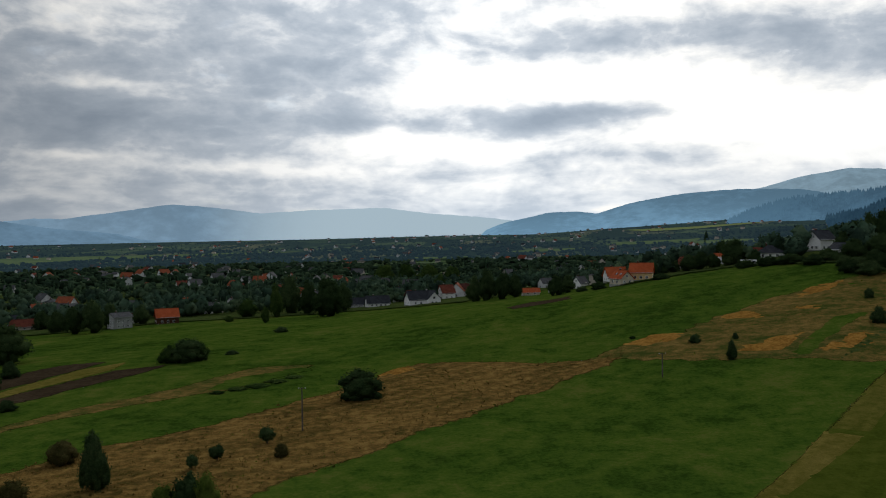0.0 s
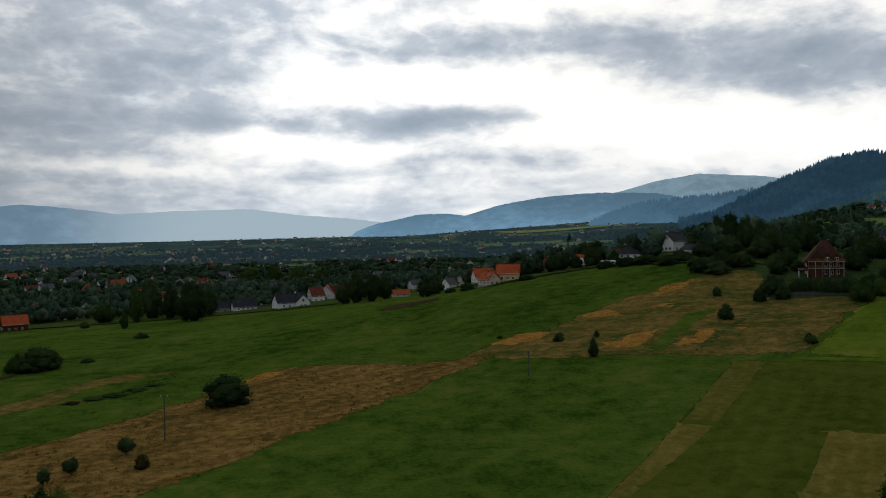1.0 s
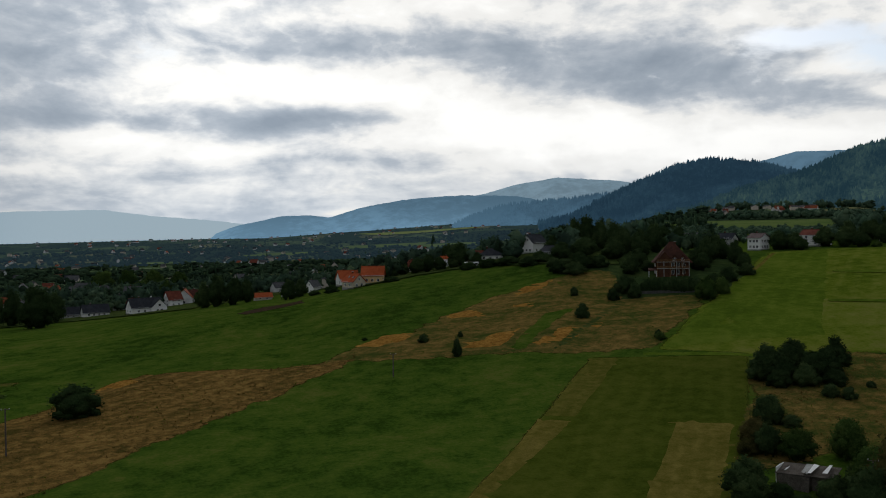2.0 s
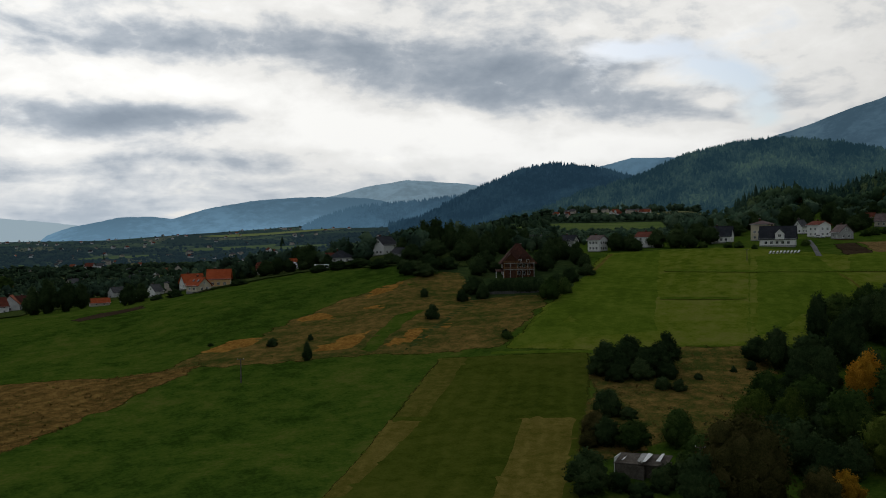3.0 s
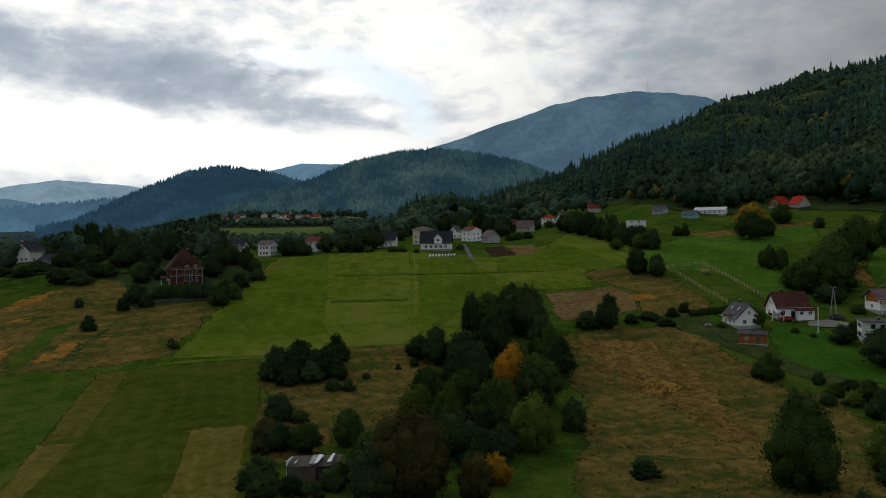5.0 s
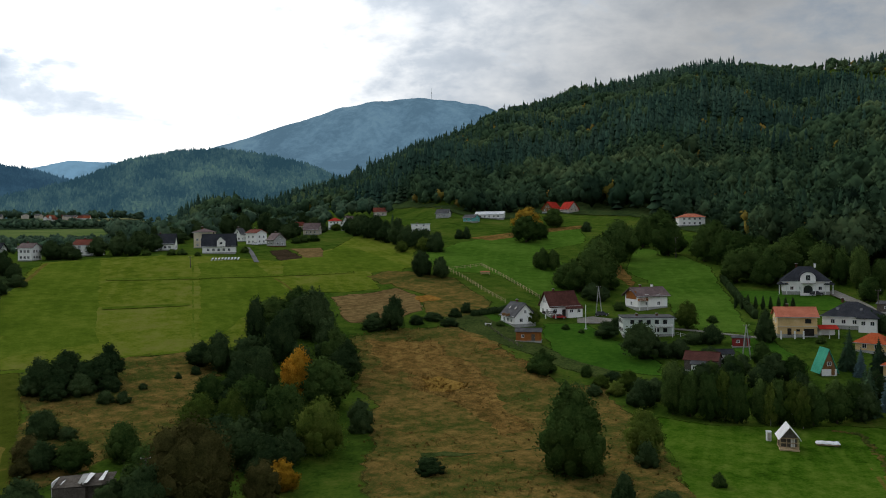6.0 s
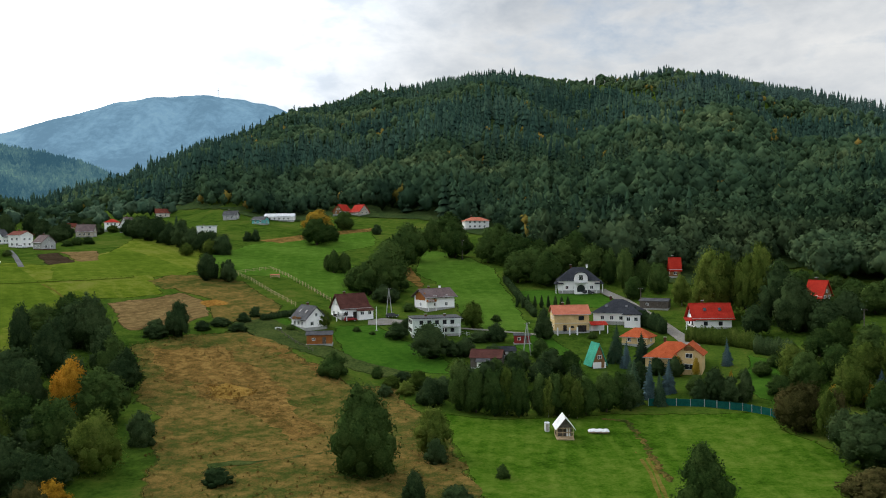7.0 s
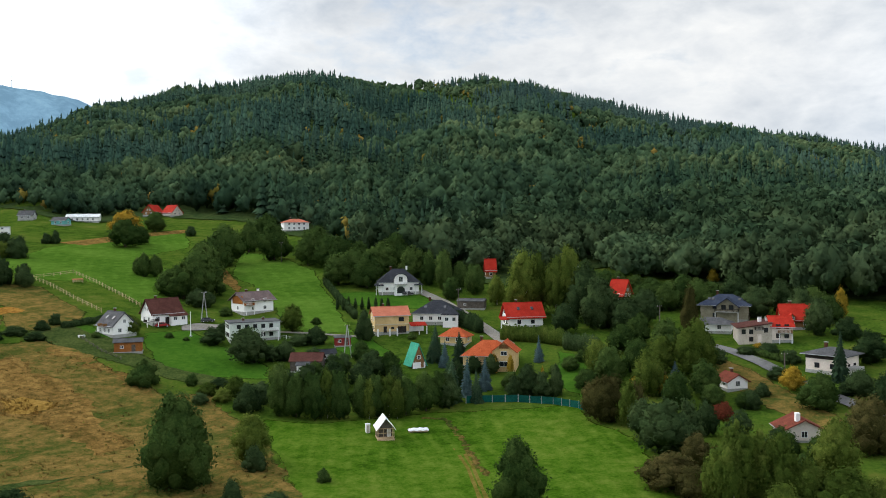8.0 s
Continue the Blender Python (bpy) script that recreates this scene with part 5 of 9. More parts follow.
def house(label, x, y, turn, L, W, h, rise, wall, roof, style="gable", floors=1, front=3, back=3, ends=2, chimneys=1, base="concrete", white=True, over=0.6, group="", attic=True, simple=False, sink=0.0, win=(1.2, 1.35), name="house"):
    """A dwelling house of one ridge; the front faces -y, the ridge runs along x."""
    if not simple:
        k = 1 + W * 0.42 / math.hypot(x, y)
        x, y = x * k, y * k
        r = math.hypot(x, y)
        HOUSES.append((math.degrees(math.atan2(-x, y)), r, math.degrees(max(L, W) * 0.62 / r), W, 46.0))
    t = thing(name, label, "house", x, y, turn, group, sink=sink)
    if not simple:
        t.matrix_basis = t.matrix_basis @ Matrix.Diagonal((0.94, 0.94, 0.88, 1))
    if style == "flat":
        part("wall", one_box(0, 0, h / 2 - 1, L, W, h + 2), M[wall], t)
        part("roof", one_box(0, 0, h + 0.12, L + over, W + over, 0.28, 0.03), M[roof], t)
    elif style == "hip":
        part("wall", one_box(0, 0, h / 2 - 1, L, W, h + 2), M[wall], t)
        part("roof", hip_roof(L, W, h, rise, over), M[roof], t)
    else:
        part("wall", gable_body(L, W, h, rise), M[wall], t)
        part("roof", gable_roof(L, W, h, rise, over), M[roof], t)
    if not simple:
        part("plinth", one_box(0, 0, -0.75, L + 0.12, W + 0.12, 2.1), M[base], t)
        part("gutter", one_rod((-L / 2 - over, -W / 2 - over, h - 0.28), (L / 2 + over, -W / 2 - over, h - 0.28), 0.09), M["steel"], t)
    for f in range(floors):
        z = 1.55 + f * 2.75
        row_windows(t, "front", L, W, front, z, *win, white)
        if simple:
            row_windows(t, "back", L, W, back, z, *win, white)
        row_windows(t, "left", L, W, ends, z, *win, white)
        row_windows(t, "right", L, W, ends, z, *win, white)
    if style == "gable" and attic and rise > 2.2:
        row_windows(t, "left", L, W, 2 if W > 8 else 1, h + rise * 0.3, 0.9, 1.2, white, 0.4)
        row_windows(t, "right", L, W, 2 if W > 8 else 1, h + rise * 0.3, 0.9, 1.2, white, 0.4)
    for c in range(chimneys):
        u = -L * 0.18 + c * L * 0.4
        chimney_part(t, u, 0.5, h + rise - 0.5 if style != "flat" else h, 1.5 if style != "flat" else 1.0, "white_plaster" if wall == "white_plaster" and c else "brick_wall")
    return t


# -- the houses at the foot of the hill --
def foot_houses():
    a = house("white house with a dark brown tiled gable roof", 257.8, 89.7, 26, 10.4, 8.4, 3.5, 4.7, "white_plaster", "brown_tile", floors=1, front=0, ends=2)
    add_window(a, -4.4, -4.5, -0.2, 0, 0.9, 0.6)
    add_window(a, -3.4, -4.2, 1.6, 0, 1.3, 1.5)
    part("annex_wall", one_box(3.2, -4.9, 0.2, 5.6, 1.8, 4.4), M["white_plaster"], a)
    bm = bmesh.new()
    slab(bm, [(-0.2, -6.3, 2.45), (6.4, -6.3, 2.45), (6.4, -3.2, 4.0), (-0.2, -3.2, 4.0)], 0.2)
    part("annex_roof", bm, M["brown_tile"], a)
    for u in (1.8, 4.6):
        add_window(a, u, -5.8, 1.5, 0, 1.3, 1.2)
    part("entrance", one_box(-0.2, -4.26, 0.9, 1.3, 0.12, 2.3), M["dark_paint"], a)
    balcony(a, -6.4, -4.4, 0.9, 4.0, 2.6, "dark_paint")
    b = house("small white house with a grey gable roof and skylight", 239.7, 96.4, -62, 9.6, 7.6, 3.2, 4.0, "white_plaster", "grey_tile", floors=1, front=3, ends=2)
    skylights(b, 9.6, 7.6, 3.2, 4.0, (-2.0, 2.0))
    balcony(b, 0, -3.8, 2.8, 3.2, 1.4, "wood", False)
    c = house("two-storey beige house with a mauve tiled roof and wooden gable", 277.8, 66.7, 30, 11.5, 9.0, 4.6, 2.6, "white_plaster", "mauve_tile", floors=2, front=2, ends=1, chimneys=2, over=1.0)
    part("gable_cladding", one_box(-5.81, 0, 4.6, 0.1, 7.0, 3.0), M["orange_wood"], c)
    balcony(c, -4.2, -4.5, 2.6, 3.4, 1.4, "orange_wood")
    d = house("flat-roofed pale green two-storey house", 245.5, 59, 10, 15.5, 9.0, 5.6, 0.3, "pale_green_plaster", "grey_tile", "flat", 2, 5, 4, 3, 2, white=False)
    balcony(d, 4.5, -4.5, 2.7, 5.0, 1.6, "white_paint")
    part("garage_door", one_box(-5.2, -4.56, 0.9, 2.8, 0.1, 2.2), M["dark_paint"], d)
    v = house("white villa with a dark hipped roof and a rounded dormer", 308.5, 20.8, 4, 15.5, 11.0, 4.4, 5.2, "white_plaster", "slate_tile", "hip", 1, 4, 4, 3, 2)
    bm = bmesh.new()
    arc = [(0.6 + 2.5 * math.cos(radians(q)), 5.5 + 2.2 * math.sin(radians(q))) for q in range(0, 181, 15)]
    prof = [(3.1, -1.3), *arc, (-1.9, -1.3)]
    near, back = [bm.verts.new((p, -7.0, z)) for p, z in prof], [bm.verts.new((p, -2.0, z)) for p, z in prof]
    bm.faces.new(near)
    for i in range(len(prof) - 1):
        bm.faces.new((near[i], near[i + 1], back[i + 1], back[i]))
    bmesh.ops.recalc_face_normals(bm, faces=bm.faces)
    part("bay_wall", bm, M["white_plaster"], v, "white bay with a rounded gable")
    bm = bmesh.new()
    shell = [[bm.verts.new((0.6 + k * math.cos(radians(q)), y, 5.5 + (k - 0.3) * math.sin(radians(q)))) for q in range(0, 181, 15)] for k, y in ((2.52, -7.35), (2.85, -7.35), (2.85, -1.0), (2.52, -1.0))]
    for a0, b0 in zip(shell, shell[1:]):
        for i in range(12):
            bm.faces.new((a0[i], a0[i + 1], b0[i + 1], b0[i]))
    bmesh.ops.recalc_face_normals(bm, faces=bm.faces)
    part("arched_roof", bm, M["slate_tile"], v, "rounded dark dormer roof")
    add_window(v, 0.6, -7.0, 5.6, 0, 1.6, 2.2)
    bm = bmesh.new()
    bm.faces.new([bm.verts.new((0.6 + 1.5 * math.cos(radians(q)), -7.06, 1.2 + 1.5 * math.sin(radians(q)))) for q in range(0, 181, 20)] + [bm.verts.new((-0.9, -7.06, -0.2)), bm.verts.new((2.1, -7.06, -0.2))])
    part("arched_door", bm, M["glass"], v, "arched glazed garden door")
    balcony(v, 0.6, -7.0, 3.5, 4.8, 1.5, "white_paint")
    for u in (-7.6, 7.6):
        part("terrace_roof", hip_roof(3.0, 7.0, 3.0, 1.6, 0.3), M["slate_tile"], v).matrix_basis = pose(u, -2.5, 0.2)
        for w in (-1.2, 1.2):
            part("post", one_box(u + w, -5.6, 1.2, 0.25, 0.25, 4.2), M["white_paint"], v)
    o = house("yellow two-storey house with a salmon-coloured roof", 253.9, 19.8, 10, 11.0, 9.0, 5.9, 2.4, "yellow_plaster", "salmon_tile", floors=2, front=0, ends=2, chimneys=1)
    porch_roof(o, 8.4, -2.5, 2.3, 5.4, 4.2, "red_tile", 3)
    part("annex_wall", one_box(8.2, -1.0, 0.4, 5.0, 3.0, 4.0), M["white_plaster"], o)
    add_window(o, 3.0, -4.5, 4.4, 0, 1.7, 1.4, False)
    part("garage_door", one_box(3.2, -4.54, 0.9, 2.8, 0.12, 2.2), M["dark_paint"], o)
    add_window(o, 0.2, -4.5, 1.5, 0, 1.0, 0.7, False)
    add_door(o, -2.2, -4.5, 0, 1.05, 1.1, 2.1, "dark_paint")
    part("string_course", one_box(0, -4.6, 2.75, 11.2, 0.3, 0.25), M["cream_plaster"], o)
    for u in (-4.8, -1.0, 1.4):
        part("pillar", one_box(u, -6.2, 0.2, 0.4, 0.4, 2.6), M["white_paint"], o)
    g = house("white bungalow with a broad dark slate roof", 265.1, 5.6, -8, 15.0, 12.0, 3.4, 4.2, "white_plaster", "slate_tile", "hip", 1, 4, 3, 3, 1)
    part("wing_wall", one_box(5.4, -6.6, 0.6, 5.0, 4.0, 5.2), M["white_plaster"], g)
    part("wing_roof", hip_roof(5.0, 5.4, 3.3, 2.2, 0.6), M["slate_tile"], g).matrix_basis = pose(5.4, -5.8, 0)
    for u in (4.2, 6.6):
        add_window(g, u, -8.6, 1.5, 0)
    skylights(g, 15, 12, 3.4, 4.2, (-3.5, 3.0), -1, 0.4)
    r = house("white house with a bright red gable roof and skylights", 257.8, -20.3, 16, 11.4, 8.4, 3.6, 4.2, "white_plaster", "red_tile", floors=1, front=2, ends=2, white=False, over=0.9)
    skylights(r, 11.4, 8.4, 3.6, 4.2, (-2.0, 2.6))
    porch_roof(r, -7.0, -1.5, 2.6, 3.0, 3.2, "red_tile")
    n = house("cream bungalow with a wide orange tiled roof", 220.8, -8.8, -10, 13.5, 9.5, 3.2, 4.0, "yellow_plaster", "orange_tile", "hip", 1, 3, 3, 2, 1)
    part("gable_wing", gable_body(6.0, 6.4, 5.0, 2.6), M["yellow_plaster"], n).matrix_basis = pose(5.2, -4.2, 0, 0, 0, 90)
    part("wing_roof", gable_roof(6.0, 6.4, 5.0, 2.6, 0.7), M["orange_tile"], n).matrix_basis = pose(5.2, -4.2, 0, 0, 0, 90)
    add_window(n, 5.2, -7.25, 4.3, 0, 1.8, 1.3)
    add_window(n, 5.2, -7.25, 1.2, 0, 2.6, 1.6)
    part("gable_cladding", one_box(5.2, -7.3, 6.3, 2.6, 0.1, 1.2), M["wood"], n)
    n2 = house("low garage with an orange tiled hip roof", 242.6, -0.1, -22, 8.0, 6.0, 2.6, 2.6, "yellow_plaster", "orange_tile", "hip", 1, 2, 2, 1, 0)
    e = house("small cabin with a steep red roof at the forest edge", 286.5, -55.5, -35, 6.4, 5.6, 2.0, 5.2, "wood", "red_tile", floors=1, front=2, ends=2, chimneys=1)
    k = house("large olive-grey house with a navy tiled roof and dark balcony", 247.1, -78.4, -6, 14.0, 10.0, 5.0, 3.2, "olive_plaster", "navy_tile", "hip", 2, 2, 4, 3, 1, white=False, over=1.0)
    part("cross_wing", gable_body(4.0, 6.0, 4.8, 2.4), M["olive_plaster"], k).matrix_basis = pose(1.0, -4.2, 0, 0, 0, 90)
    part("cross_roof", gable_roof(4.0, 6.0, 4.8, 2.4, 0.8), M["navy_tile"], k).matrix_basis = pose(1.0, -4.2, 0, 0, 0, 90)
    add_window(k, 0.0, -6.2, 4.2, 0, 1.4, 1.6, False)
    add_window(k, 2.2, -6.2, 4.2, 0, 1.4, 1.6, False)
    balcony(k, 1.0, -6.2, 2.8, 7.0, 1.5, "dark_paint")
    skylights(k, 14, 10, 5.0, 3.2, (-4.6, -3.5, 4.4), -1, 0.45)
    k2 = house("low grey-roofed garage below the beige house", 236, -71.2, -6, 11.0, 6.5, 2.6, 1.7, "white_plaster", "grey_tile", "hip", 1, 2, 2, 1, 0)
    s = house("tall house with a red roof beside the beige block", 222.9, -84.6, 14, 5.6, 7.0, 4.3, 2.7, "rose_plaster", "red_tile", floors=2, front=2, ends=2, chimneys=0, white=False)
    balcony(s, 0.6, -3.5, 2.3, 3.6, 1.3, "wood")
    b0 = part("low_block", bmesh.new(), M["beige_plaster"], s, "beige plastered wing under a single-pitch roof")
    bm = bmesh.new()
    side = [[bm.verts.new((u, y, z)) for y, z in ((-3.6, -1.5), (3.6, -1.5), (3.6, 5.6 + 0.16 * (u + 2.8)), (-3.6, 5.2 + 0.16 * (u + 2.8)))] for u in (-11.8, -2.8)]
    bm.faces.new(side[0])
    bm.faces.new(side[1])
    for i in range(4):
        bm.faces.new((side[0][i], side[0][(i + 1) % 4], side[1][(i + 1) % 4], side[1][i]))
    bmesh.ops.recalc_face_normals(bm, faces=bm.faces)
    bm.to_mesh(b0.data)
    bm.free()
    bm = bmesh.new()
    slab(bm, [(-12.4, -4.2, 3.9), (-2.6, -4.2, 5.45), (-2.6, 4.2, 5.85), (-12.4, 4.2, 4.3)], 0.25)
    part("wing_roof", bm, M["brown_tile"], s, "low dull red single-pitch roof")
    for u, z in ((-10.4, 2.7), (-8.4, 2.7), (-4.4, 3.2), (-8.4, 0.5)):
        add_window(s, u, -3.6, z, 0, 1.1, 1.4, False)
    part("stair", one_box(-6.4, -4.2, 0.6, 1.0, 1.2, 2.8), M["rose_plaster"], s)
    balcony(s, -6.4, -3.6, 3.3, 2.2, 1.2, "dark_paint", False)
    for u in (-5.2, -3.2):
        chimney_part(s, u, 0.6, 5.2, 1.4, "white_plaster", 0.9)
    s3 = house("house with a steep bright red roof and a brown wooden gable", 233.5, -93.2, 12, 9.0, 7.5, 2.6, 4.4, "wood", "red_tile", floors=1, front=2, ends=2, chimneys=1)
    for u in (-2.0, 2.4):
        dormer(s3, u, 2.6, 7.5, 1.8, 1.0, "wood", "red_tile", 0.8, -1, 0.8)
    w = house("white modern house with a grey mansard roof", 193.6, -85.4, -24, 9.4, 8.0, 4.6, 1.5, "rose_plaster", "grey_tile", "hip", 1, 2, 3, 2, 1, white=False, over=1.0)
    part("upper_band", one_box(0, -4.02, 3.9, 9.5, 0.16, 1.3), M["dark_paint"], w)
    part("low_wing", one_box(5.8, -1, 0.3, 2.6, 5.0, 2.6), M["concrete"], w)
    q = house("white low house with a dull red roof among trees", 189.9, -61.5, -60, 5.4, 5.2, 2.2, 1.6, "white_plaster", "dull_red_tile", floors=1, front=2, ends=1)
    c2 = house("white house with a long red roof and a big white chimney", 153.2, -61.6, -72, 6.4, 7.8, 2.4, 2.1, "rose_plaster", "dull_red_tile", floors=1, front=2, ends=1, chimneys=0)
    part("big_chimney", one_box(2.2, -1.0, 4.9, 1.0, 0.8, 1.8, 0.04), M["white_plaster"], c2)
    house("white house with a pale red roof at the forest edge", 479, 90.2, 12, 15.0, 9.5, 5.4, 2.2, "white_plaster", "salmon_tile", "hip", 2, 4, 3, 2, 1)
    house("red tiled lodge roof between the trees", 536.7, 191.2, 58, 11.0, 9.0, 2.4, 5.0, "wood", "red_tile", floors=1, front=3, ends=2)
    house("lodge with a bright red gable roof", 533.5, 177.9, -52, 10.0, 9.0, 2.4, 5.2, "beige_plaster", "red_tile", floors=1, front=3, ends=2)
    house("long low building with a white sheet roof", 520.5, 228.5, -10, 20.0, 9.0, 3.2, 2.0, "white_plaster", "white_sheet", floors=1, front=5, ends=1, chimneys=0)
    house("low turquoise outbuilding with a grey roof", 490.2, 228.4, -30, 9.0, 7.0, 3.0, 2.0, "turquoise_paint", "grey_tile", floors=1, front=2, ends=1, chimneys=0)
    house("small grey cottage under trees", 502.6, 254.5, -20, 9.0, 7.0, 3.0, 3.0, "grey_plaster", "grey_tile", floors=1, front=2, ends=1)
    house("narrow red cabin roof in the forest", 331.7, -13.7, 8, 4.0, 4.5, 3.4, 4.6, "wood", "red_tile", floors=1, front=1, ends=1, sink=-0.6)
    # row of houses along the top of the light meadow
    house("white cube house beside the light meadow", 437.6, 236.6, -6, 11.0, 8.0, 5.0, 0.6, "white_plaster", "white_sheet", "flat", 2, 2, 2, 2, 1)
    house("two-storey white house with a flat hip roof", 299.9, 275.5, -22, 8.2, 8.0, 8.4, 1.8, "cream_plaster", "mauve_tile", "hip", 2, 3, 3, 3, 1)
    a = house("white house with a dark slate roof and a dormer gable", 283, 251.8, -5, 14.5, 9.5, 3.6, 5.6, "white_plaster", "slate_tile", floors=1, front=5, ends=2, chimneys=1)
    dormer(a, 1.2, 3.4, 9.5, 3.6, 2.6, "white_plaster", "slate_tile", 2.0, -1, 1.6)
    house("narrow white gabled house", 351.9, 299, 58, 5.4, 5.0, 4.4, 3.4, "white_plaster", "grey_tile", floors=1, front=2, ends=2)
    house("white house with a dull red roof by the drive", 336.8, 275.7, -48, 8.0, 7.5, 6.6, 1.8, "white_plaster", "dull_red_tile", floors=2, front=2, ends=2)
    house("grey gabled cottage with a brick base", 328.8, 257.1, -60, 7.5, 7.0, 3.8, 3.4, "grey_plaster", "mauve_tile", floors=1, front=2, ends=2, base="brick_wall")
    house("low house with a mauve roof behind shrubs", 403.4, 289.3, -15, 9.5, 8.0, 3.4, 4.0, "beige_plaster", "mauve_tile", floors=1, front=3, ends=2)
    house("house with a dull red roof under trees", 628.3, 465.3, 10, 9.0, 9.0, 3.4, 4.0, "beige_plaster", "dull_red_tile", floors=1, front=3, ends=2)
    house("two-storey white house with a red hip roof", 486.1, 329.5, -8, 9.0, 8.5, 5.6, 2.6, "white_plaster", "red_tile", "hip", 2, 3, 3, 2, 1)
    house("white gabled house behind the meadow", 447.2, 292.5, 52, 8.0, 6.5, 4.8, 4.8, "white_plaster", "mauve_tile", floors=1, front=2, ends=2)
    house("small house with a dull red roof under the forest", 550, 332.2, 5, 10.0, 8.0, 3.4, 3.4, "beige_plaster", "dull_red_tile", floors=1, front=2, ends=2)
    house("white house with a dark roof behind garden trees", 284, 284.7, -12, 10.5, 8.0, 3.6, 4.6, "white_plaster", "slate_tile", floors=1, front=4, ends=2)
    house("white house with a brown roof behind dark trees", 257.3, 301.9, -30, 11.0, 8.0, 5.4, 2.4, "white_plaster", "dull_red_tile", floors=2, front=2, ends=2)
    house("tall white house with a shallow brown roof", 233.5, 308.4, -35, 6.6, 7.0, 6.0, 2.0, "white_plaster", "mauve_tile", floors=2, front=3, ends=3)
    house("grey house with a dark slate roof", 238.2, 337, -25, 7.6, 7.4, 4.6, 2.8, "grey_plaster", "slate_tile", floors=2, front=3, ends=2)
    house("low barn with a pale grey roof", 240.8, 372.3, -28, 11.0, 8.0, 3.6, 2.4, "grey_plaster", "grey_tile", floors=1, front=2, ends=1, chimneys=0)


def brick_house():
    """The big brown house with a steep roof, dormers and verandas."""
    x, y = 162.8, 262.6
    t = thing("house", "large three-storey brown wooden guest house with a steep tiled roof", "house", x, y, 6)
    t.matrix_basis = t.matrix_basis @ Matrix.Diagonal((0.80, 0.80, 0.86, 1))
    part("wall", one_box(0, 0, 1.8, 14.0, 11.0, 7.6), M["brick_wall"], t)
    part("roof", hip_roof(14.0, 11.0, 5.2, 8.2, 1.2, 1.6), M["guest_tile"], t)
    part("front_gable", gable_body(6.0, 5.0, 6.6, 2.8), M["brick_wall"], t).matrix_basis = pose(-3.6, -3.8, 0, 0, 0, 90)
    part("gable_roof", gable_roof(6.0, 5.0, 6.6, 2.8, 0.5), M["guest_tile"], t).matrix_basis = pose(-3.6, -3.8, 0, 0, 0, 90)
    for f in (2.7, 5.3):
        balcony(t, 0, -5.5, f, 13.6, 2.0, "wood", False)
    for i in range(6):
        part("post", one_box(-6.6 + i * 2.64, -7.3, 2.4, 0.25, 0.25, 6.4), M["concrete"] if i % 2 else M["wood"], t)
    for f in (1.2, 4.0):
        row_windows(t, "front", 14, 11, 5, f, 1.3, 1.7)
        row_windows(t, "right", 14, 11, 3, f, 1.3, 1.5)
        row_windows(t, "left", 14, 11, 3, f, 1.3, 1.5)
    for u in (0.6, 4.0):
        dormer(t, u, 5.5, 11, 2.2, 1.5, "brick_wall", "guest_tile", 1.2, -1, 0.8)
    skylights(t, 14, 11, 5.2, 8.2, (-0.8, 0.5, 1.8), -1, 0.62)
    chimney_part(t, 1.6, 1.0, 11.2, 2.2)
    porch_roof(t, -8.6, -3.0, 2.0, 3.6, 3.6, "guest_tile", 2)


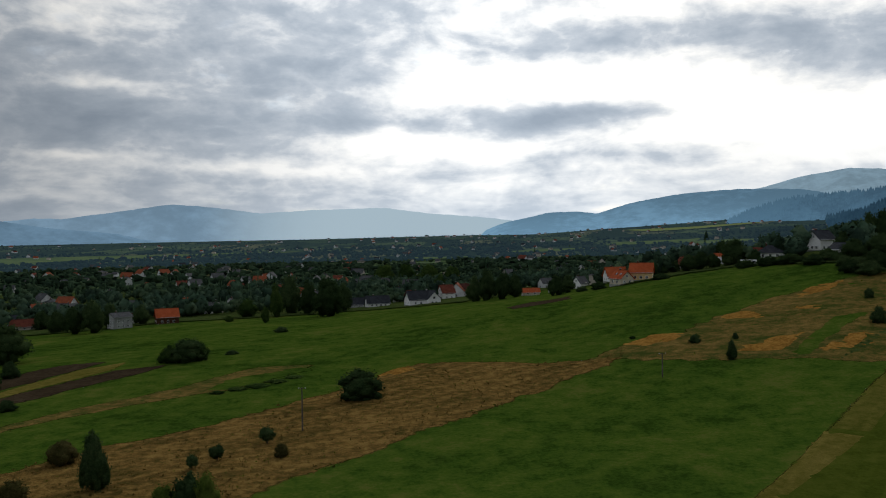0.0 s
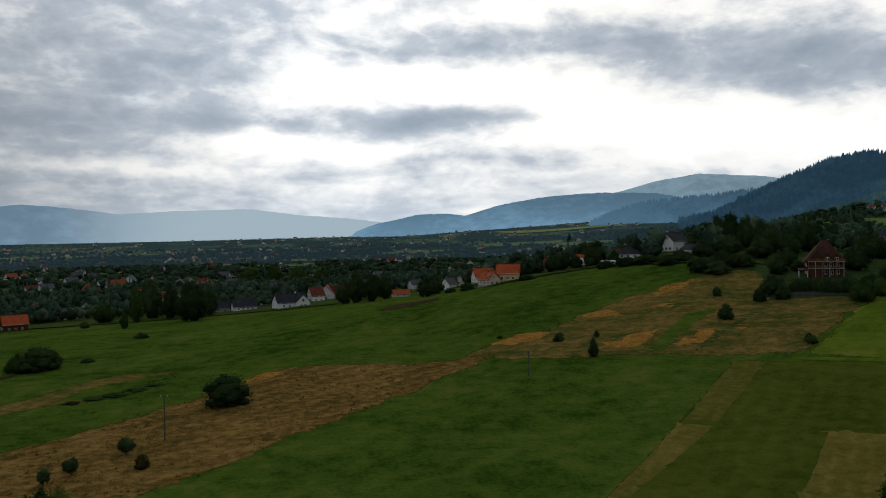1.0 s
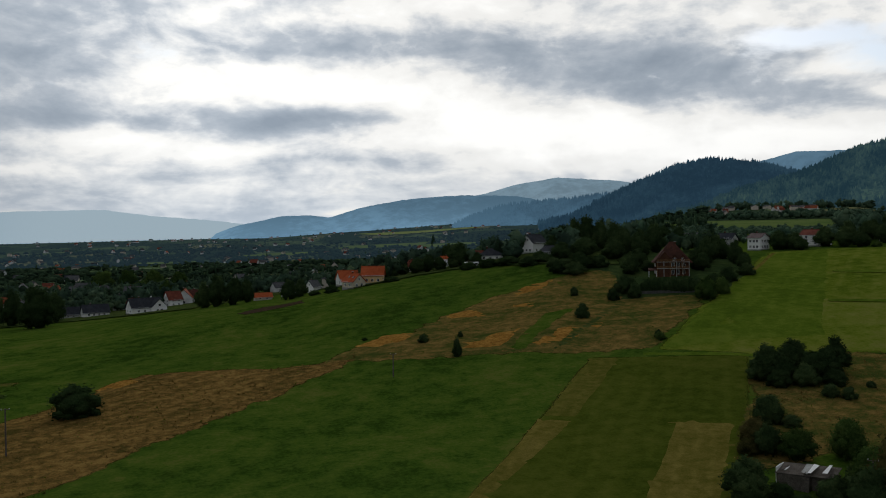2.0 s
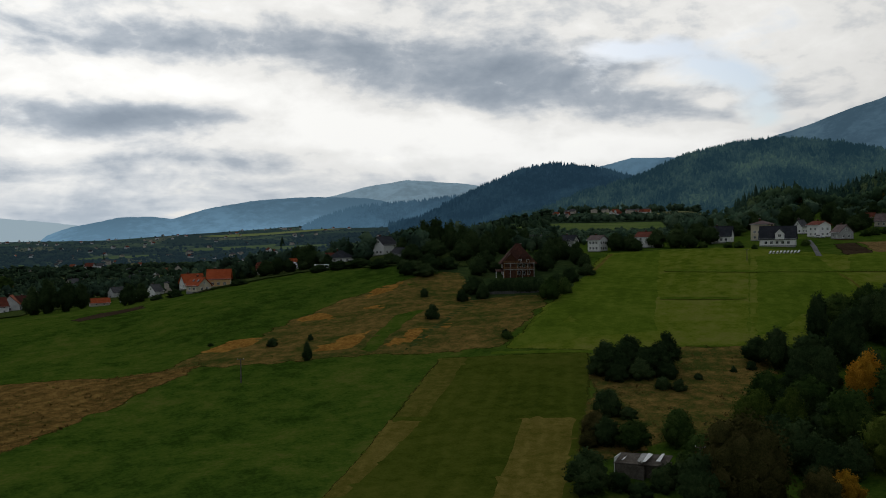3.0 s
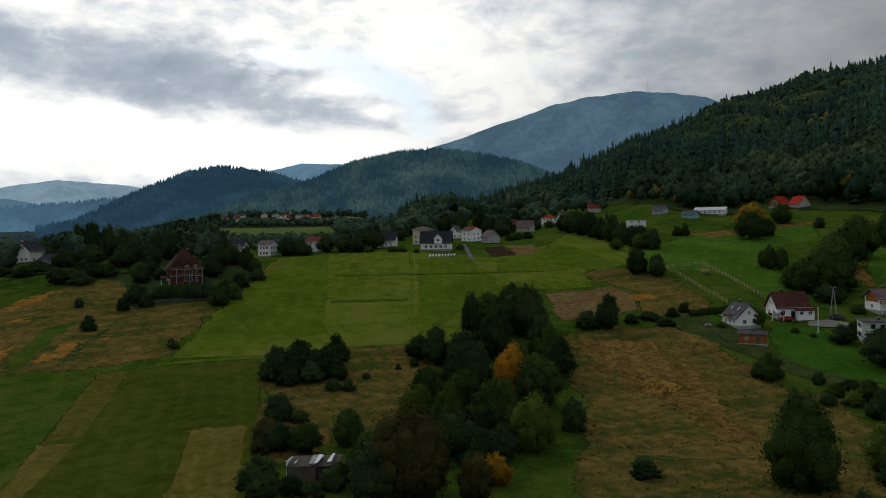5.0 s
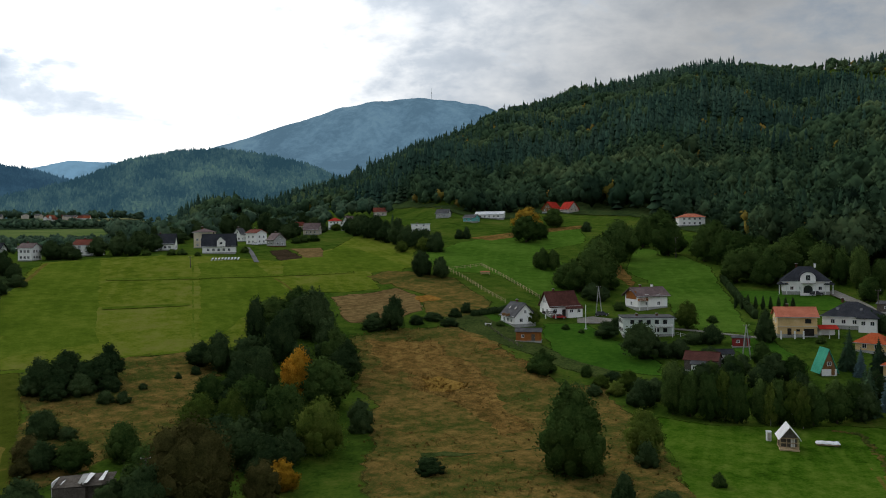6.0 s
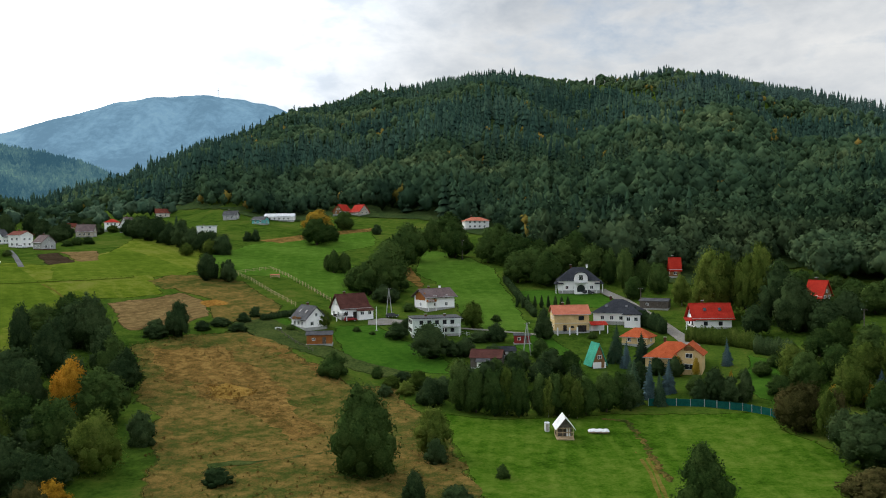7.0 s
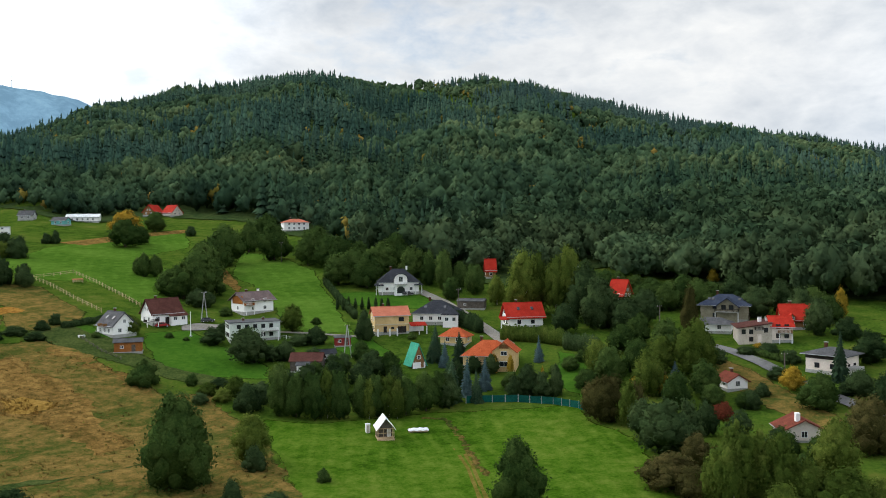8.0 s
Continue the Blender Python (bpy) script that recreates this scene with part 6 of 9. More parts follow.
def slope_houses():
    """Houses on the far side of the green slope."""
    a = house("yellow house with an orange tiled roof and white gable", 66.3, 350.5, -52, 7.6, 7.2, 3.2, 3.4, "cream_plaster", "orange_tile", floors=1, front=2, ends=2)
    skylights(a, 7.6, 7.2, 3.2, 3.4, (-1.0, 2.0))
    house("yellow two-storey house with an orange tiled roof", 75.4, 354.3, -6, 9.6, 8.0, 4.0, 4.0, "yellow_plaster", "orange_tile", floors=1, front=3, ends=2)
    house("white house with an orange roof behind the yellow one", 73.3, 403.4, 20, 10.0, 8.0, 3.4, 4.4, "white_plaster", "orange_tile", floors=1, front=3, ends=2)
    w = house("white house with a dark grey gable roof on the crest", 155.8, 370.3, 52, 11.0, 8.6, 5.6, 4.2, "white_plaster", "slate_tile", floors=1, front=3, ends=3)
    house("low dark-roofed annex beside the white house", 146.3, 328.3, -50, 8.0, 7.0, 2.6, 2.6, "grey_plaster", "slate_tile", floors=1, front=2, ends=1, chimneys=0)
    house("white house with a dark hipped roof", 137.8, 378.9, -5, 12.0, 9.0, 3.0, 3.6, "white_plaster", "slate_tile", "hip", 1, 3, 3, 2, 1)
    house("low red-roofed cottage behind the slope", 143, 416.1, 0, 10.0, 8.0, 3.0, 3.6, "cream_plaster", "dull_red_tile", floors=1, front=3, ends=2)
    house("long white bungalow with a pale roof", 120.6, 412.7, -8, 14.0, 8.0, 3.0, 2.4, "white_plaster", "white_sheet", floors=1, front=4, ends=1)
    house("brown-roofed cottage behind the slope", 109.3, 410.7, 0, 11.0, 8.0, 3.0, 3.6, "beige_plaster", "dull_red_tile", floors=1, front=3, ends=2)
    house("grey gabled house with a dark roof", 104.7, 435.1, -20, 13.0, 9.0, 3.4, 4.8, "grey_plaster", "slate_tile", floors=1, front=3, ends=2)
    house("pale round-cornered house with a teal sheet roof", 134, 584.8, 10, 10.0, 8.0, 5.0, 2.6, "white_plaster", "green_sheet", "hip", 1, 3, 3, 2, 0)
    house("long house with a dull red hipped roof", 147.9, 540.1, 8, 14.0, 9.0, 4.4, 4.0, "beige_plaster", "dull_red_tile", "hip", 1, 3, 3, 2, 1)
    house("small house with an orange roof in the gardens", 132.5, 430.1, -14, 9.0, 7.0, 3.2, 3.4, "cream_plaster", "orange_tile", floors=1, front=2, ends=2)
    house("white gable with a grey roof in the gardens", 63.2, 556.4, 50, 9.0, 8.0, 4.4, 4.4, "white_plaster", "grey_tile", floors=1, front=2, ends=2)
    g = house("white house with a dark grey roof and two gables", -22.4, 478.5, 22, 18.0, 9.5, 3.8, 5.2, "white_plaster", "slate_tile", floors=1, front=4, ends=2, chimneys=2)
    part("gable_wing", gable_body(7.0, 8.6, 4.2, 4.4), M["white_plaster"], g).matrix_basis = pose(5.4, -4.6, 0, 0, 0, 90)
    part("wing_roof", gable_roof(7.0, 8.6, 4.2, 4.4, 0.6), M["slate_tile"], g).matrix_basis = pose(5.4, -4.6, 0, 0, 0, 90)
    for u, z in ((4.2, 1.6), (6.6, 1.6), (5.4, 4.9)):
        add_window(g, u, -8.15, z, 0, 1.2, 1.4, False)
    house("tall white gabled house behind the grey roof", -9.4, 558.3, 30, 10.0, 8.5, 5.0, 5.6, "white_plaster", "dull_red_tile", floors=2, front=2, ends=2)
    house("white gable with a brown roof among trees", 4.9, 573.8, -35, 12.0, 8.5, 4.6, 5.0, "white_plaster", "brown_tile", floors=1, front=3, ends=2)
    house("low white house with a dark roof at the field edge", -51.6, 524.8, 12, 15.0, 9.0, 3.0, 4.8, "white_plaster", "slate_tile", floors=1, front=4, ends=2)
    house("grey house with a slate roof at the field edge", -66.7, 533.6, -4, 12.0, 8.0, 3.0, 4.4, "grey_plaster", "slate_tile", floors=1, front=3, ends=2)
    house("cottage with a small bright orange roof", 42.7, 518.2, 10, 11.0, 6.0, 2.4, 2.6, "beige_plaster", "orange_tile", floors=1, front=2, ends=1)
    house("white gabled house in the orchard", 75.2, 534.7, 50, 8.0, 7.5, 4.6, 4.4, "white_plaster", "grey_tile", floors=1, front=2, ends=2)
    house("orange-roofed brick house at the town edge", -156.1, 447.2, 8, 12.0, 9.5, 4.2, 4.6, "brick_wall", "orange_tile", floors=1, front=3, ends=2)
    house("grey cube house at the town edge", -172.3, 425, 24, 10.0, 9.0, 7.0, 2.0, "grey_plaster", "grey_tile", floors=2, front=3, ends=3)
    house("white cottage beside the grey house", -179.3, 462.3, -20, 8.0, 7.0, 3.2, 2.6, "white_plaster", "grey_tile", floors=1, front=2, ends=1)
    house("low cottage with a red roof at the town edge", -233.3, 448, 5, 14.0, 8.0, 2.8, 4.0, "beige_plaster", "dull_red_tile", floors=1, front=3, ends=1)
    house("dark-roofed cottage at the town edge", -263.1, 485, 5, 13.0, 9.0, 3.2, 4.2, "grey_plaster", "slate_tile", floors=1, front=3, ends=2)
    house("pale two-storey house with a flat roof", -275, 595.4, 0, 15.0, 10.0, 6.0, 1.8, "cream_plaster", "grey_tile", "hip", 2, 4, 4, 3, 1)


foot_houses()
brick_house()
slope_houses()

# -- the valley town: six kinds of house, repeated --
TOWN = []
for lab, wall, roof, L, Wd, h, rise, style in (
    ("white town house with an orange tiled roof", "shaded_town_plaster", "town_orange_tile", 12, 9.5, 4.4, 4.6, "gable"),
    ("white town house with a grey roof", "shaded_town_plaster", "grey_tile", 12, 9, 5.0, 4.4, "gable"),
    ("cream town house with a grey roof", "beige_plaster", "grey_tile", 11, 9, 4.0, 4.4, "gable"),
    ("white town house with a dark slate roof", "shaded_town_plaster", "slate_tile", 14, 9.5, 3.6, 5.0, "gable"),
    ("pale two-storey town house with a low hip roof", "beige_plaster", "grey_tile", 12, 11, 6.4, 2.4, "hip"),
    ("white town house with a dull red roof", "shaded_town_plaster", "dull_red_tile", 12, 9, 4.2, 4.6, "gable"),
):
    TOWN.append((lab, wall, roof, L, Wd, h, rise, style))
PLACED = {}


def town_house(kind, x, y, turn, size=1.0):
    lab, wall, roof, L, Wd, h, rise, style = TOWN[kind]
    m = pose(x, y, ground(x, y), 0, 0, turn) @ Matrix.Diagonal((size, size, size, 1))
    r = math.hypot(x, y)
    HOUSES.append((math.degrees(math.atan2(-x, y)), r, math.degrees(2.6 / r), 9.0, 4.0))
    if kind not in PLACED:
        PLACED[kind] = house(lab, x, y, turn, L, Wd, h, rise, wall, roof, style, 1, 2, 2, 1, 1, simple=True, attic=False, win=(1.5, 1.6), group="houses of the valley town")
        PLACED[kind].matrix_basis = m
    else:
        copy_thing(PLACED[kind], m)


TOWN_SPOTS = [
    (0, [-634.2, 1293.7, -558.3, 1223.4, -468.7, 1185.3, -451.3, 1283.9, -424.8, 1256.7, -238.1, 889.8, -232.6, 980.7, -123.4, 881, -208.1, 1039.4, -495, 1307.8]),
    (1, [-425, 1074.4, -347.9, 1239.4, -311.9, 1084.6, -242.5, 1083.9, -94.9, 693.6, -99, 900.9, -74.2, 824.8, -160.1, 941.1, 45.5, 758.8, 81, 811.5, -294.2, 934.9, -153.9, 564.4]),
    (2, [-489.5, 1096.7, -326.1, 1235.7, -606.2, 1547, -163, 1018.6, -137.6, 1148.6, 56.4, 993.8, 221.5, 1332.6, 297.6, 1422.7, -503.4, 1201.1]),
]
TOWN_SPOTS_FAR = [
    (3, [-207.9, 681.9, -207.5, 720.5, -191.9, 725.9, -278.1, 838.6, -299.1, 1447.3, 53.3, 1438.8, 154.8, 1256.8, 411, 1820.6, -129, 757.6]),
    (4, [-567.5, 1332.7, -388.8, 1402.3, 84.8, 1936.4, 169.5, 1879.2, 543.4, 1842.5, -184, 1583.1, 463.7, 2023.8, 400.7, 2230.1]),
    (5, [-654.7, 1290.9, -524.1, 1410.1, -218.4, 826.3, -164.1, 779.4, 571.9, 2053.5, 121.1, 1645.1, 717.2, 1953.1, 909, 2200.3, 592.3, 2177.8]),
]
for kind, spots in (*TOWN_SPOTS, *TOWN_SPOTS_FAR):
    for i in range(0, len(spots), 2) if not isinstance(spots[0], tuple) else []:
        town_house(kind, spots[i], spots[i + 1], (kind * 37 + i * 23) % 180 - 90, min(max(math.hypot(spots[i], spots[i + 1]) / 950, 0.78), 1.12))
FAR = []


def far_house(kind, x, y, turn, size):
    """A house far out on the plain, of which walls and roof show."""
    FAR.append((kind, x, y, turn, size))


def far_houses():
    """The houses of the far plain: walls and overhanging gable roofs, each of its own size and turn."""
    roofs = ["town_orange_tile", "grey_tile", "grey_tile", "slate_tile", "grey_tile", "dull_red_tile"]
    mats = ["shaded_town_plaster", "beige_plaster", "town_orange_tile", "grey_tile", "slate_tile", "dull_red_tile"]
    bm = bmesh.new()
    for kind, x, y, turn, size in FAR:
        _, wall, _, L, Wd, h, rise, _ = TOWN[kind]
        m = pose(x, y, ground(x, y), 0, 0, turn) @ Matrix.Diagonal((size, size, size, 1))
        for one, mat in ((gable_body(L, Wd, h, rise), wall), (gable_roof(L, Wd, h, rise), roofs[kind])):
            made = {v: bm.verts.new(m @ v.co) for v in one.verts}
            for f in one.faces:
                bm.faces.new([made[v] for v in f.verts]).material_index = mats.index(mat)
            one.free()
    tagged(new("far_houses", to_mesh("far_houses", bm, [M[q] for q in mats])), "scattered pale houses with red and grey roofs far out on the plain", "houses", kind="stuff")


town_rnd = random.Random(5)
for i in range(640):
    az, r = town_rnd.uniform(-36, 29), 560 + 3300 * town_rnd.random() ** 1.5
    if (az < -12 and r < 760) or (az < -28.5 and r > 600) or noise.noise(Vector((az * 0.3, r * 0.004, 2.0))) < -0.22:
        continue
    if i > 330 and r < 1000:
        continue
    x, y = -math.sin(radians(az)) * r, math.cos(radians(az)) * r
    (town_house if r < 1000 else far_house)(town_rnd.randrange(6), x, y, town_rnd.uniform(-90, 90), town_rnd.uniform(0.72, 1.0))
for i in range(26):
    az, r = town_rnd.choice((town_rnd.uniform(-35.6, -34.1), town_rnd.uniform(-41, -36.9))), town_rnd.uniform(1310, 1430)
    far_house(town_rnd.choice((0, 2, 4, 5)), -math.sin(radians(az)) * r, math.cos(radians(az)) * r, town_rnd.uniform(-90, 90), town_rnd.uniform(0.6, 0.8))
far_houses()

# ---- trees and bushes ----
def rng(seed):
    return np.random.RandomState(seed)


def ball(sub=1):
    bm = bmesh.new()
    bmesh.ops.create_icosphere(bm, subdivisions=sub, radius=1.0)
    v = np.array([x.co[:] for x in bm.verts])
    f = np.array([[q.index for q in x.verts] for x in bm.faces])
    bm.free()
    return v, f


BALL1, BALL2 = ball(1), ball(2)


def unit(d):
    return d / (np.linalg.norm(d, axis=1)[:, None] + 1e-9)


def cards(R, centres, normals, size, flat=0.7):
    """Leaf sprays: small pointed blades near the given points, shaded like the bough that they cover."""
    n = len(centres)
    d = unit(normals + R.normal(0, flat, (n, 3)))
    d *= np.where((d * normals).sum(1) < 0, -1, 1)[:, None]
    u = unit(np.cross(d, R.normal(0, 1, (n, 3))))
    v = np.cross(d, u)
    s = size * R.uniform(0.55, 1.45, (n, 1))
    p = np.stack([centres - u * s - v * s * 0.6, centres + u * s * 0.9 - v * s * 0.5, centres + u * s * R.uniform(-0.6, 0.6, (n, 1)) + v * s], 1).reshape(-1, 3)
    soft = unit(normals + d * 0.6)
    return p, np.arange(n * 3).reshape(-1, 3), np.repeat(soft, 3, 0)


def join(pieces):
    vs, fs, ns, k = [], [], [], 0
    for v, f, n in pieces:
        vs.append(v)
        fs.append(f + k)
        ns.append(n)
        k += len(v)
    return np.concatenate(vs), np.concatenate(fs), np.concatenate(ns)


def even_dirs(R, m):
    """Directions spread evenly over a ball, a little shaken."""
    i = np.arange(m) + 0.5
    z = 1 - 2 * i / m
    a = i * 2.39996 + R.uniform(0, 6)
    q = np.sqrt(1 - z * z)
    return unit(np.stack([q * np.cos(a), q * np.sin(a), z], 1) + R.normal(0, 0.22, (m, 3)))


def broad_crown(seed, low=0.0, lobes=15, n=1100, size=0.34, taper=0.40, ragged=0.5, airy=0.72, heart=0.66, hang=0.0):
    """A crown, 10 high and 8 wide: many uneven boughs round a shaded heart, each covered with leaf sprays."""
    R = rng(seed)
    bottom = 10 * low - 0.4
    mid, half = (10 + bottom) / 2, (10 - bottom) / 2
    m = int(lobes * 2.1)
    d = even_dirs(R, m)
    t = (1 - taper * (d[:, 2] + 1) / 2) * np.where(d[:, 2] < -0.1, 1.12, 1.0)
    k = R.uniform(0.84 - 0.36 * ragged, 0.86, m)
    hearts = np.stack([d[:, 0] * 4 * t * k, d[:, 1] * 4 * t * k, mid + d[:, 2] * half * k * 0.95], 1)
    reach = 4 * R.uniform(0.24, 0.30 + 0.24 * ragged, m) * (0.5 + 0.5 * t)
    v, f = BALL2
    tv = (1 - taper * (v[:, 2:] + 1) / 2)
    pieces = [(v * np.concatenate([4 * tv, 4 * tv, 0 * tv + half], 1) * (airy + 0.04) * (1 + R.normal(0, 0.05, (len(v), 1))) + [0, 0, mid], f, v)]
    v, f = BALL1
    tall = max(1.0, half / 4.0)
    per = int(n * 0.75 / m)
    for c, q, out in zip(hearts, reach, d):
        pieces.append((v * q * heart * (1 + R.normal(0, 0.12, (len(v), 1))) * [1, 1, tall] + c, f, unit(v * 0.5 + out * 0.6 + [0, 0, 0.1])))
        u = unit(R.normal(0, 1, (per, 3)) + out * 0.6)
        at = c + u * q * [1, 1, tall] * R.uniform(0.62, 1.16, (per, 1))
        at[:, 2] -= hang * q * R.uniform(0, 1, per) ** 2
        pieces.append(cards(R, at, unit(u * 0.5 + out * 0.6 + R.normal(0, 0.18, (per, 3)) + [0, 0, 0.08]), size * 0.8))
    v, f, nn = join(pieces)
    v[:, 2] = np.maximum(v[:, 2], min(bottom, 0.0) - 0.2)
    return v, f, nn


def spruce_crown(seed, tiers=17, low=0.06, droop=0.35, width=3.4, n=13):
    """A pointed crown, 10 high, of drooping branches in tiers."""
    R = rng(seed)
    vs, fs, k = [], [], 0
    for i in range(tiers):
        q = i / (tiers - 1)
        z = 10 * (low + (1 - low) * q**0.92)
        reach = width * (1 - q) ** 0.85 * R.uniform(0.86, 1.1) + 0.12
        m = max(5, int(n * (1 - q * 0.6)))
        for j in range(m):
            a = 2 * math.pi * (j + R.uniform(-0.3, 0.3)) / m + i
            L = reach * R.uniform(0.75, 1.12)
            w = 0.34 * L + 0.16
            o = np.array([math.cos(a), math.sin(a), 0])
            s = np.array([-math.sin(a), math.cos(a), 0])
            root = np.array([0, 0, z + 0.35])
            tip = o * L + [0, 0, z - droop * L]
            mid = o * L * 0.6 + [0, 0, z - droop * L * 0.25]
            vs += [root, mid + s * w * 0.5, tip, mid - s * w * 0.5, mid - [0, 0, 0.28 * L]]
            fs += [(k, k + 2, k + 1), (k, k + 3, k + 2), (k + 1, k + 2, k + 4), (k + 3, k + 4, k + 2)]
            k += 5
    core = [(0.55 * width * (1 - h) * math.cos(b), 0.55 * width * (1 - h) * math.sin(b), 10 * (low + (0.97 - low) * h)) for h in (0.0, 0.5, 0.98) for b in np.linspace(0, 2 * math.pi, 8, endpoint=False)]
    cf = []
    for r0 in (0, 8):
        for j in range(8):
            a, b = r0 + j, r0 + (j + 1) % 8
            cf += [(a, b, b + 8), (a, b + 8, a + 8)]
    vs, core = np.array(vs), np.array(core)
    lift = lambda p: unit(np.stack([p[:, 0], p[:, 1], 0.35 * np.hypot(p[:, 0], p[:, 1]) + 0.25], 1))
    return join([(vs, np.array(fs), unit(lift(vs) + R.normal(0, 0.25, vs.shape))), (core, np.array(cf), lift(core))])


def trunk_mesh(seed, top, thick, material, limbs=5):
    R = rng(seed)
    bm = bmesh.new()
    a = Vector((0, 0, -0.6))
    lean = Vector((R.uniform(-0.25, 0.25), R.uniform(-0.25, 0.25), 0))
    b = Vector((0, 0, top * 0.5)) + lean
    c = Vector((0, 0, top)) + lean * 1.6
    rod(bm, a, b, thick, thick * 0.7, 8)
    rod(bm, b, c, thick * 0.7, thick * 0.2, 7)
    for i in range(limbs):
        t = R.uniform(0.25, 0.8)
        p = a.lerp(c, t)
        q = p + Vector((math.cos(i * 2.4), math.sin(i * 2.4), 0.75)) * top * R.uniform(0.2, 0.34)
        rod(bm, p, q, thick * 0.4 * (1 - t * 0.5), thick * 0.1, 5)
    return to_mesh("trunk", bm, M[material], True)


KINDS = {
    "broad": (lambda s: broad_crown(s, 0.03, 22, 2400, 0.285), "leaf", "bark", 5.0, 0.28),
    "light": (lambda s: broad_crown(s, 0.03, 24, 4200, 0.20, 0.4, 0.65, 0.66, 0.56, 0.5), "leaf_light", "bark", 5.0, 0.26),
    "dark": (lambda s: broad_crown(s, 0.02, 22, 2200, 0.285), "leaf_dark", "bark", 5.0, 0.28),
    "tall": (lambda s: broad_crown(s, 0.04, 24, 2250, 0.265, 0.35), "leaf", "bark", 6.0, 0.24),
    "birch": (lambda s: broad_crown(s, 0.06, 34, 5200, 0.185, 0.45, 0.8, 0.5, 0.5, 1.6), "leaf_light", "birch_bark", 7.0, 0.16),
    "tall_dark": (lambda s: broad_crown(s, 0.02, 22, 2100, 0.265, 0.42, 0.55), "leaf_dark", "bark", 6.0, 0.24),
    "big_russet": (lambda s: broad_crown(s, -0.02, 26, 5200, 0.17, 0.15, 0.5), "leaf_russet", "bark", 5.0, 0.3),
    "big": (lambda s: broad_crown(s, 0.0, 24, 4600, 0.18, 0.58, 0.5), "leaf", "bark", 5.0, 0.3),
    "bush": (lambda s: broad_crown(s, -0.15, 16, 1550, 0.27), "leaf_dark", "bark", 3.0, 0.16),
    "green_bush": (lambda s: broad_crown(s, -0.15, 16, 1550, 0.27), "leaf", "bark", 3.0, 0.16),
    "light_bush": (lambda s: broad_crown(s, -0.15, 16, 1550, 0.27), "leaf_light", "bark", 3.0, 0.16),
    "russet": (lambda s: broad_crown(s, 0.0, 21, 2900, 0.26), "leaf_russet", "bark", 4.0, 0.2),
    "red": (lambda s: broad_crown(s, -0.05, 19, 1944, 0.34), "leaf_red", "bark", 4.0, 0.18),
    "orange": (lambda s: broad_crown(s, 0.04, 20, 2592, 0.28, 0.0, 0.3), "leaf_orange", "bark", 4.5, 0.24),
    "yellow": (lambda s: broad_crown(s, 0.06, 19, 2376, 0.28), "leaf_yellow", "bark", 4.5, 0.2),
    "vase": (lambda s: broad_crown(s, 0.22, 16, 1728, 0.34, -0.3, 0.45), "leaf_dark", "bark", 5.0, 0.26),
    "spruce": (lambda s: spruce_crown(s), "needle", "bark", 8.5, 0.2),
    "blue_spruce": (lambda s: spruce_crown(s, 16, 0.03, 0.25, 3.2), "needle_blue", "bark", 8.5, 0.2),
    "thuja": (lambda s: broad_crown(s, -0.03, 24, 2160, 0.27, 0.62, 0.3), "leaf_dark", "bark", 6.0, 0.16),
    "pale_thuja": (lambda s: broad_crown(s, -0.03, 22, 1944, 0.27, 0.62, 0.25), "leaf_yellow", "bark", 6.0, 0.16),
    "poplar": (lambda s: broad_crown(s, 0.03, 26, 2592, 0.24, 0.55, 0.4), "leaf_russet", "bark", 7.0, 0.2),
}
GROWN = {}
tree_rnd = random.Random(11)


def tree(kind, x, y, h, w, label, name="tree", group=""):
    """One tree or bush of a kind, h high and w wide; four shapes of each kind are turned about and reused."""
    make, leaf, bark, top, thick = KINDS[kind]
    shape = tree_rnd.randrange(4)
    wide, high = tree_rnd.uniform(1.0, 1.18), tree_rnd.uniform(0.92, 1.1)
    m = pose(x, y, ground(x, y) - 0.15, tree_rnd.uniform(-2, 2), tree_rnd.uniform(-2, 2), tree_rnd.uniform(0, 360)) @ Matrix.Diagonal((w / 8.0 * wide, w / 8.0 * wide, h / 10.0 * high, 1))
    key = (kind, shape, name)
    if key not in GROWN:
        t = new(name)
        v, f, nn = make(sum(map(ord, kind)) * 7 + shape)
        k = 8.0 / max(np.ptp(v[:, 0]), np.ptp(v[:, 1]))
        v = v * [k, k, 10.0 / v[:, 2].max()]
        part("trunk", trunk_mesh(shape + 3, top, thick, bark), None, t)
        part("crown", raw_mesh("crown", v, f, M[leaf], normals=nn), None, t)
        GROWN[key] = t
        t.matrix_basis = m
    else:
        t = copy_thing(GROWN[key], m)
        t.matrix_basis = m
    return tagged(t, label, "bush" if name == "bush" else "tree", group)


def trees(kind, rows, label, name="tree", group=""):
    for x, y, h, w in rows:
        tree(kind, x, y, h, w, label, name, group)


# -- gardens along the lane --
trees("broad", [(181.5, -54.6, 4.6, 5.6), (177.8, -60.4, 3.8, 5.0), (186.6, -55.2, 5.2, 5.4), (146.5, -56.4, 4.6, 5.4), (143.4, -61.2, 3.8, 5.0)], "leafy garden tree half hiding the lane's houses")
trees("dark", [(217.8, -4.6, 5.0, 4.4), (216.6, -8.8, 5.6, 4.8)], "dark garden tree before the orange-roofed house")

# -- the near meadow --
trees("bush", [(-85.6, 262.1, 7.8, 14.1), (-24, 198.5, 7.6, 12.2)], "dense dark rounded bush on the meadow", "bush")
trees("green_bush", [(-90.7, 261.5, 5.6, 7.4), (-82.3, 265.8, 6, 6.4)], "dark shrub beside the big bush", "bush")
trees("thuja", [(-58.5, 133.2, 9.4, 4.8)], "dark slender conifer standing in dry grass")
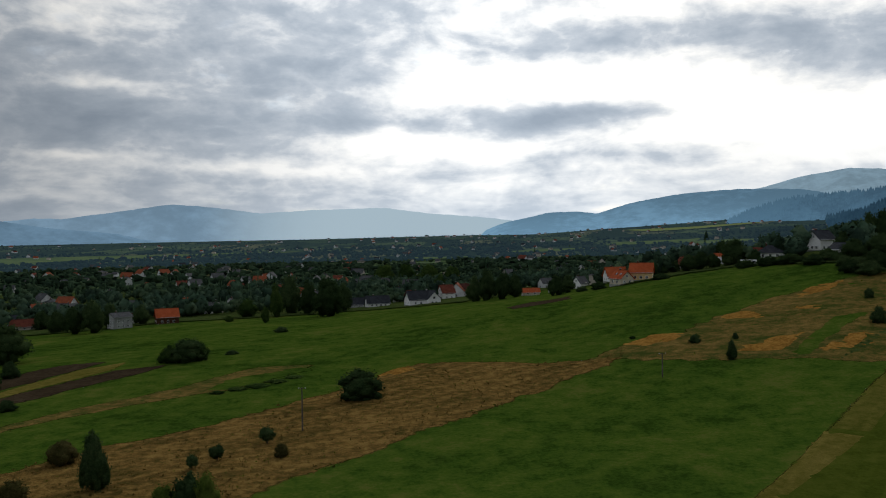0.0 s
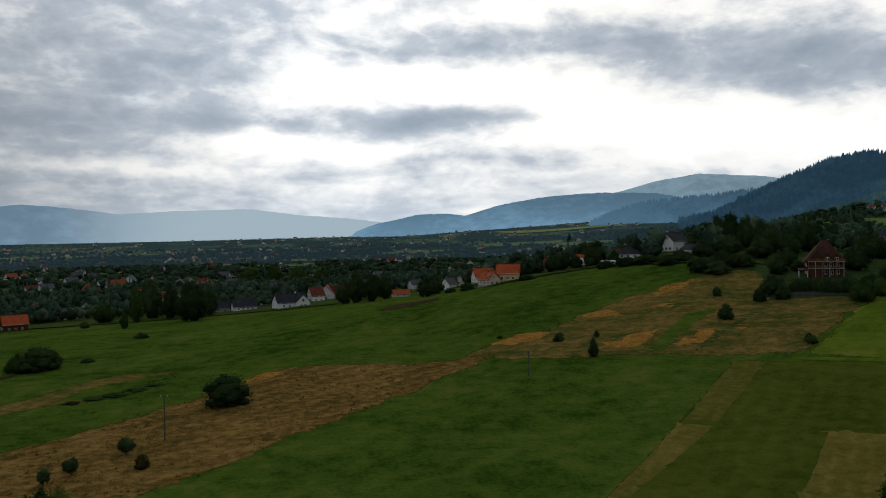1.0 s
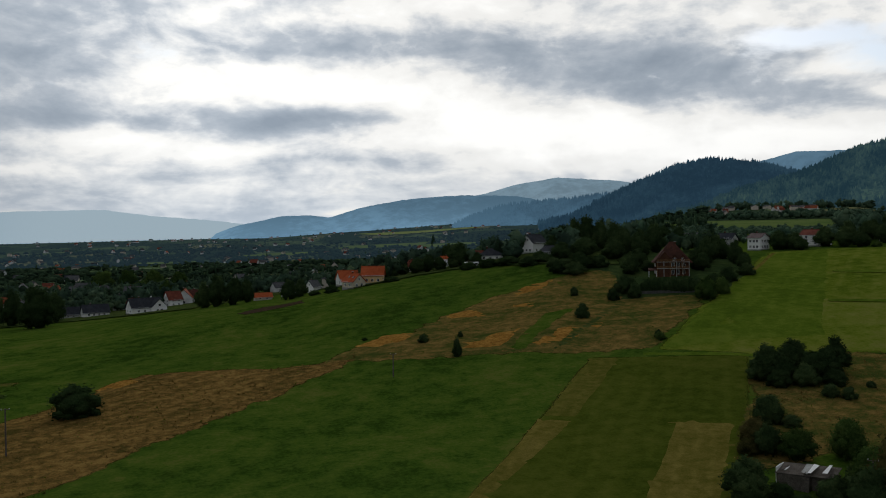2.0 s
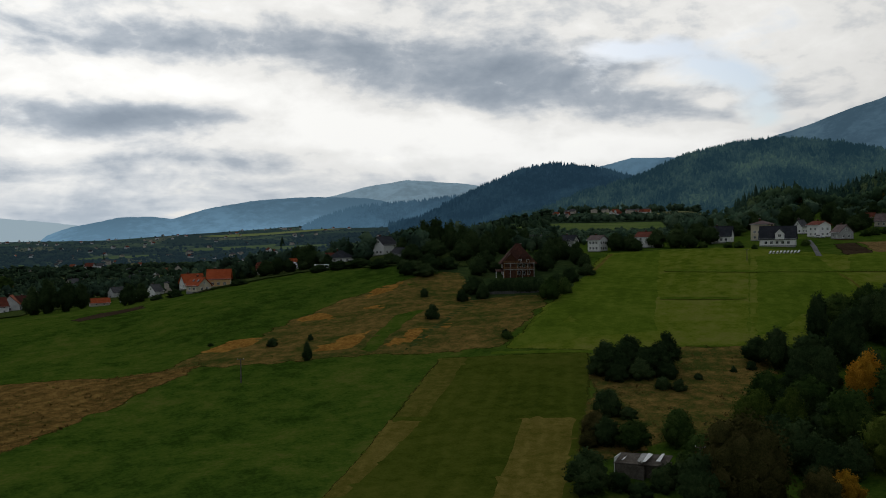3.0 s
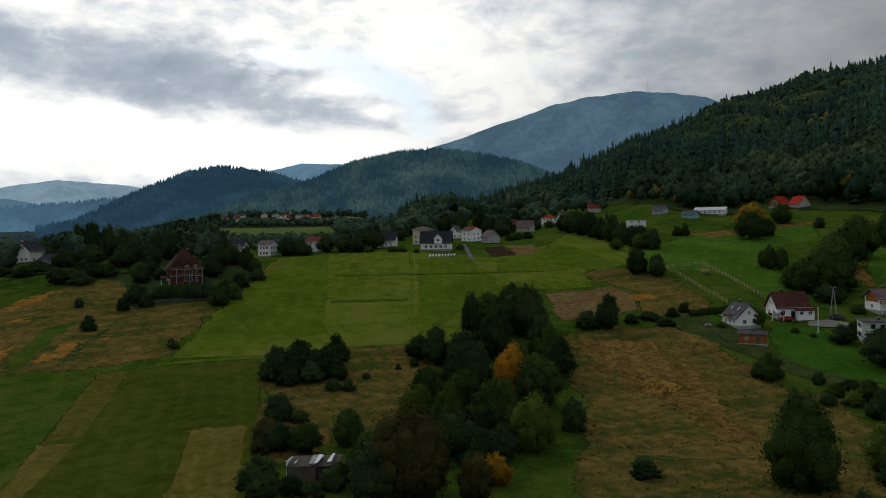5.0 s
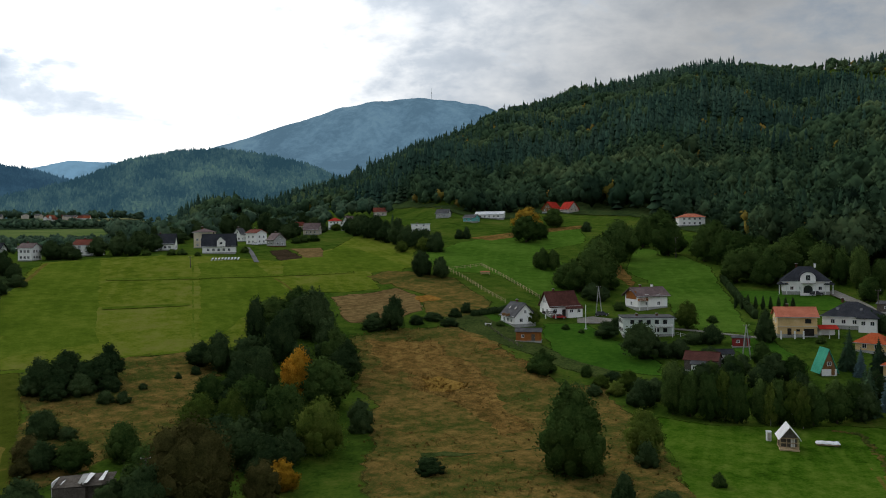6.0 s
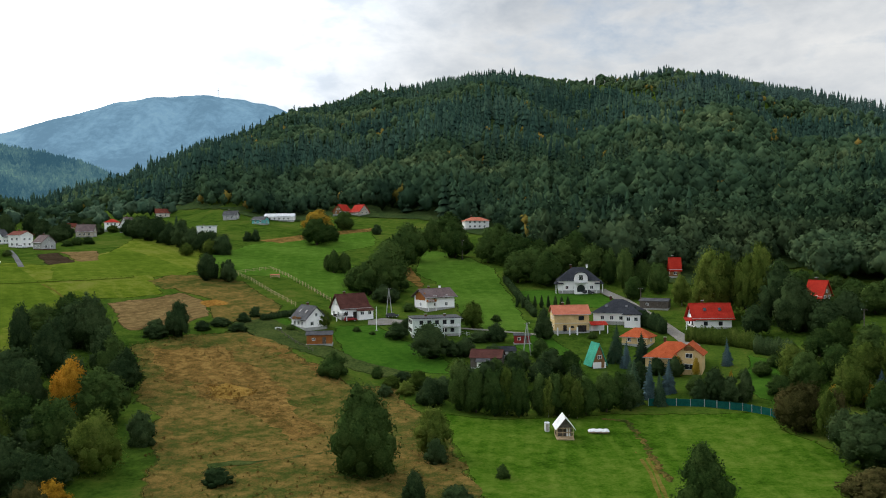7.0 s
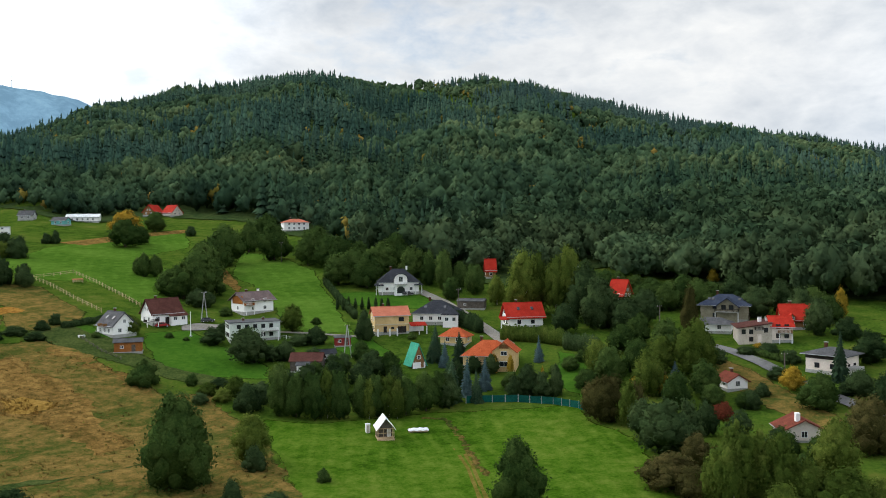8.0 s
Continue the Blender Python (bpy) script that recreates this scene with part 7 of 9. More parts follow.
trees("russet", [(-71.4, 149.2, 4.5, 5.9)], "reddish-brown shrub in the dry meadow", "bush")
trees("vase", [(-37.4, 161, 3.6, 3.6), (-43.7, 149.5, 3.6, 2.8), (-46.4, 143.9, 3.1, 2.5)], "small dark vase-shaped tree in dry grass")
trees("russet", [(-32.5, 151, 3.2, 2.8), (-66.9, 123.7, 4.9, 5.8)], "small rusty-leaved tree in dry grass")
trees("bush", [(-38.8, 117.6, 7.8, 6.1)], "dark shrub in the near grass", "bush")
trees("light_bush", [(-36.1, 117.7, 7.3, 5.2), (-41.8, 117, 6.1, 5.2)], "shrub with yellowing leaves in the near grass", "bush")
trees("dark", [(-151.3, 280.1, 14.1, 14.1), (-158.6, 277.9, 15, 12.9)], "dark round tree beside the ploughed strips")
trees("bush", [(-132.1, 245.4, 5.2, 6.4), (-128, 226.7, 7, 7), (-106.7, 195.8, 2.7, 6)], "low dark bush beside the ploughed strips", "bush")
trees("bush", [(-72.6, 341.2, 2.3, 6.5), (-74.8, 274.7, 1.5, 5.7)], "low dark mound of weeds on the green slope", "bush")
trees("green_bush", [(-56.5, 212.1, 0.9, 5.9), (-52.4, 215.8, 0.8, 6.6), (-48.5, 221.3, 0.9, 6.1), (-45.2, 227.3, 0.7, 5.6), (-60.5, 208.7, 0.7, 4.4)], "low reedy weeds in the hollow", "bush")
trees("bush", [(62.1, 226.7, 2.5, 3.5), (65.6, 206.7, 5.2, 2.9), (72.6, 225.7, 1.9, 1.9)], "small dark bush on the fallow field", "bush")
trees("bush", [(119.7, 251.2, 3.3, 3), (109.1, 223.6, 4.7, 4.7), (115.4, 192.8, 2.1, 2.1)], "small dark bush on the fallow field", "bush")
trees("green_bush", [(62.7, 228, 2.4, 3.2), (48.5, 240.8, 1, 2)], "small rounded bush on the fallow field", "bush")

# -- the edge of the valley town --
trees("dark", [(-183.3, 397.4, 13.5, 9.9), (-174.7, 399.4, 16.9, 11.7), (-179.5, 430.5, 12.5, 9.4), (-171.1, 450.8, 11, 9.7), (-163.6, 518.8, 10.9, 9.4), (-100.8, 501.5, 22.5, 15.7), (-69.6, 446, 21.1, 18.1), (-88.9, 491.7, 20, 13.3), (-68.9, 502, 16.9, 11.5), (6.6, 397.8, 12.2, 9.6), (12.2, 391.3, 14.6, 10.4), (18.9, 379.8, 13.7, 10.1), (25.8, 400.3, 11.2, 8), (41.1, 364, 8.8, 7.8), (47.5, 376.6, 7.6, 6.6), (122.8, 382.6, 13.4, 15), (145.3, 473.7, 13.2, 11.2), (-221.6, 444.8, 10, 10), (-200.2, 415.8, 10.5, 9.3)], "dark leafy tree at the edge of the town")
trees("tall", [(-94.1, 406.7, 8.4, 4.5), (-101.3, 465, 19.1, 8.3), (-120.7, 477.5, 11.8, 13.2), (-121.1, 440.5, 4.3, 5.5), (-57.7, 913.1, 20.7, 20.7), (-32.4, 888.5, 21.3, 22.5), (-7.8, 792.5, 20.1, 20.1), (-83.2, 926.1, 22.3, 23.5), (-39.3, 788.4, 15.8, 17.9), (-16.3, 702.1, 15, 14)], "tall dark tree among the houses")
trees("spruce", [(141.8, 380.9, 11.4, 7), (414, 1180.5, 31.6, 13.3), (162.6, 451, 10.8, 4.5), (685.4, 2375.9, 32.9, 16.5), (25.9, 860, 22.9, 9.2), (42.3, 669.1, 19.7, 8)], "dark spruce among the gardens")
trees("bush", [(128.8, 311.9, 4.5, 9), (126.3, 326.7, 4.2, 11.7), (120.5, 334.2, 3.8, 9.5), (115, 344.1, 3.4, 8.7), (136.7, 311.4, 4.1, 6.8), (129.9, 285.3, 4.6, 8.4), (133.7, 279.6, 5, 10.3), (81.5, 346.1, 2.8, 7.1), (57.5, 353.4, 3.3, 7.2), (51.6, 361.4, 2.4, 5.8)], "dark garden hedge along the slope", "bush")

trees("dark", [(101, 378, 7.6, 8.4), (107, 381, 8.4, 8), (113.5, 383, 7.2, 7.6), (95, 381, 6.6, 8), (119.5, 380, 6.4, 7.2), (89, 377, 5.4, 6.4), (126, 366, 6, 7), (84, 371, 6.8, 5.6)], "dark garden tree hiding the cottages on the slope")

# -- round the brick guest house and the dark wood behind it --
trees("dark", [(150.4, 336, 9.8, 8.3), (160.6, 349.4, 13.8, 10.2), (167.6, 351.1, 15.5, 10.4), (172.3, 347.4, 16, 10.3), (176.9, 343.5, 15.4, 10.3), (177.9, 333.5, 15.1, 10.1), (176.9, 322.3, 13.2, 8.8), (178.5, 311.7, 9.6, 9.6), (192.1, 322.8, 13.5, 11), (154.3, 313.8, 9.3, 11.6), (144.1, 313.6, 7.8, 9.2), (161.2, 302.2, 9.1, 11.4)], "dark tree of the small wood on the crest", group="wood on the crest")
trees("spruce", [(241, 353.5, 12.5, 8.5), (203.2, 349.3, 14, 6.5), (208.7, 314.1, 10, 6)], "dark spruce behind the guest house")
trees("dark", [(187.7, 278.4, 10.3, 8.9), (200.7, 287.3, 7.9, 9.3), (194.6, 270.9, 8.9, 6.7), (175.5, 268, 8.5, 6.4), (150.7, 269.6, 7, 8.2), (189.6, 258.6, 6.4, 5.6), (320.1, 546, 9.3, 10.1), (304.1, 488.3, 6.1, 8.4), (985.9, 2143.1, 22, 37.7)], "dark leafy tree round the guest house")
trees("dark", [(201.2, 351.3, 9.2, 8.6), (220.8, 372.7, 9.8, 9.2), (237.3, 389.8, 9.1, 9.1), (234.6, 371.3, 9.4, 9.4), (224, 330.8, 9, 9), (218.1, 315.8, 7.7, 8.2), (161.3, 283.2, 7.8, 7.4), (176, 263.8, 7.6, 6.3), (159.2, 272.6, 4.6, 5), (238.5, 301.5, 7.7, 8.7), (244.7, 301.9, 6.7, 7.8), (242.1, 292, 5.6, 6.6)], "dark tree crowding round the guest house")
trees("bush", [(135.1, 244.9, 6.7, 8.2), (127.2, 238.8, 4.3, 4.3), (134, 237.4, 4.7, 5.5), (169.3, 239.2, 5.9, 7), (182.1, 247.3, 4.9, 7), (159.4, 231.6, 5.6, 6.4), (141.3, 287.5, 5.5, 8.5), (147.1, 287.1, 5.2, 8.6), (135.2, 291.8, 4.3, 8.6), (133.4, 298.1, 4.3, 6.5), (145.5, 300.9, 5.3, 8.9), (135.3, 316.1, 5.5, 9.2)], "dense dark shrub round the guest house", "bush")
trees("green_bush", [(149.1, 221.5, 7.5, 7.5), (156.6, 224.4, 6.2, 5.5), (115.1, 191.2, 2.1, 3)], "rounded shrub at the end of the hedge", "bush")
trees("dark", [(240.8, 304.4, 8.3, 8.8), (243.1, 297.1, 7.2, 7.7), (258.7, 298, 8.9, 8.9), (261.6, 289.8, 7.8, 8.8), (263.6, 282.8, 6.2, 7.7), (325.4, 317.3, 7.9, 12.1), (304.7, 320.6, 8.8, 10.6), (342.7, 351.4, 8.5, 9.8), (433.4, 392.2, 10.1, 15.6), (434.5, 374.3, 8.4, 11.4)], "dark garden tree behind the light meadow")

# -- the clump beside the light meadow --
trees("dark", [(118, 152.8, 7.5, 7.8), (124.2, 152.9, 8.2, 7.4), (128.5, 148.5, 7.1, 8.7), (133.1, 150.2, 7.8, 6.8), (115.4, 152.5, 4.9, 5.7), (125, 148.3, 6, 7.8), (119.1, 150, 5.7, 7.2)], "dark tree of the small clump by the field corner", group="small clump")
trees("bush", [(121.7, 146.3, 5.1, 7.7), (116.4, 147.7, 3.8, 6.3), (123.1, 135.5, 2.7, 3.5), (100.7, 130.6, 5.2, 5.4), (127.3, 144.2, 3.9, 5.2), (102.6, 126.8, 2.7, 4), (132.2, 139.5, 1.6, 2.1), (142.4, 139.3, 1.6, 1.9), (147, 138.5, 2.2, 2.4)], "low dark shrub in the overgrown lot", "bush")

# -- behind the houses at the top of the light meadow --
trees("dark", [(382.8, 333.9, 12.8, 11.5), (413.4, 371.8, 13.3, 13.3), (382.3, 322.2, 14, 11.3), (421.3, 337.5, 13.6, 11.5), (385.5, 302.1, 11.7, 9.8), (278.6, 285.8, 9, 9.6), (372.5, 283.6, 9.3, 10.6), (363.3, 341.2, 11.3, 13.3), (343.5, 339.2, 10.9, 12.8), (287.7, 304.6, 9.5, 11.2), (275.5, 303.2, 9.3, 9.8), (386.4, 289.7, 9.6, 10.9), (451.7, 316.2, 7.3, 8.8), (416.9, 262.9, 11.1, 11.8), (417.4, 257, 11.1, 13)], "dark garden tree behind the meadow houses", group="garden trees")
trees("green_bush", [(265.1, 276.1, 3.1, 4.6), (267.9, 264.6, 3, 4.5), (269.4, 260.2, 3.5, 4.5), (268.7, 250.9, 2.4, 3.4), (295.4, 248.4, 3.1, 4.1), (350.8, 262, 3.5, 5.2), (358.1, 262.1, 4.1, 6.5), (365.8, 261.4, 4.2, 7.2)], "low garden shrub before the meadow houses", "bush")

# -- the big clump of trees --
trees("dark", [(108.5, 92.5, 8.8, 8.8), (106.3, 85.2, 8.7, 8.5), (110.8, 99.1, 8.2, 8.2), (114.9, 87.8, 6.6, 5.6), (122.3, 99.3, 7.5, 7.1), (123, 107.2, 7.8, 7.3)], "dark tree in the shade of the clump", group="big clump")
trees("broad", [(133.8, 102.1, 8.2, 7.6)], "green tree before the orange one", group="big clump")
trees("tall_dark", [(177, 145.7, 12.9, 7.1), (178.9, 137.6, 12.1, 8.5), (175.4, 121.6, 13.2, 8.6), (166.2, 129.7, 12.8, 8.5), (152.1, 135.8, 10.4, 8.2), (152.8, 113, 12.3, 8.5), (168.4, 111.1, 10.9, 6.8), (146.3, 118.3, 10.9, 7.1), (189.7, 135.2, 15, 9.4)], "dark tapering tree of the big clump", group="big clump")
trees("dark", [(190.9, 139.9, 12.7, 12.7), (153.8, 128.5, 9.5, 10.8), (166.7, 111.6, 8.9, 8.1), (138.7, 119.2, 9.9, 8.7), (152.5, 141.7, 6.4, 8.4)], "dark dense tree of the big clump", group="big clump")
trees("broad", [(147.5, 103.4, 11.2, 11.7), (124.3, 97.3, 10.8, 9.1), (128.5, 107.5, 10.3, 9.6), (173.2, 117.5, 9.9, 8.5), (128.7, 117.4, 8.3, 8.3), (205.6, 153.7, 10.3, 10.3), (194.8, 153.9, 8.3, 10)], "green leafy tree of the big clump", group="big clump")
trees("light", [(121.4, 86.3, 10.6, 9.4), (116.8, 109.3, 8.7, 8.1), (118.2, 103, 9.6, 7.5)], "round light green tree of the big clump", group="big clump")
trees("orange", [(147.9, 110.6, 12.5, 7.5)], "tree with golden-orange autumn leaves in the clump")
trees("orange", [(103.9, 80.9, 5.5, 5.5)], "low tree turning orange beside the hut")
trees("big_russet", [(90.5, 86.7, 14.8, 13.1), (96.4, 78.8, 7.8, 6.1)], "large brownish-green tree at the clump's near end")
trees("bush", [(138, 88.6, 6.3, 5.6), (100.9, 130.7, 5.2, 6.1), (120.9, 138, 3, 3.7), (217.5, 134, 3.4, 6.8)], "dark bush beside the brown meadow", "bush")
trees("broad", [(92.8, 113.2, 6, 6.6), (100.2, 110.4, 6.5, 6.1), (93.5, 98, 7.5, 7.5)], "dark leafy tree beside the broken shed")
trees("dark", [(75.1, 102.1, 7.4, 7.4), (83.3, 87.5, 8.4, 6.8), (90.5, 117.5, 5.1, 5.1)], "dark leafy tree beside the broken shed")
trees("bush", [(79.9, 101, 3, 4.5), (85.2, 97.5, 3.6, 4.5), (80.9, 97.6, 2.3, 4.4), (92.1, 100.6, 3.8, 4.7), (87.8, 99.4, 3.3, 4.2), (89.8, 97.6, 3.6, 4.4)], "dark shrub crowding the broken shed", "bush")
trees("russet", [(91.1, 121.9, 4.6, 5.8), (87.3, 118.3, 3, 4)], "dry rusty shrub beside the field corner", "bush")

# -- the brown meadow and the white houses --
trees("dark", [(284.7, 154.5, 10.4, 7.3), (287.4, 146.8, 7.3, 6), (214.5, 125.4, 10, 7.6)], "dense dark pointed tree in the upper meadow")
trees("bush", [(211.7, 130.5, 4, 8.3), (231.9, 121.6, 2.8, 7), (239.2, 117.5, 3.6, 5.3), (246.3, 117, 3.3, 4.4), (224.4, 123.3, 3.1, 5.1), (228.8, 114.3, 2.4, 6.8)], "dark shrubs along the meadow's edge", "bush")
trees("big", [(134.3, 44.2, 18, 13.3)], "big dark bushy tree in the brown meadow")
trees("green_bush", [(135.9, 46.6, 8.9, 6), (136.9, 42.3, 7.9, 4.9)], "leafy skirt of shoots round the big tree", "bush")
trees("light", [(149.8, 36.7, 9.1, 7.8)], "yellow-green bushy tree beside the meadow")
trees("bush", [(145, 34.8, 4.9, 4.5), (123.8, 33.2, 5.4, 4.5), (122.5, 26.4, 3.5, 5.3), (122.8, 65.4, 2.9, 5.8)], "dark round bush in the brown meadow", "bush")
trees("green_bush", [(199.2, 73.9, 6.6, 7.7), (201.8, 63.3, 3.4, 3.7), (138.8, 22, 2.9, 2.7)], "leafy bush beside the lawn", "bush")
trees("big", [(122.7, -8.9, 10.5, 9.1)], "dark bushy tree in the near mown meadow")
trees("light_bush", [(196.8, 51.5, 5.2, 6), (195.8, 57.8, 3.6, 5.5), (191.5, 53.1, 3.5, 5.4)], "bush with yellow leaves in the hedge", "bush")
trees("bush", [(184.7, 45.6, 6.5, 7.7), (191.1, 44.6, 5.3, 6.6), (189.1, 57.5, 2.7, 4), (200.5, 56.2, 3.1, 5.6)], "dark hedge bush beside the lawn", "bush")
trees("tall", [(181.9, 38.2, 11.4, 6.3), (181.3, 34.5, 10.5, 5.8), (180.7, 30.1, 11.2, 6.5), (181, 25.3, 10.7, 6), (183, 20.7, 10, 5.8), (183.2, 17.6, 9.5, 5.5), (184.8, 11, 10.1, 6.3), (188, 6.8, 10.7, 6.4), (191.5, 3.7, 9.6, 5.2)], "slender tree in the row behind the cabin", group="tree row")
trees("birch", [(180.9, 27.7, 10.5, 5), (183.3, 14.6, 10.8, 5.8), (181.4, 18.7, 9.7, 3.7), (181.7, 12.7, 8.7, 4.2)], "birch in the row behind the cabin", group="tree row")
trees("dark", [(198.2, 39.6, 6.8, 6.8), (203.2, 35.8, 7, 6.4), (203.9, 29.8, 7.5, 7), (206.8, 23.3, 7, 7), (214.8, 21.3, 7.9, 8.2), (204.9, 14.8, 6.1, 6.1), (191.5, 1.8, 7.8, 5.7), (204.8, -0.2, 8.3, 5.5)], "dark tree in the row behind the cabin", group="tree row")
trees("blue_spruce", [(199.1, -2.3, 10, 4), (223.6, 3.1, 8.1, 3.6), (203.8, -6.7, 8.3, 4.1), (224.1, -7, 5.4, 3), (223, -21.9, 6.9, 3), (201.8, -52, 4.8, 3.1)], "blue-green spruce in the garden")
trees("spruce", [(195, 1.1, 10.6, 5.3), (228.1, -1.1, 9.2, 5.5), (228.5, 5.8, 10.8, 6.1), (194.5, -4.7, 7.9, 4), (204.8, 1.8, 8.3, 5), (188.5, -84.9, 12.5, 5.6)], "dark spruce in the garden")
trees("pale_thuja", [(216.8, -9.8, 5.3, 2), (214.9, -13.7, 5.8, 2), (200.3, -20.2, 6.3, 1.9)], "yellow-tipped columnar thuja in the garden")
trees("thuja", [(246.7, 26.7, 10, 6), (247.9, 27.7, 6.7, 4.3), (196.2, -23, 8, 4), (197.6, -16.6, 8.1, 6.7), (196.1, -19.8, 6.7, 5.3), (196.5, -13.5, 5.3, 5.3)], "dark columnar conifer in the garden")
trees("red", [(170.7, -54, 4.1, 3.7), (173.3, -53.1, 3, 3), (148.4, -45.6, 2.1, 3.2)], "shrub with deep red autumn leaves", "bush")
trees("light", [(256.9, 49.6, 8.8, 8.1), (212.2, 37.3, 1.5, 2.3), (243.1, 93.2, 6.6, 5.9)], "leafy garden tree beside the houses")
trees("dark", [(222.5, 54.8, 10.2, 10.2), (239.8, 68.9, 6, 8.4), (284.4, 86.8, 6.7, 7.9), (285.2, 83.2, 5.9, 5.9), (253.1, 69.8, 3.5, 4.2), (225.7, 49.5, 4.7, 6.2), (226.1, 45.8, 6.2, 5.6), (248.9, 56.1, 2.7, 4.1)], "dark garden tree beside the houses")
trees("broad", [(345.9, 97.2, 15.8, 14.4), (338.5, 99.7, 14.1, 15.5), (367, 99.4, 17.7, 15.2)], "large dark tree in the hay meadow")
trees("broad", [(296.8, 90.5, 16.6, 16.6), (295.4, 95.1, 12.4, 13.7), (302.4, 87.2, 13.8, 11.8), (298.2, 101, 10.5, 10.5), (314.2, 93.7, 18.4, 16.2)], "cluster of big dark trees in the hay meadow", group="meadow cluster")
trees("tall", [(328, 120.8, 10.2, 6.5), (329.6, 117, 8.9, 6.5), (331.6, 124.4, 8, 5.7)], "slender tree in the hay meadow")
trees("yellow", [(455.5, 177.4, 13, 18.2), (480.1, 189.2, 9.6, 11.7)], "tree turning yellow at the top of the meadow")
trees("broad", [(404, 157.5, 15, 17.3), (471, 166.7, 12.6, 13.3), (416.8, 154.6, 8.9, 10.1)], "dark round tree at the top of the meadow")
trees("bush", [(407.9, 197.4, 5.4, 5.4), (409, 193.5, 6.6, 5.4), (454.2, 141.6, 6.3, 6.3), (292.8, 150.3, 7.5, 7), (290.2, 155.7, 10.1, 6.6), (362, 194.1, 10.4, 12), (350.5, 182.1, 8.9, 9.5)], "dark shrub in the hay meadow", "bush")

trees("dark", [(404, 259, 12.1, 11.5), (393.1, 245.8, 13, 11.1), (384.8, 234.4, 13.2, 10.8), (376.8, 224, 12.8, 11.1), (367.8, 212.6, 13, 10.7), (359.9, 202.3, 12.1, 9.9), (354, 193.9, 10.7, 9.7), (416.7, 272.3, 9.9, 9.9), (534.6, 426.4, 13.6, 16.4), (647.1, 497.9, 15.2, 18.5), (653, 480.9, 16.2, 21.6), (559.4, 397.6, 11, 15.5), (561.6, 467.8, 14.6, 19.5)], "dark tree of the belt beside the houses", group="belt of trees")
trees("light", [(339.3, 193.5, 6.2, 7.8), (348.3, 186.8, 7.4, 7.9), (453.3, 306.8, 5.1, 8.7), (532.6, 387.7, 7, 10.5)], "yellowing shrub along the tree belt")
trees("spruce", [(405.5, 249.2, 14.6, 7), (387.5, 226.5, 14.3, 6.6), (762.6, 574.6, 22.9, 12.7)], "dark spruce in the tree belt")
trees("broad", [(216.1, 22.1, 6.7, 7.3), (215.1, 17, 7.3, 7.6), (227.7, 25.5, 5.5, 6.2), (202.6, -13, 4.7, 4.9), (214.2, -28.8, 3.8, 4.9), (219.9, -32.5, 3.6, 4.5), (211.5, 35.1, 4.9, 5.8), (214, 29.8, 4.4, 5.2)], "dark garden tree behind the row")
trees("green_bush", [(275, 74.8, 3.4, 4.9), (265.6, 54.5, 2.9, 4.4), (266, 43.8, 2.5, 3.6), (237.8, 26.6, 2.9, 3.9), (249.1, 12.8, 2.3, 3.3), (234.4, -8.2, 2.5, 3.5), (240.9, -30.9, 2.9, 3.9), (213.1, -24.4, 2.3, 3.2), (248.9, 54.4, 2.4, 3.4), (243.6, 82.7, 1.7, 2.8), (242, 77.3, 1.4, 2.4), (236.6, 101.1, 2.1, 3.1), (234.4, 89.1, 1.7, 2.7)], "garden shrub on the lawn", "bush")

# -- forest edge above the houses --
trees("broad", [(379.2, 81, 18.1, 15.5), (417.4, 93.3, 17.1, 14.2), (367.1, 63.8, 14.9, 12.4), (360.4, 54.2, 14.6, 14.6), (354, 47.3, 14.3, 14.3), (390.5, 63.8, 15.8, 15.8), (330.1, 38.7, 13.3, 15.5), (325.4, 44.7, 12.3, 13.1), (319.6, 33.2, 12.8, 12.8), (340.2, 29.6, 13.6, 15.9), (352.3, 24.8, 16.5, 14.1)], "broad tree at the forest edge", group="forest edge")
trees("broad", [(360.4, 45.8, 10.6, 12.1), (328.3, 16.6, 14.5, 11), (360.2, 39.7, 12.1, 12.1), (402.7, 98.1, 15.4, 11), (328, 10, 13.1, 8.7)], "dark tree at the forest edge", group="forest edge")
trees("tall", [(316.7, 4.4, 14.8, 7.6), (318, -1.9, 10.6, 6.4), (308.1, -7, 11.5, 8.2), (323.3, 9.9, 12.9, 7.3), (300.5, 1.2, 8, 8)], "tall tree behind the slate roof", group="forest edge")
trees("birch", [(272.3, -21.4, 23.7, 12.8), (275, -26.2, 20.3, 11.1), (269.1, -31.9, 19.9, 10.9), (267.5, -36.2, 23.5, 10.8), (289.5, -14.2, 11.6, 7.7)], "tall drooping birch beside the red roof", group="forest edge")
trees("dark", [(257.7, -39.9, 19.2, 12.2), (249.4, -42, 15.2, 10.2), (251.6, -45.7, 12, 10.3), (246.8, -31.7, 10, 8.3), (243.6, -49, 10, 10), (248.3, -54.9, 11.9, 10.2)], "dark tree behind the gardens", group="forest edge")
trees("broad", [(268.6, -58.6, 8.1, 9.2), (272, -63.5, 9.3, 9.3), (265.6, -66.7, 10.2, 10.2), (266.5, -71.4, 11.1, 10.3), (263.1, -74.8, 10.2, 9.1), (294.3, -49.6, 10, 9.2), (302.9, -46.3, 11.4, 10.2), (304.7, -53.8, 7.8, 7.8), (308.5, -59.4, 6.3, 6.7), (301.8, -63.7, 6.2, 6.6), (298.2, -68.1, 5.3, 6.1), (243.1, -101.9, 9.9, 9.9), (238, -104.2, 8.7, 8.7), (264, -79.4, 9.2, 9.2)], "dark green tree below the forest edge", group="forest edge")
trees("poplar", [(230.8, -63.5, 14.8, 5.5)], "tall poplar with yellowing leaves")
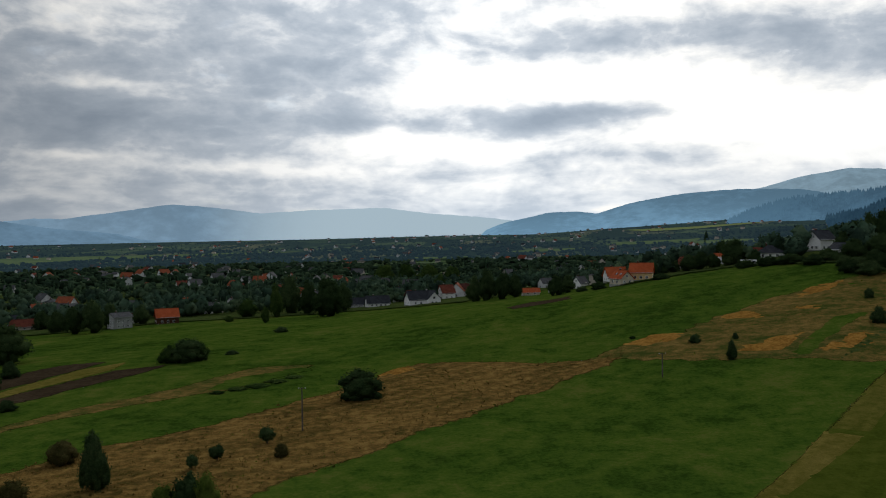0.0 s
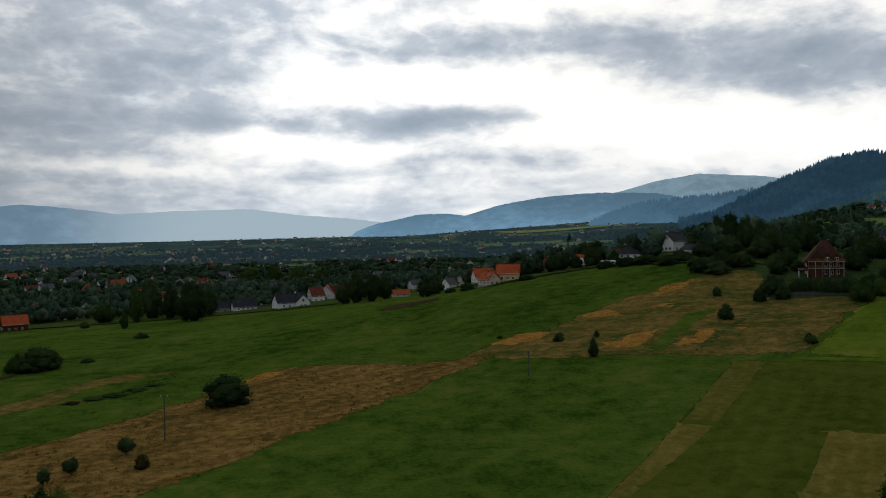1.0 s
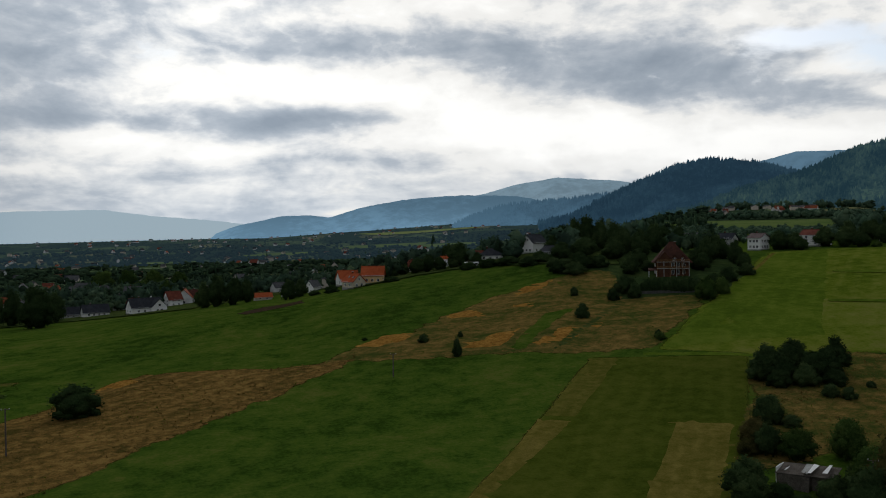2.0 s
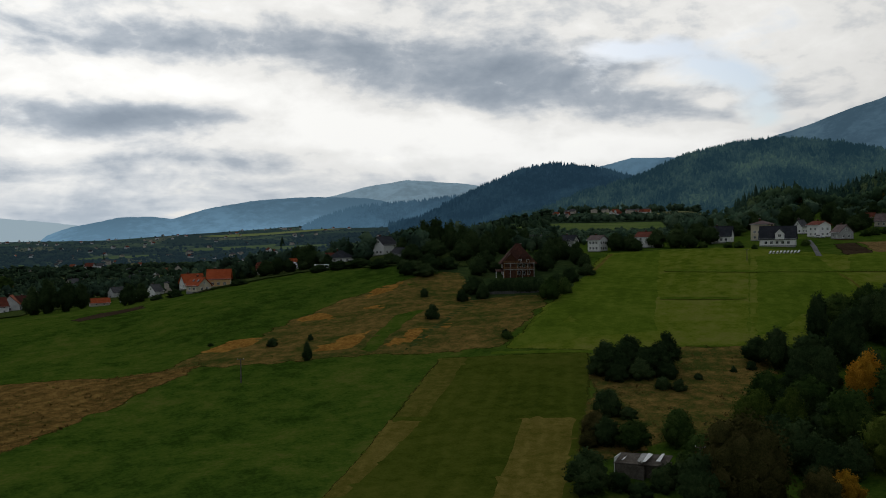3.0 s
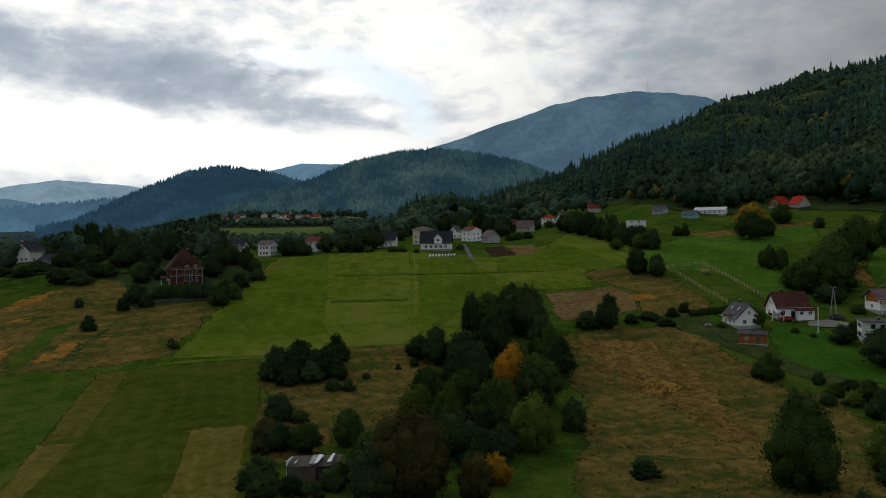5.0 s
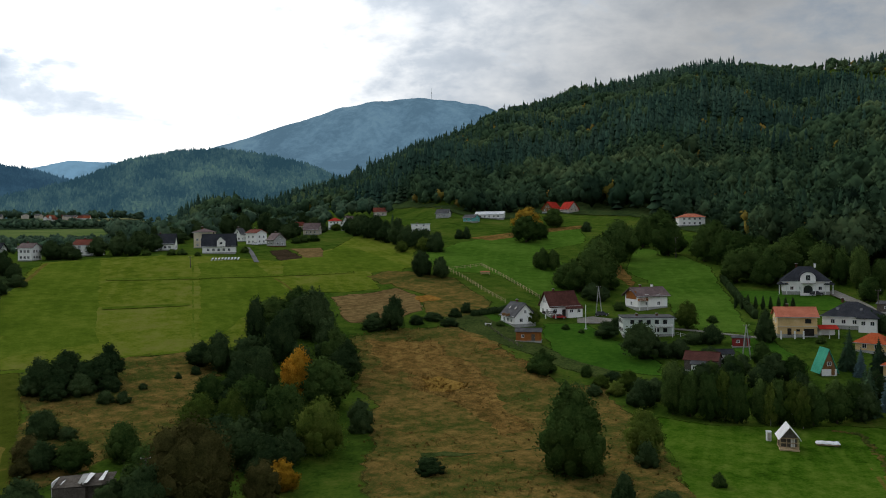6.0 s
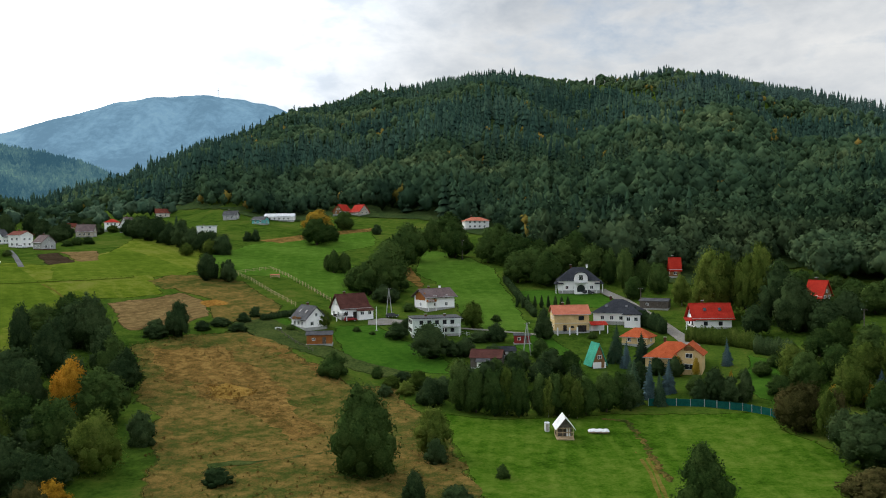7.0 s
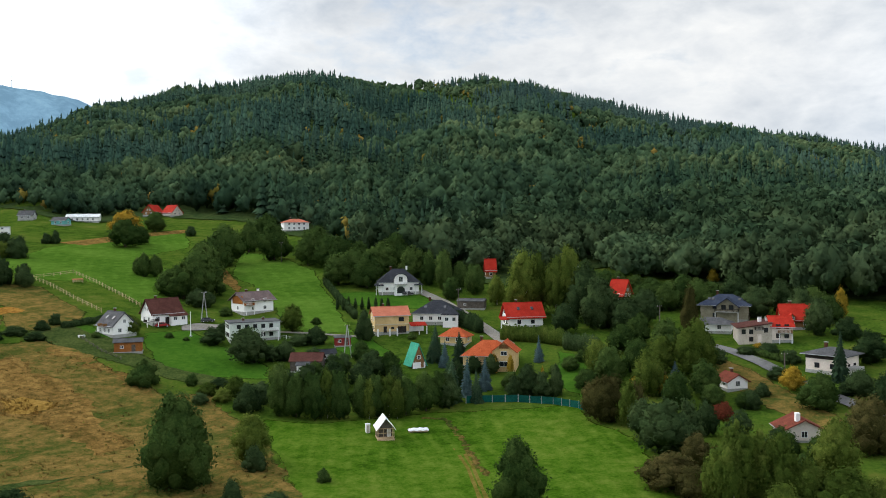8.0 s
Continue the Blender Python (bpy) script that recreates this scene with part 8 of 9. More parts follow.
trees("light", [(202.3, -56.9, 14.2, 9.9), (210.2, -35.2, 8.6, 7.2), (190.6, -43.3, 10.6, 7.9), (206, -49.5, 9.4, 8.6)], "light green broad tree between the gardens")
trees("broad", [(201.2, -36.4, 10.2, 8.3), (207.5, -44.4, 10, 8.6), (225.9, -43.9, 8.3, 9.3), (181.2, -47.1, 8.9, 7.6), (187.7, -55, 9.3, 7.9), (222.6, -55.1, 9.2, 9.2), (229.3, -49.2, 9.4, 7.9), (198.5, -30.6, 5.4, 6.8), (207.3, -60.8, 8.7, 6.4)], "green tree between the gardens")
trees("russet", [(174.8, -30.4, 10.1, 9.2), (181.7, -29.1, 7.5, 6.3), (171, -36.5, 9.5, 4.8), (144.9, -70.2, 10.6, 8.8), (144.5, -40.8, 6.2, 6.2), (193.9, -46.6, 5.4, 5.4)], "tree with browning autumn leaves")
trees("birch", [(169.4, -34.5, 10.6, 5.2), (171, -36.3, 8.3, 4.3)], "birch with pale trunk at the lawn's edge")
trees("dark", [(151.5, -37.3, 10.7, 11.3), (161, -35.4, 7.9, 6.8), (154.4, -42.1, 8.8, 6.6), (161, -47.1, 6.9, 5.7), (158, -52.6, 5.7, 5), (149.9, -56.8, 4.4, 4.8)], "dark round tree at the lawn's edge")
trees("russet", [(131.8, -33.3, 6.8, 9.4), (136.2, -31.7, 3.9, 4.8), (127.6, -35.6, 5.5, 6.4)], "grey-green willow bush at the lawn's edge", "bush")
trees("birch", [(121, -39.3, 13.3, 8), (121.8, -42.8, 12.6, 7.6), (124.8, -38.1, 10, 5.4), (120.3, -45.5, 11.6, 7.2)], "birch with yellowing leaves in the near gardens")
trees("light", [(132.2, -58.8, 10.4, 8), (118.7, -48.8, 8, 8), (115.8, -53, 8, 8.9), (116.2, -57.7, 6.3, 7.2), (115.7, -44.5, 6.1, 6.9)], "light green tree in the near gardens")
trees("broad", [(172.7, -73.5, 8.4, 8.9), (130.7, -52.9, 5.8, 5.8), (131.6, -48, 5.8, 6.8), (134.8, -45.7, 5.9, 5.9), (146.8, -62.4, 3.3, 4.4), (148.4, -69.9, 6.7, 6.7), (138.1, -43.1, 5, 5)], "green tree beside the lane")
trees("yellow", [(185.6, -73.4, 6.2, 5.4), (189.5, -47.4, 5.3, 4.8), (195.3, -41.8, 4.1, 4.1), (308.1, -93.2, 6.4, 4.3), (241.7, -109.3, 8.9, 4.3), (216.5, -77.2, 2.5, 4.6), (268.8, -32.8, 1.1, 1.8)], "tree with bright yellow autumn leaves")
trees("dark", [(265.7, -86.9, 11.2, 11.2), (249.6, -88.2, 10.6, 10.6), (254.1, -96.5, 10.9, 9.1), (239.4, -97.2, 10.4, 8.6), (226.9, -96.6, 9.9, 8.3), (199, -96.5, 8.9, 8.9), (219.3, -100.6, 6.5, 8.1), (177.3, -84.2, 6.6, 6.6), (169.2, -85.3, 7.7, 6.4)], "dark tree behind the lane's houses")
trees("bush", [(213.6, -78.2, 3.1, 6.1), (205.1, -80.6, 3.3, 5.9), (215.2, -73.2, 2.4, 4.6), (178.1, -76.9, 3.9, 5.2), (179.9, -82.5, 3.2, 5.3), (194.8, -73.9, 2.8, 5.6), (177.6, -61.4, 3.8, 5.1), (184.2, -66.2, 3.2, 4), (210.7, -64.6, 4.4, 5.9), (243.1, 40.2, 5.6, 6.6), (241.8, 44.8, 3.3, 6.6), (222.3, 32.4, 3.9, 4.5), (220.2, 29.1, 4.5, 4.5), (224.2, 37.9, 4.6, 6.1)], "dark shrub in the hillside gardens", "bush")

# ---- clipped hedges ----
def hedge(label, points, high, thick, material="leaf_dark"):
    """A hedge along a line: a rough, bevelled bank of sprays."""
    R = rng(int(abs(points[0][0]) * 10) % 9999)
    pieces = []
    for (x0, y0), (x1, y1) in zip(points, points[1:]):
        a, b = np.array([x0, y0]), np.array([x1, y1])
        L = np.linalg.norm(b - a)
        k = max(2, int(L / 0.9))
        for i in range(k):
            p = a + (b - a) * (i + 0.5) / k
            v, f = BALL1
            g = ground(*p)
            hh = high * R.uniform(0.9, 1.1)
            pieces.append((v * (1 + R.normal(0, 0.08, (len(v), 1))) * [thick * 0.62, thick * 0.62, hh * 0.6] + [p[0], p[1], g + hh * 0.42], f, v))
            d = R.normal(0, 1, (60, 3)) + [0, 0, 0.3]
            d /= np.linalg.norm(d, axis=1)[:, None]
            pieces.append(cards(R, d * [thick * 0.62, thick * 0.62, hh * 0.6] + [p[0], p[1], g + hh * 0.42], d, 0.22))
    v, f, nn = join(pieces)
    x, y = points[0]
    t = thing("hedge", label, "hedge", x, y)
    me = raw_mesh("foliage", v - [x, y, ground(x, y)], f, M[material], normals=nn)
    part("foliage", me, None, t)
    return t


hedge("tall dark hedge in front of the guest house", [(139.6, 241.6), (146.3, 235.5), (152.6, 231)], 4.4, 3.0)
hedge("dark clipped hedge behind the small white house", [(243.1, 113.3), (248.7, 109.5), (254.4, 106)], 2.0, 1.6)
hedge("dark clipped hedge along the villa garden", [(325.8, 50), (305.9, 43.7), (286.6, 37.2), (272.7, 32.2)], 3.0, 1.6)
hedge("tall dark clipped hedge beside the drive", [(265.1, 3), (262.8, -2.3), (254.3, -7.3)], 5.0, 2.4)
hedge("yellow-green clipped hedge in front of the red roof", [(245.7, -13.5), (239.9, -24.4), (234.5, -30)], 4.6, 2.0, "leaf_light")
hedge("tall dark hedge beyond the lawn", [(231.5, -29.6), (227.6, -35.2), (225.3, -37.8)], 4.6, 2.0)
hedge("clipped green hedge beside the lane", [(216.2, -74.9), (209.3, -77.4), (205.6, -79.4)], 1.6, 1.4, "leaf")
for x, y, h, w in [(286.5, 39.9, 5, 1.5), (285, 37.8, 4.6, 1.5), (285.1, 35.9, 5, 1.5), (286, 33.7, 4.6, 1.5), (286.1, 31.6, 4.6, 1.5), (286.9, 29.4, 4.2, 1.5), (287.8, 27.1, 4.2, 1.5), (288.6, 25.1, 3.9, 1.5), (289.4, 23, 3.5, 1.6)]:
    tree("thuja", x, y, h, w, "small dark columnar thuja in a planted row", "tree", "thuja row")

# ---- small buildings ----
def timber_cabin():
    x, y = 167.2, 14.2
    t = thing("garden_cabin", "unfinished timber garden cabin with a white sheet gable roof", "cabin", x, y, 8)
    part("deck", one_box(0, 0.6, 0.05, 4.0, 5.4, 0.5), M["raw_wood"], t)
    for u in (-1.85, 1.85):
        for v in (-1.8, 0.4, 3.0):
            part("post", one_box(u, v, 1.5, 0.16, 0.16, 2.6), M["raw_wood"], t)
    for u in (-0.6, 0.7):
        part("post", one_box(u, -1.8, 1.5, 0.12, 0.12, 2.6), M["raw_wood"], t)
    for z in (0.75, 1.7, 2.75):
        part("beam", one_box(0, -1.8, z, 4.0, 0.14, 0.14), M["raw_wood"], t)
    part("wall", one_box(0, 1.9, 1.45, 3.6, 2.6, 2.5), M["old_wood"], t)
    part("door", one_box(1.0, 0.55, 1.3, 0.9, 0.08, 2.0), M["white_paint"], t)
    bm = bmesh.new()
    for s in (-1, 1):
        c = [(s * 2.35, -2.4, 2.45), (s * 2.35, 3.6, 2.45), (0, 3.6, 5.35), (0, -2.4, 5.35)]
        slab(bm, c[::-1] if s < 0 else c, 0.12)
    part("roof", bm, M["white_paint"], t, "white sheet roof")
    g = bmesh.new()
    slab(g, [(-1.6, -1.75, 2.85), (1.6, -1.75, 2.85), (0, -1.75, 5.0)], 0.08)
    part("gable", g, M["old_wood"], t)
    part("finial", one_rod((0, -2.3, 5.3), (0, -2.3, 5.7), 0.05), M["steel"], t)
    t.matrix_basis = t.matrix_basis @ Matrix.Diagonal((0.84, 0.84, 0.84, 1))


timber_cabin()


def portable_toilet():
    x, y = 170.9, 18
    t = thing("outhouse", "narrow white upright outhouse in the grass", "outhouse", x, y, 12)
    part("body", one_box(0, 0, 0.9, 0.85, 0.85, 1.85, 0.03), M["white_plaster"], t)
    part("door", one_box(0.0, -0.44, 0.9, 0.56, 0.05, 1.5), M["beige_plaster"], t)
    part("roof", one_box(0, 0, 1.85, 0.98, 0.98, 0.1, 0.03), M["white_paint"], t)


portable_toilet()


def timber_stack():
    x, y = 172.1, 7.8
    t = thing("timber_stack", "stack of planks covered with a white tarpaulin", "timber stack", x, y, 4)
    for u in (-1.4, 0, 1.4):
        part("bearer", one_box(u, 0, 0.05, 0.14, 1.1, 0.3), M["old_wood"], t)
    for i in range(4):
        for j in range(3):
            part("plank", one_box(RND.uniform(-0.1, 0.1), -0.4 + 0.4 * j, 0.28 + i * 0.13, 3.9, 0.34, 0.11), M["raw_wood"], t)
    bm = bmesh.new()
    bmesh.ops.create_grid(bm, x_segments=14, y_segments=6, size=0.5)
    for v in bm.verts:
        e = max(abs(v.co.x), abs(v.co.y)) * 2
        v.co = Vector((v.co.x * 4.3, v.co.y * 1.5, 0.86 + 0.06 * math.sin(v.co.x * 21) - (0.34 if e > 0.98 else 0)))
    part("tarpaulin", bm, M["white_paint"], t, "white wrinkled tarpaulin", True)


timber_stack()


def a_frame_hut():
    x, y = 224.6, 10.8
    t = thing("a_frame_hut", "small A-frame hut with a green sheet roof and wooden gable", "hut", x, y, 24)
    bm = bmesh.new()
    for s in (-1, 1):
        c = [(s * 2.4, -2.6, 0.2), (s * 2.4, 2.6, 0.2), (0, 2.6, 6.2), (0, -2.6, 6.2)]
        slab(bm, c[::-1] if s < 0 else c, 0.12)
    part("roof", bm, M["green_sheet"], t)
    g = bmesh.new()
    slab(g, [(-2.05, -2.35, 0.1), (2.05, -2.35, 0.1), (0, -2.35, 5.8)], 0.1)
    part("gable", g, M["wood"], t)
    part("base_wall", one_box(0, -2.42, 0.5, 3.6, 0.1, 1.6), M["white_plaster"], t)
    add_window(t, 0, -2.4, 2.6, 0, 1.0, 1.0)
    add_door(t, 0.9, -2.48, 0, 0.7, 0.8, 1.7)


a_frame_hut()


def plain_shed(label, x, y, turn, L, W, h, wall, roof, rise=0.5, name="shed"):
    t = thing(name, label, "shed", x, y, turn)
    part("wall", gable_body(L, W, h, rise, 0.6), M[wall], t)
    part("roof", gable_roof(L, W, h, rise, 0.35, 0.12), M[roof], t)
    add_door(t, L * 0.2, -W / 2, 0, 1.0, 1.0, 1.9, "old_wood")
    add_window(t, -L * 0.22, -W / 2, 1.4, 0, 0.9, 0.8)
    part("sill_beam", one_box(0, 0, -0.25, L + 0.5, W + 0.5, 0.7), M["concrete"], t)
    return t


plain_shed("orange wooden shed with a pale sheet roof", 226.1, 87.8, -4, 7.0, 4.0, 2.6, "orange_wood", "grey_tile", 0.7)
plain_shed("little dark red shed with a flat roof", 242, 32.4, 6, 4.4, 3.0, 2.3, "red_paint", "grey_tile", 0.3)
plain_shed("dark brown shed with a low roof behind the trees", 219.2, 38.5, -10, 8.0, 6.0, 2.6, "old_wood", "brown_tile", 1.6)
plain_shed("small white shed in the shrubs", 215.8, 39, -10, 3.0, 2.6, 2.2, "white_plaster", "grey_tile", 0.5)
plain_shed("low blue-grey shed among the shrubs", 227, 34.8, 14, 4.6, 3.0, 2.2, "grey_plaster", "slate_tile", 0.8)
plain_shed("low dark garage between the trees", 286.9, -5.6, -12, 9.0, 5.0, 2.4, "old_wood", "grey_tile", 0.6)
plain_shed("small dark hut under the clump's trees", 119.7, 90.3, 20, 2.6, 2.4, 1.5, "old_wood", "brown_tile", 1.8)


def broken_shed():
    x, y = 86.4, 103.5
    t = thing("derelict_shed", "derelict shed with a torn white sheet roof", "shed", x, y, -18)
    part("wall", one_box(-1.5, -0.2, 0.9, 4.6, 3.2, 2.2), M["old_wood"], t)
    part("end_wall", one_box(-3.86, -0.2, 1.4, 0.14, 3.0, 3.0), M["white_plaster"], t)
    part("lean_to", one_box(2.4, 0.8, 1.0, 3.4, 2.6, 2.4), M["old_wood"], t)
    bm = bmesh.new()
    slab(bm, [(-4.0, -2.0, 2.1), (4.2, -1.2, 2.3), (4.2, 2.2, 3.2), (-4.0, 1.6, 2.9)], 0.08)
    part("roof_deck", bm, M["old_wood"], t)
    R = random.Random(4)
    for i in (0, 3, 4, 6):
        u = -3.5 + i * 1.0
        bm = bmesh.new()
        lift = 2.38 + 0.05 * i + R.uniform(-0.05, 0.1)
        z = [lift + R.uniform(-0.05, 0.3) for _ in range(4)]
        w = R.uniform(0.5, 1.2)
        slab(bm, [(u, -2.0 + R.uniform(0, 1.4), z[0]), (u + w, -2.0 + R.uniform(0, 1.2), z[1]), (u + w + R.uniform(-0.3, 0.3), 1.9 - R.uniform(0, 0.9), z[2] + 0.5), (u + R.uniform(-0.3, 0.2), 1.9 - R.uniform(0, 0.7), z[3] + 0.5)], 0.05)
        part("roof_sheet", bm, M["white_paint"] if i != 3 else M["concrete"], t)
    for i in range(3):
        part("rafter", one_box(-3 + i * 3.2, 0, 2.55, 0.14, 4.2, 0.14), M["old_wood"], t)
    x, y = 91.6, 121.6
    b = thing("scrap_heap", "heap of old boards and pale sheets in dry weeds", "scrap heap", x, y, 10)
    for i in range(7):
        bm = one_box(0, 0, 0, 2.6, 0.5, 0.06)
        q = part("board", bm, M["concrete"] if i % 2 else M["old_wood"], b)
        q.matrix_basis = pose(R.uniform(-1, 1), R.uniform(-0.7, 0.7), 0.12 + i * 0.09, R.uniform(-6, 6), R.uniform(-5, 5), R.uniform(-40, 40))


broken_shed()

# ---- fences, poles, cars ----
def posts_along(points, gap):
    out = []
    for (x0, y0), (x1, y1) in zip(points, points[1:]):
        L = math.hypot(x1 - x0, y1 - y0)
        k = max(1, round(L / gap))
        out += [(x0 + (x1 - x0) * i / k, y0 + (y1 - y0) * i / k) for i in range(k)]
    return out + [points[-1]]


def fence(label, points, gap, high, thick, post, rails, rail_mat, panel=None, name="fence"):
    spots = posts_along(points, gap)
    x, y = spots[0]
    t = thing(name, label, "fence", x, y)
    g0 = ground(x, y)
    for a, b in spots:
        part("post", one_box(a - x, b - y, ground(a, b) - g0 + high / 2 - 0.2, thick, thick, high + 0.4), M[post], t)
    for (a, b), (c, d) in zip(spots, spots[1:]):
        za, zb = ground(a, b) - g0, ground(c, d) - g0
        for q in rails:
            part("rail", one_rod((a - x, b - y, za + q), (c - x, d - y, zb + q), 0.045, None, 4), M[rail_mat], t)
        if panel:
            bm = bmesh.new()
            n = Vector((-(d - b), c - a, 0)).normalized() * 0.03
            p, q = Vector((a - x, b - y, za)), Vector((c - x, d - y, zb))
            ring = [bm.verts.new(v) for v in (p + n, q + n, q - n, p - n)]
            top = [bm.verts.new(v.co + Vector((0, 0, high * 0.94))) for v in ring]
            bm.faces.new(top)
            for i in range(4):
                bm.faces.new((ring[i], ring[(i + 1) % 4], top[(i + 1) % 4], top[i]))
            part("panel", bm, M[panel], t)
    return t


fence("green netted garden fence with pale posts", [(193.9, -2.2), (194.4, -5.3), (193.4, -14.1), (190.1, -21.7), (185.8, -26.7), (176.9, -30.7)], 2.6, 1.7, 0.14, "concrete", (), "steel", "net_green")
fence("wooden post and rail paddock fence", [(301.9, 151.3), (292.4, 140.3), (277.5, 125.7), (264.4, 111)], 3.2, 1.5, 0.16, "raw_wood", (0.6, 1.2), "raw_wood")
fence("wooden post and rail paddock fence along the hay meadow", [(320.4, 145), (307.7, 132), (292.5, 117.7), (277.5, 103.7)], 3.0, 1.5, 0.16, "raw_wood", (0.6, 1.2), "raw_wood")
fence("wooden rail fence closing the paddock", [(303.1, 151.5), (310.7, 147.9), (320.4, 145)], 4.0, 1.4, 0.16, "raw_wood", (0.6, 1.2), "raw_wood")
fence("low dark fence round the wooden shed", [(235.2, 105.2), (222.9, 93.8), (217.4, 86.4)], 2.6, 1.0, 0.12, "old_wood", (0.5, 0.9), "old_wood")
fence("low wall fence before the brick guest house", [(137.5, 240.4), (144.2, 235.5), (152.1, 230.2)], 4.0, 1.1, 0.22, "old_wall", (), "old_wall", "old_wall")
fence("pale fence beside the pale green house", [(249, 52), (246.6, 47.3), (247.9, 43.4)], 2.6, 1.2, 0.14, "white_paint", (0.5, 1.0), "concrete")


def power_pole(label, x, y, h, turn=0, arms=1, double=False):
    t = thing("power_pole", label, "power pole", x, y, turn)
    if double:
        for s in (-1, 1):
            part("leg", one_rod((s * 1.1, 0, -0.4), (0, 0, h), 0.17, 0.12, 7), M["concrete"], t)
    else:
        part("pole", one_rod((0, 0, -0.5), (0, 0, h), 0.17, 0.11, 8), M["old_wood"], t)
    for i in range(arms):
        a = part("crossarm", one_box(0, 0, h - 0.25 - i * 0.6, 1.5, 0.1, 0.1), M["old_wood"], t)
        for u in (-0.65, 0.65):
            part("insulator", one_rod((u, 0, h - 0.2 - i * 0.6), (u, 0, h - i * 0.6), 0.05, None, 6), M["white_paint"], a)


power_pole("weathered wooden power pole in the dry meadow", -32.3, 170.4, 8.8)
power_pole("wooden power pole in the green meadow", 46.1, 195.5, 5.6)
power_pole("wooden power pole at the forest edge", 373.1, 76.5, 9.0)
power_pole("double-legged concrete pole beside the white house", 265.3, 78.9, 9.5, 20, 1, True)
power_pole("double-legged pole beside the little red shed", 230.4, 29.5, 9.0, 10, 1, True)
power_pole("wooden power pole beside the derelict shed", 90.1, 94.8, 6.6)
power_pole("concrete pole beside the drive", 275.8, -1, 9.0)
power_pole("concrete pole beside the lane", 195.5, -75.4, 5.5)
power_pole("pole with a lamp among the garden trees", 238, -57.1, 8.0)
power_pole("wooden pole at the meadow corner", 240.1, 227.9, 4.2)


def flagpole():
    x, y = 246.9, 77.5
    t = thing("flagpole", "white flagpole on the lawn", "flagpole", x, y)
    part("pole", one_rod((0, 0, -0.3), (0, 0, 7.4), 0.14, 0.1, 8), M["white_paint"], t)
    part("base", one_box(0, 0, 0.1, 0.8, 0.8, 0.4, 0.04), M["concrete"], t)


flagpole()


def car(label, x, y, turn, paint, long=4.3, van=False):
    t = thing("van" if van else "car", label, "van" if van else "car", x, y, turn)
    h = 2.1 if van else 1.45
    bm = bmesh.new()
    prof = [(-0.5, 0.35), (-0.5, 0.75), (-0.47, h * 0.62), (-0.36, h * 0.98), (0.12, h), (0.28, h * 0.64), (0.46, 0.8), (0.5, 0.55), (0.5, 0.35)] if not van else [(-0.5, 0.35), (-0.5, h * 0.95), (0.26, h), (0.38, h * 0.6), (0.5, 0.95), (0.5, 0.35)]
    rows = [[bm.verts.new((u * long, s * (0.86 if z < h * 0.7 else 0.68), z)) for u, z in prof] for s in (-1, 1)]
    bm.faces.new(rows[0])
    bm.faces.new(rows[1][::-1])
    for i in range(len(prof)):
        j = (i + 1) % len(prof)
        bm.faces.new((rows[0][j], rows[0][i], rows[1][i], rows[1][j]))
    bmesh.ops.recalc_face_normals(bm, faces=bm.faces)
    part("body", bm, M[paint], t)
    for s in (-1, 1):
        part("side_window", one_box(-0.06 * long, s * 0.80, h * 0.8, long * 0.42, 0.04, h * 0.24), M["glass"], t)
        for u in (-0.3, 0.31):
            w = part("wheel", one_rod((u * long, s * 0.72, 0.31), (u * long, s * 0.90, 0.31), 0.32, None, 12), M["rubber"], t)
            part("rim", one_rod((u * long, s * 0.89, 0.31), (u * long, s * 0.92, 0.31), 0.19, None, 10), M["steel"], w)
        part("headlight", one_box(0.49 * long, s * 0.6, 0.72, 0.1, 0.3, 0.14), M["white_paint"], t)


car("red hatchback parked on the drive", 255.2, 88.7, 6, "car_red")
car("dark car parked beside the villa", 307.6, 17.2, 10, "car_dark")
car("white car parked by the drive", 333.6, 272.8, -30, "car_white")
car("white van parked beside the field", 284, 313.4, -40, "car_white", 4.8, True)
car("white car parked under the garden trees", 278.5, 286.4, -30, "car_white")
car("dark car parked beside the white house", 265.5, 77.9, 0, "car_dark")


def caravan():
    x, y = 118.8, 352.2
    t = thing("caravan", "white caravan parked on the crest of the slope", "caravan", x, y, 4)
    part("body", one_box(0, 0, 1.5, 6.4, 2.3, 2.2, 0.2), M["car_white"], t)
    for u in (-2.0, 0, 2.0):
        add_window(t, u, -1.15, 1.8, 0, 1.2, 0.8, False)
    for s in (-1, 1):
        part("wheel", one_rod((0, s * 1.0, 0.33), (0, s * 1.2, 0.33), 0.33, None, 12), M["rubber"], t)


caravan()
ROW = posts_along([(259.4, 234.6), (269.8, 230.3)], 1.35)
for i, (x, y) in enumerate(ROW):
    t = thing("cold_frame", "white tilted cold frame in a garden row", "cold frame", x, y, -25, "cold frames in a row")
    part("lid", one_box(0, 0, 0.55, 0.7, 1.6, 0.05, 0.0, Matrix.Rotation(radians(38), 3, "X")), M["white_paint"], t)
    part("box", one_box(0, 0.1, 0.15, 0.7, 1.1, 0.5), M["old_wood"], t)


def hay_feeder():
    x, y = 303.8, 135.9
    t = thing("hay_feeder", "low wooden hay feeder in the paddock", "hay feeder", x, y, 10)
    for u in (-1.6, 1.6):
        for v in (-0.5, 0.5):
            part("leg", one_box(u, v, 0.5, 0.14, 0.14, 1.4), M["raw_wood"], t)
    for z in (0.5, 0.85):
        for v in (-0.5, 0.5):
            part("rail", one_box(0, v, z, 3.4, 0.06, 0.16), M["raw_wood"], t)
    part("roof", one_box(0, 0, 1.25, 3.8, 1.6, 0.08, 0.0, Matrix.Rotation(radians(8), 3, "X")), M["salmon_tile"], t)


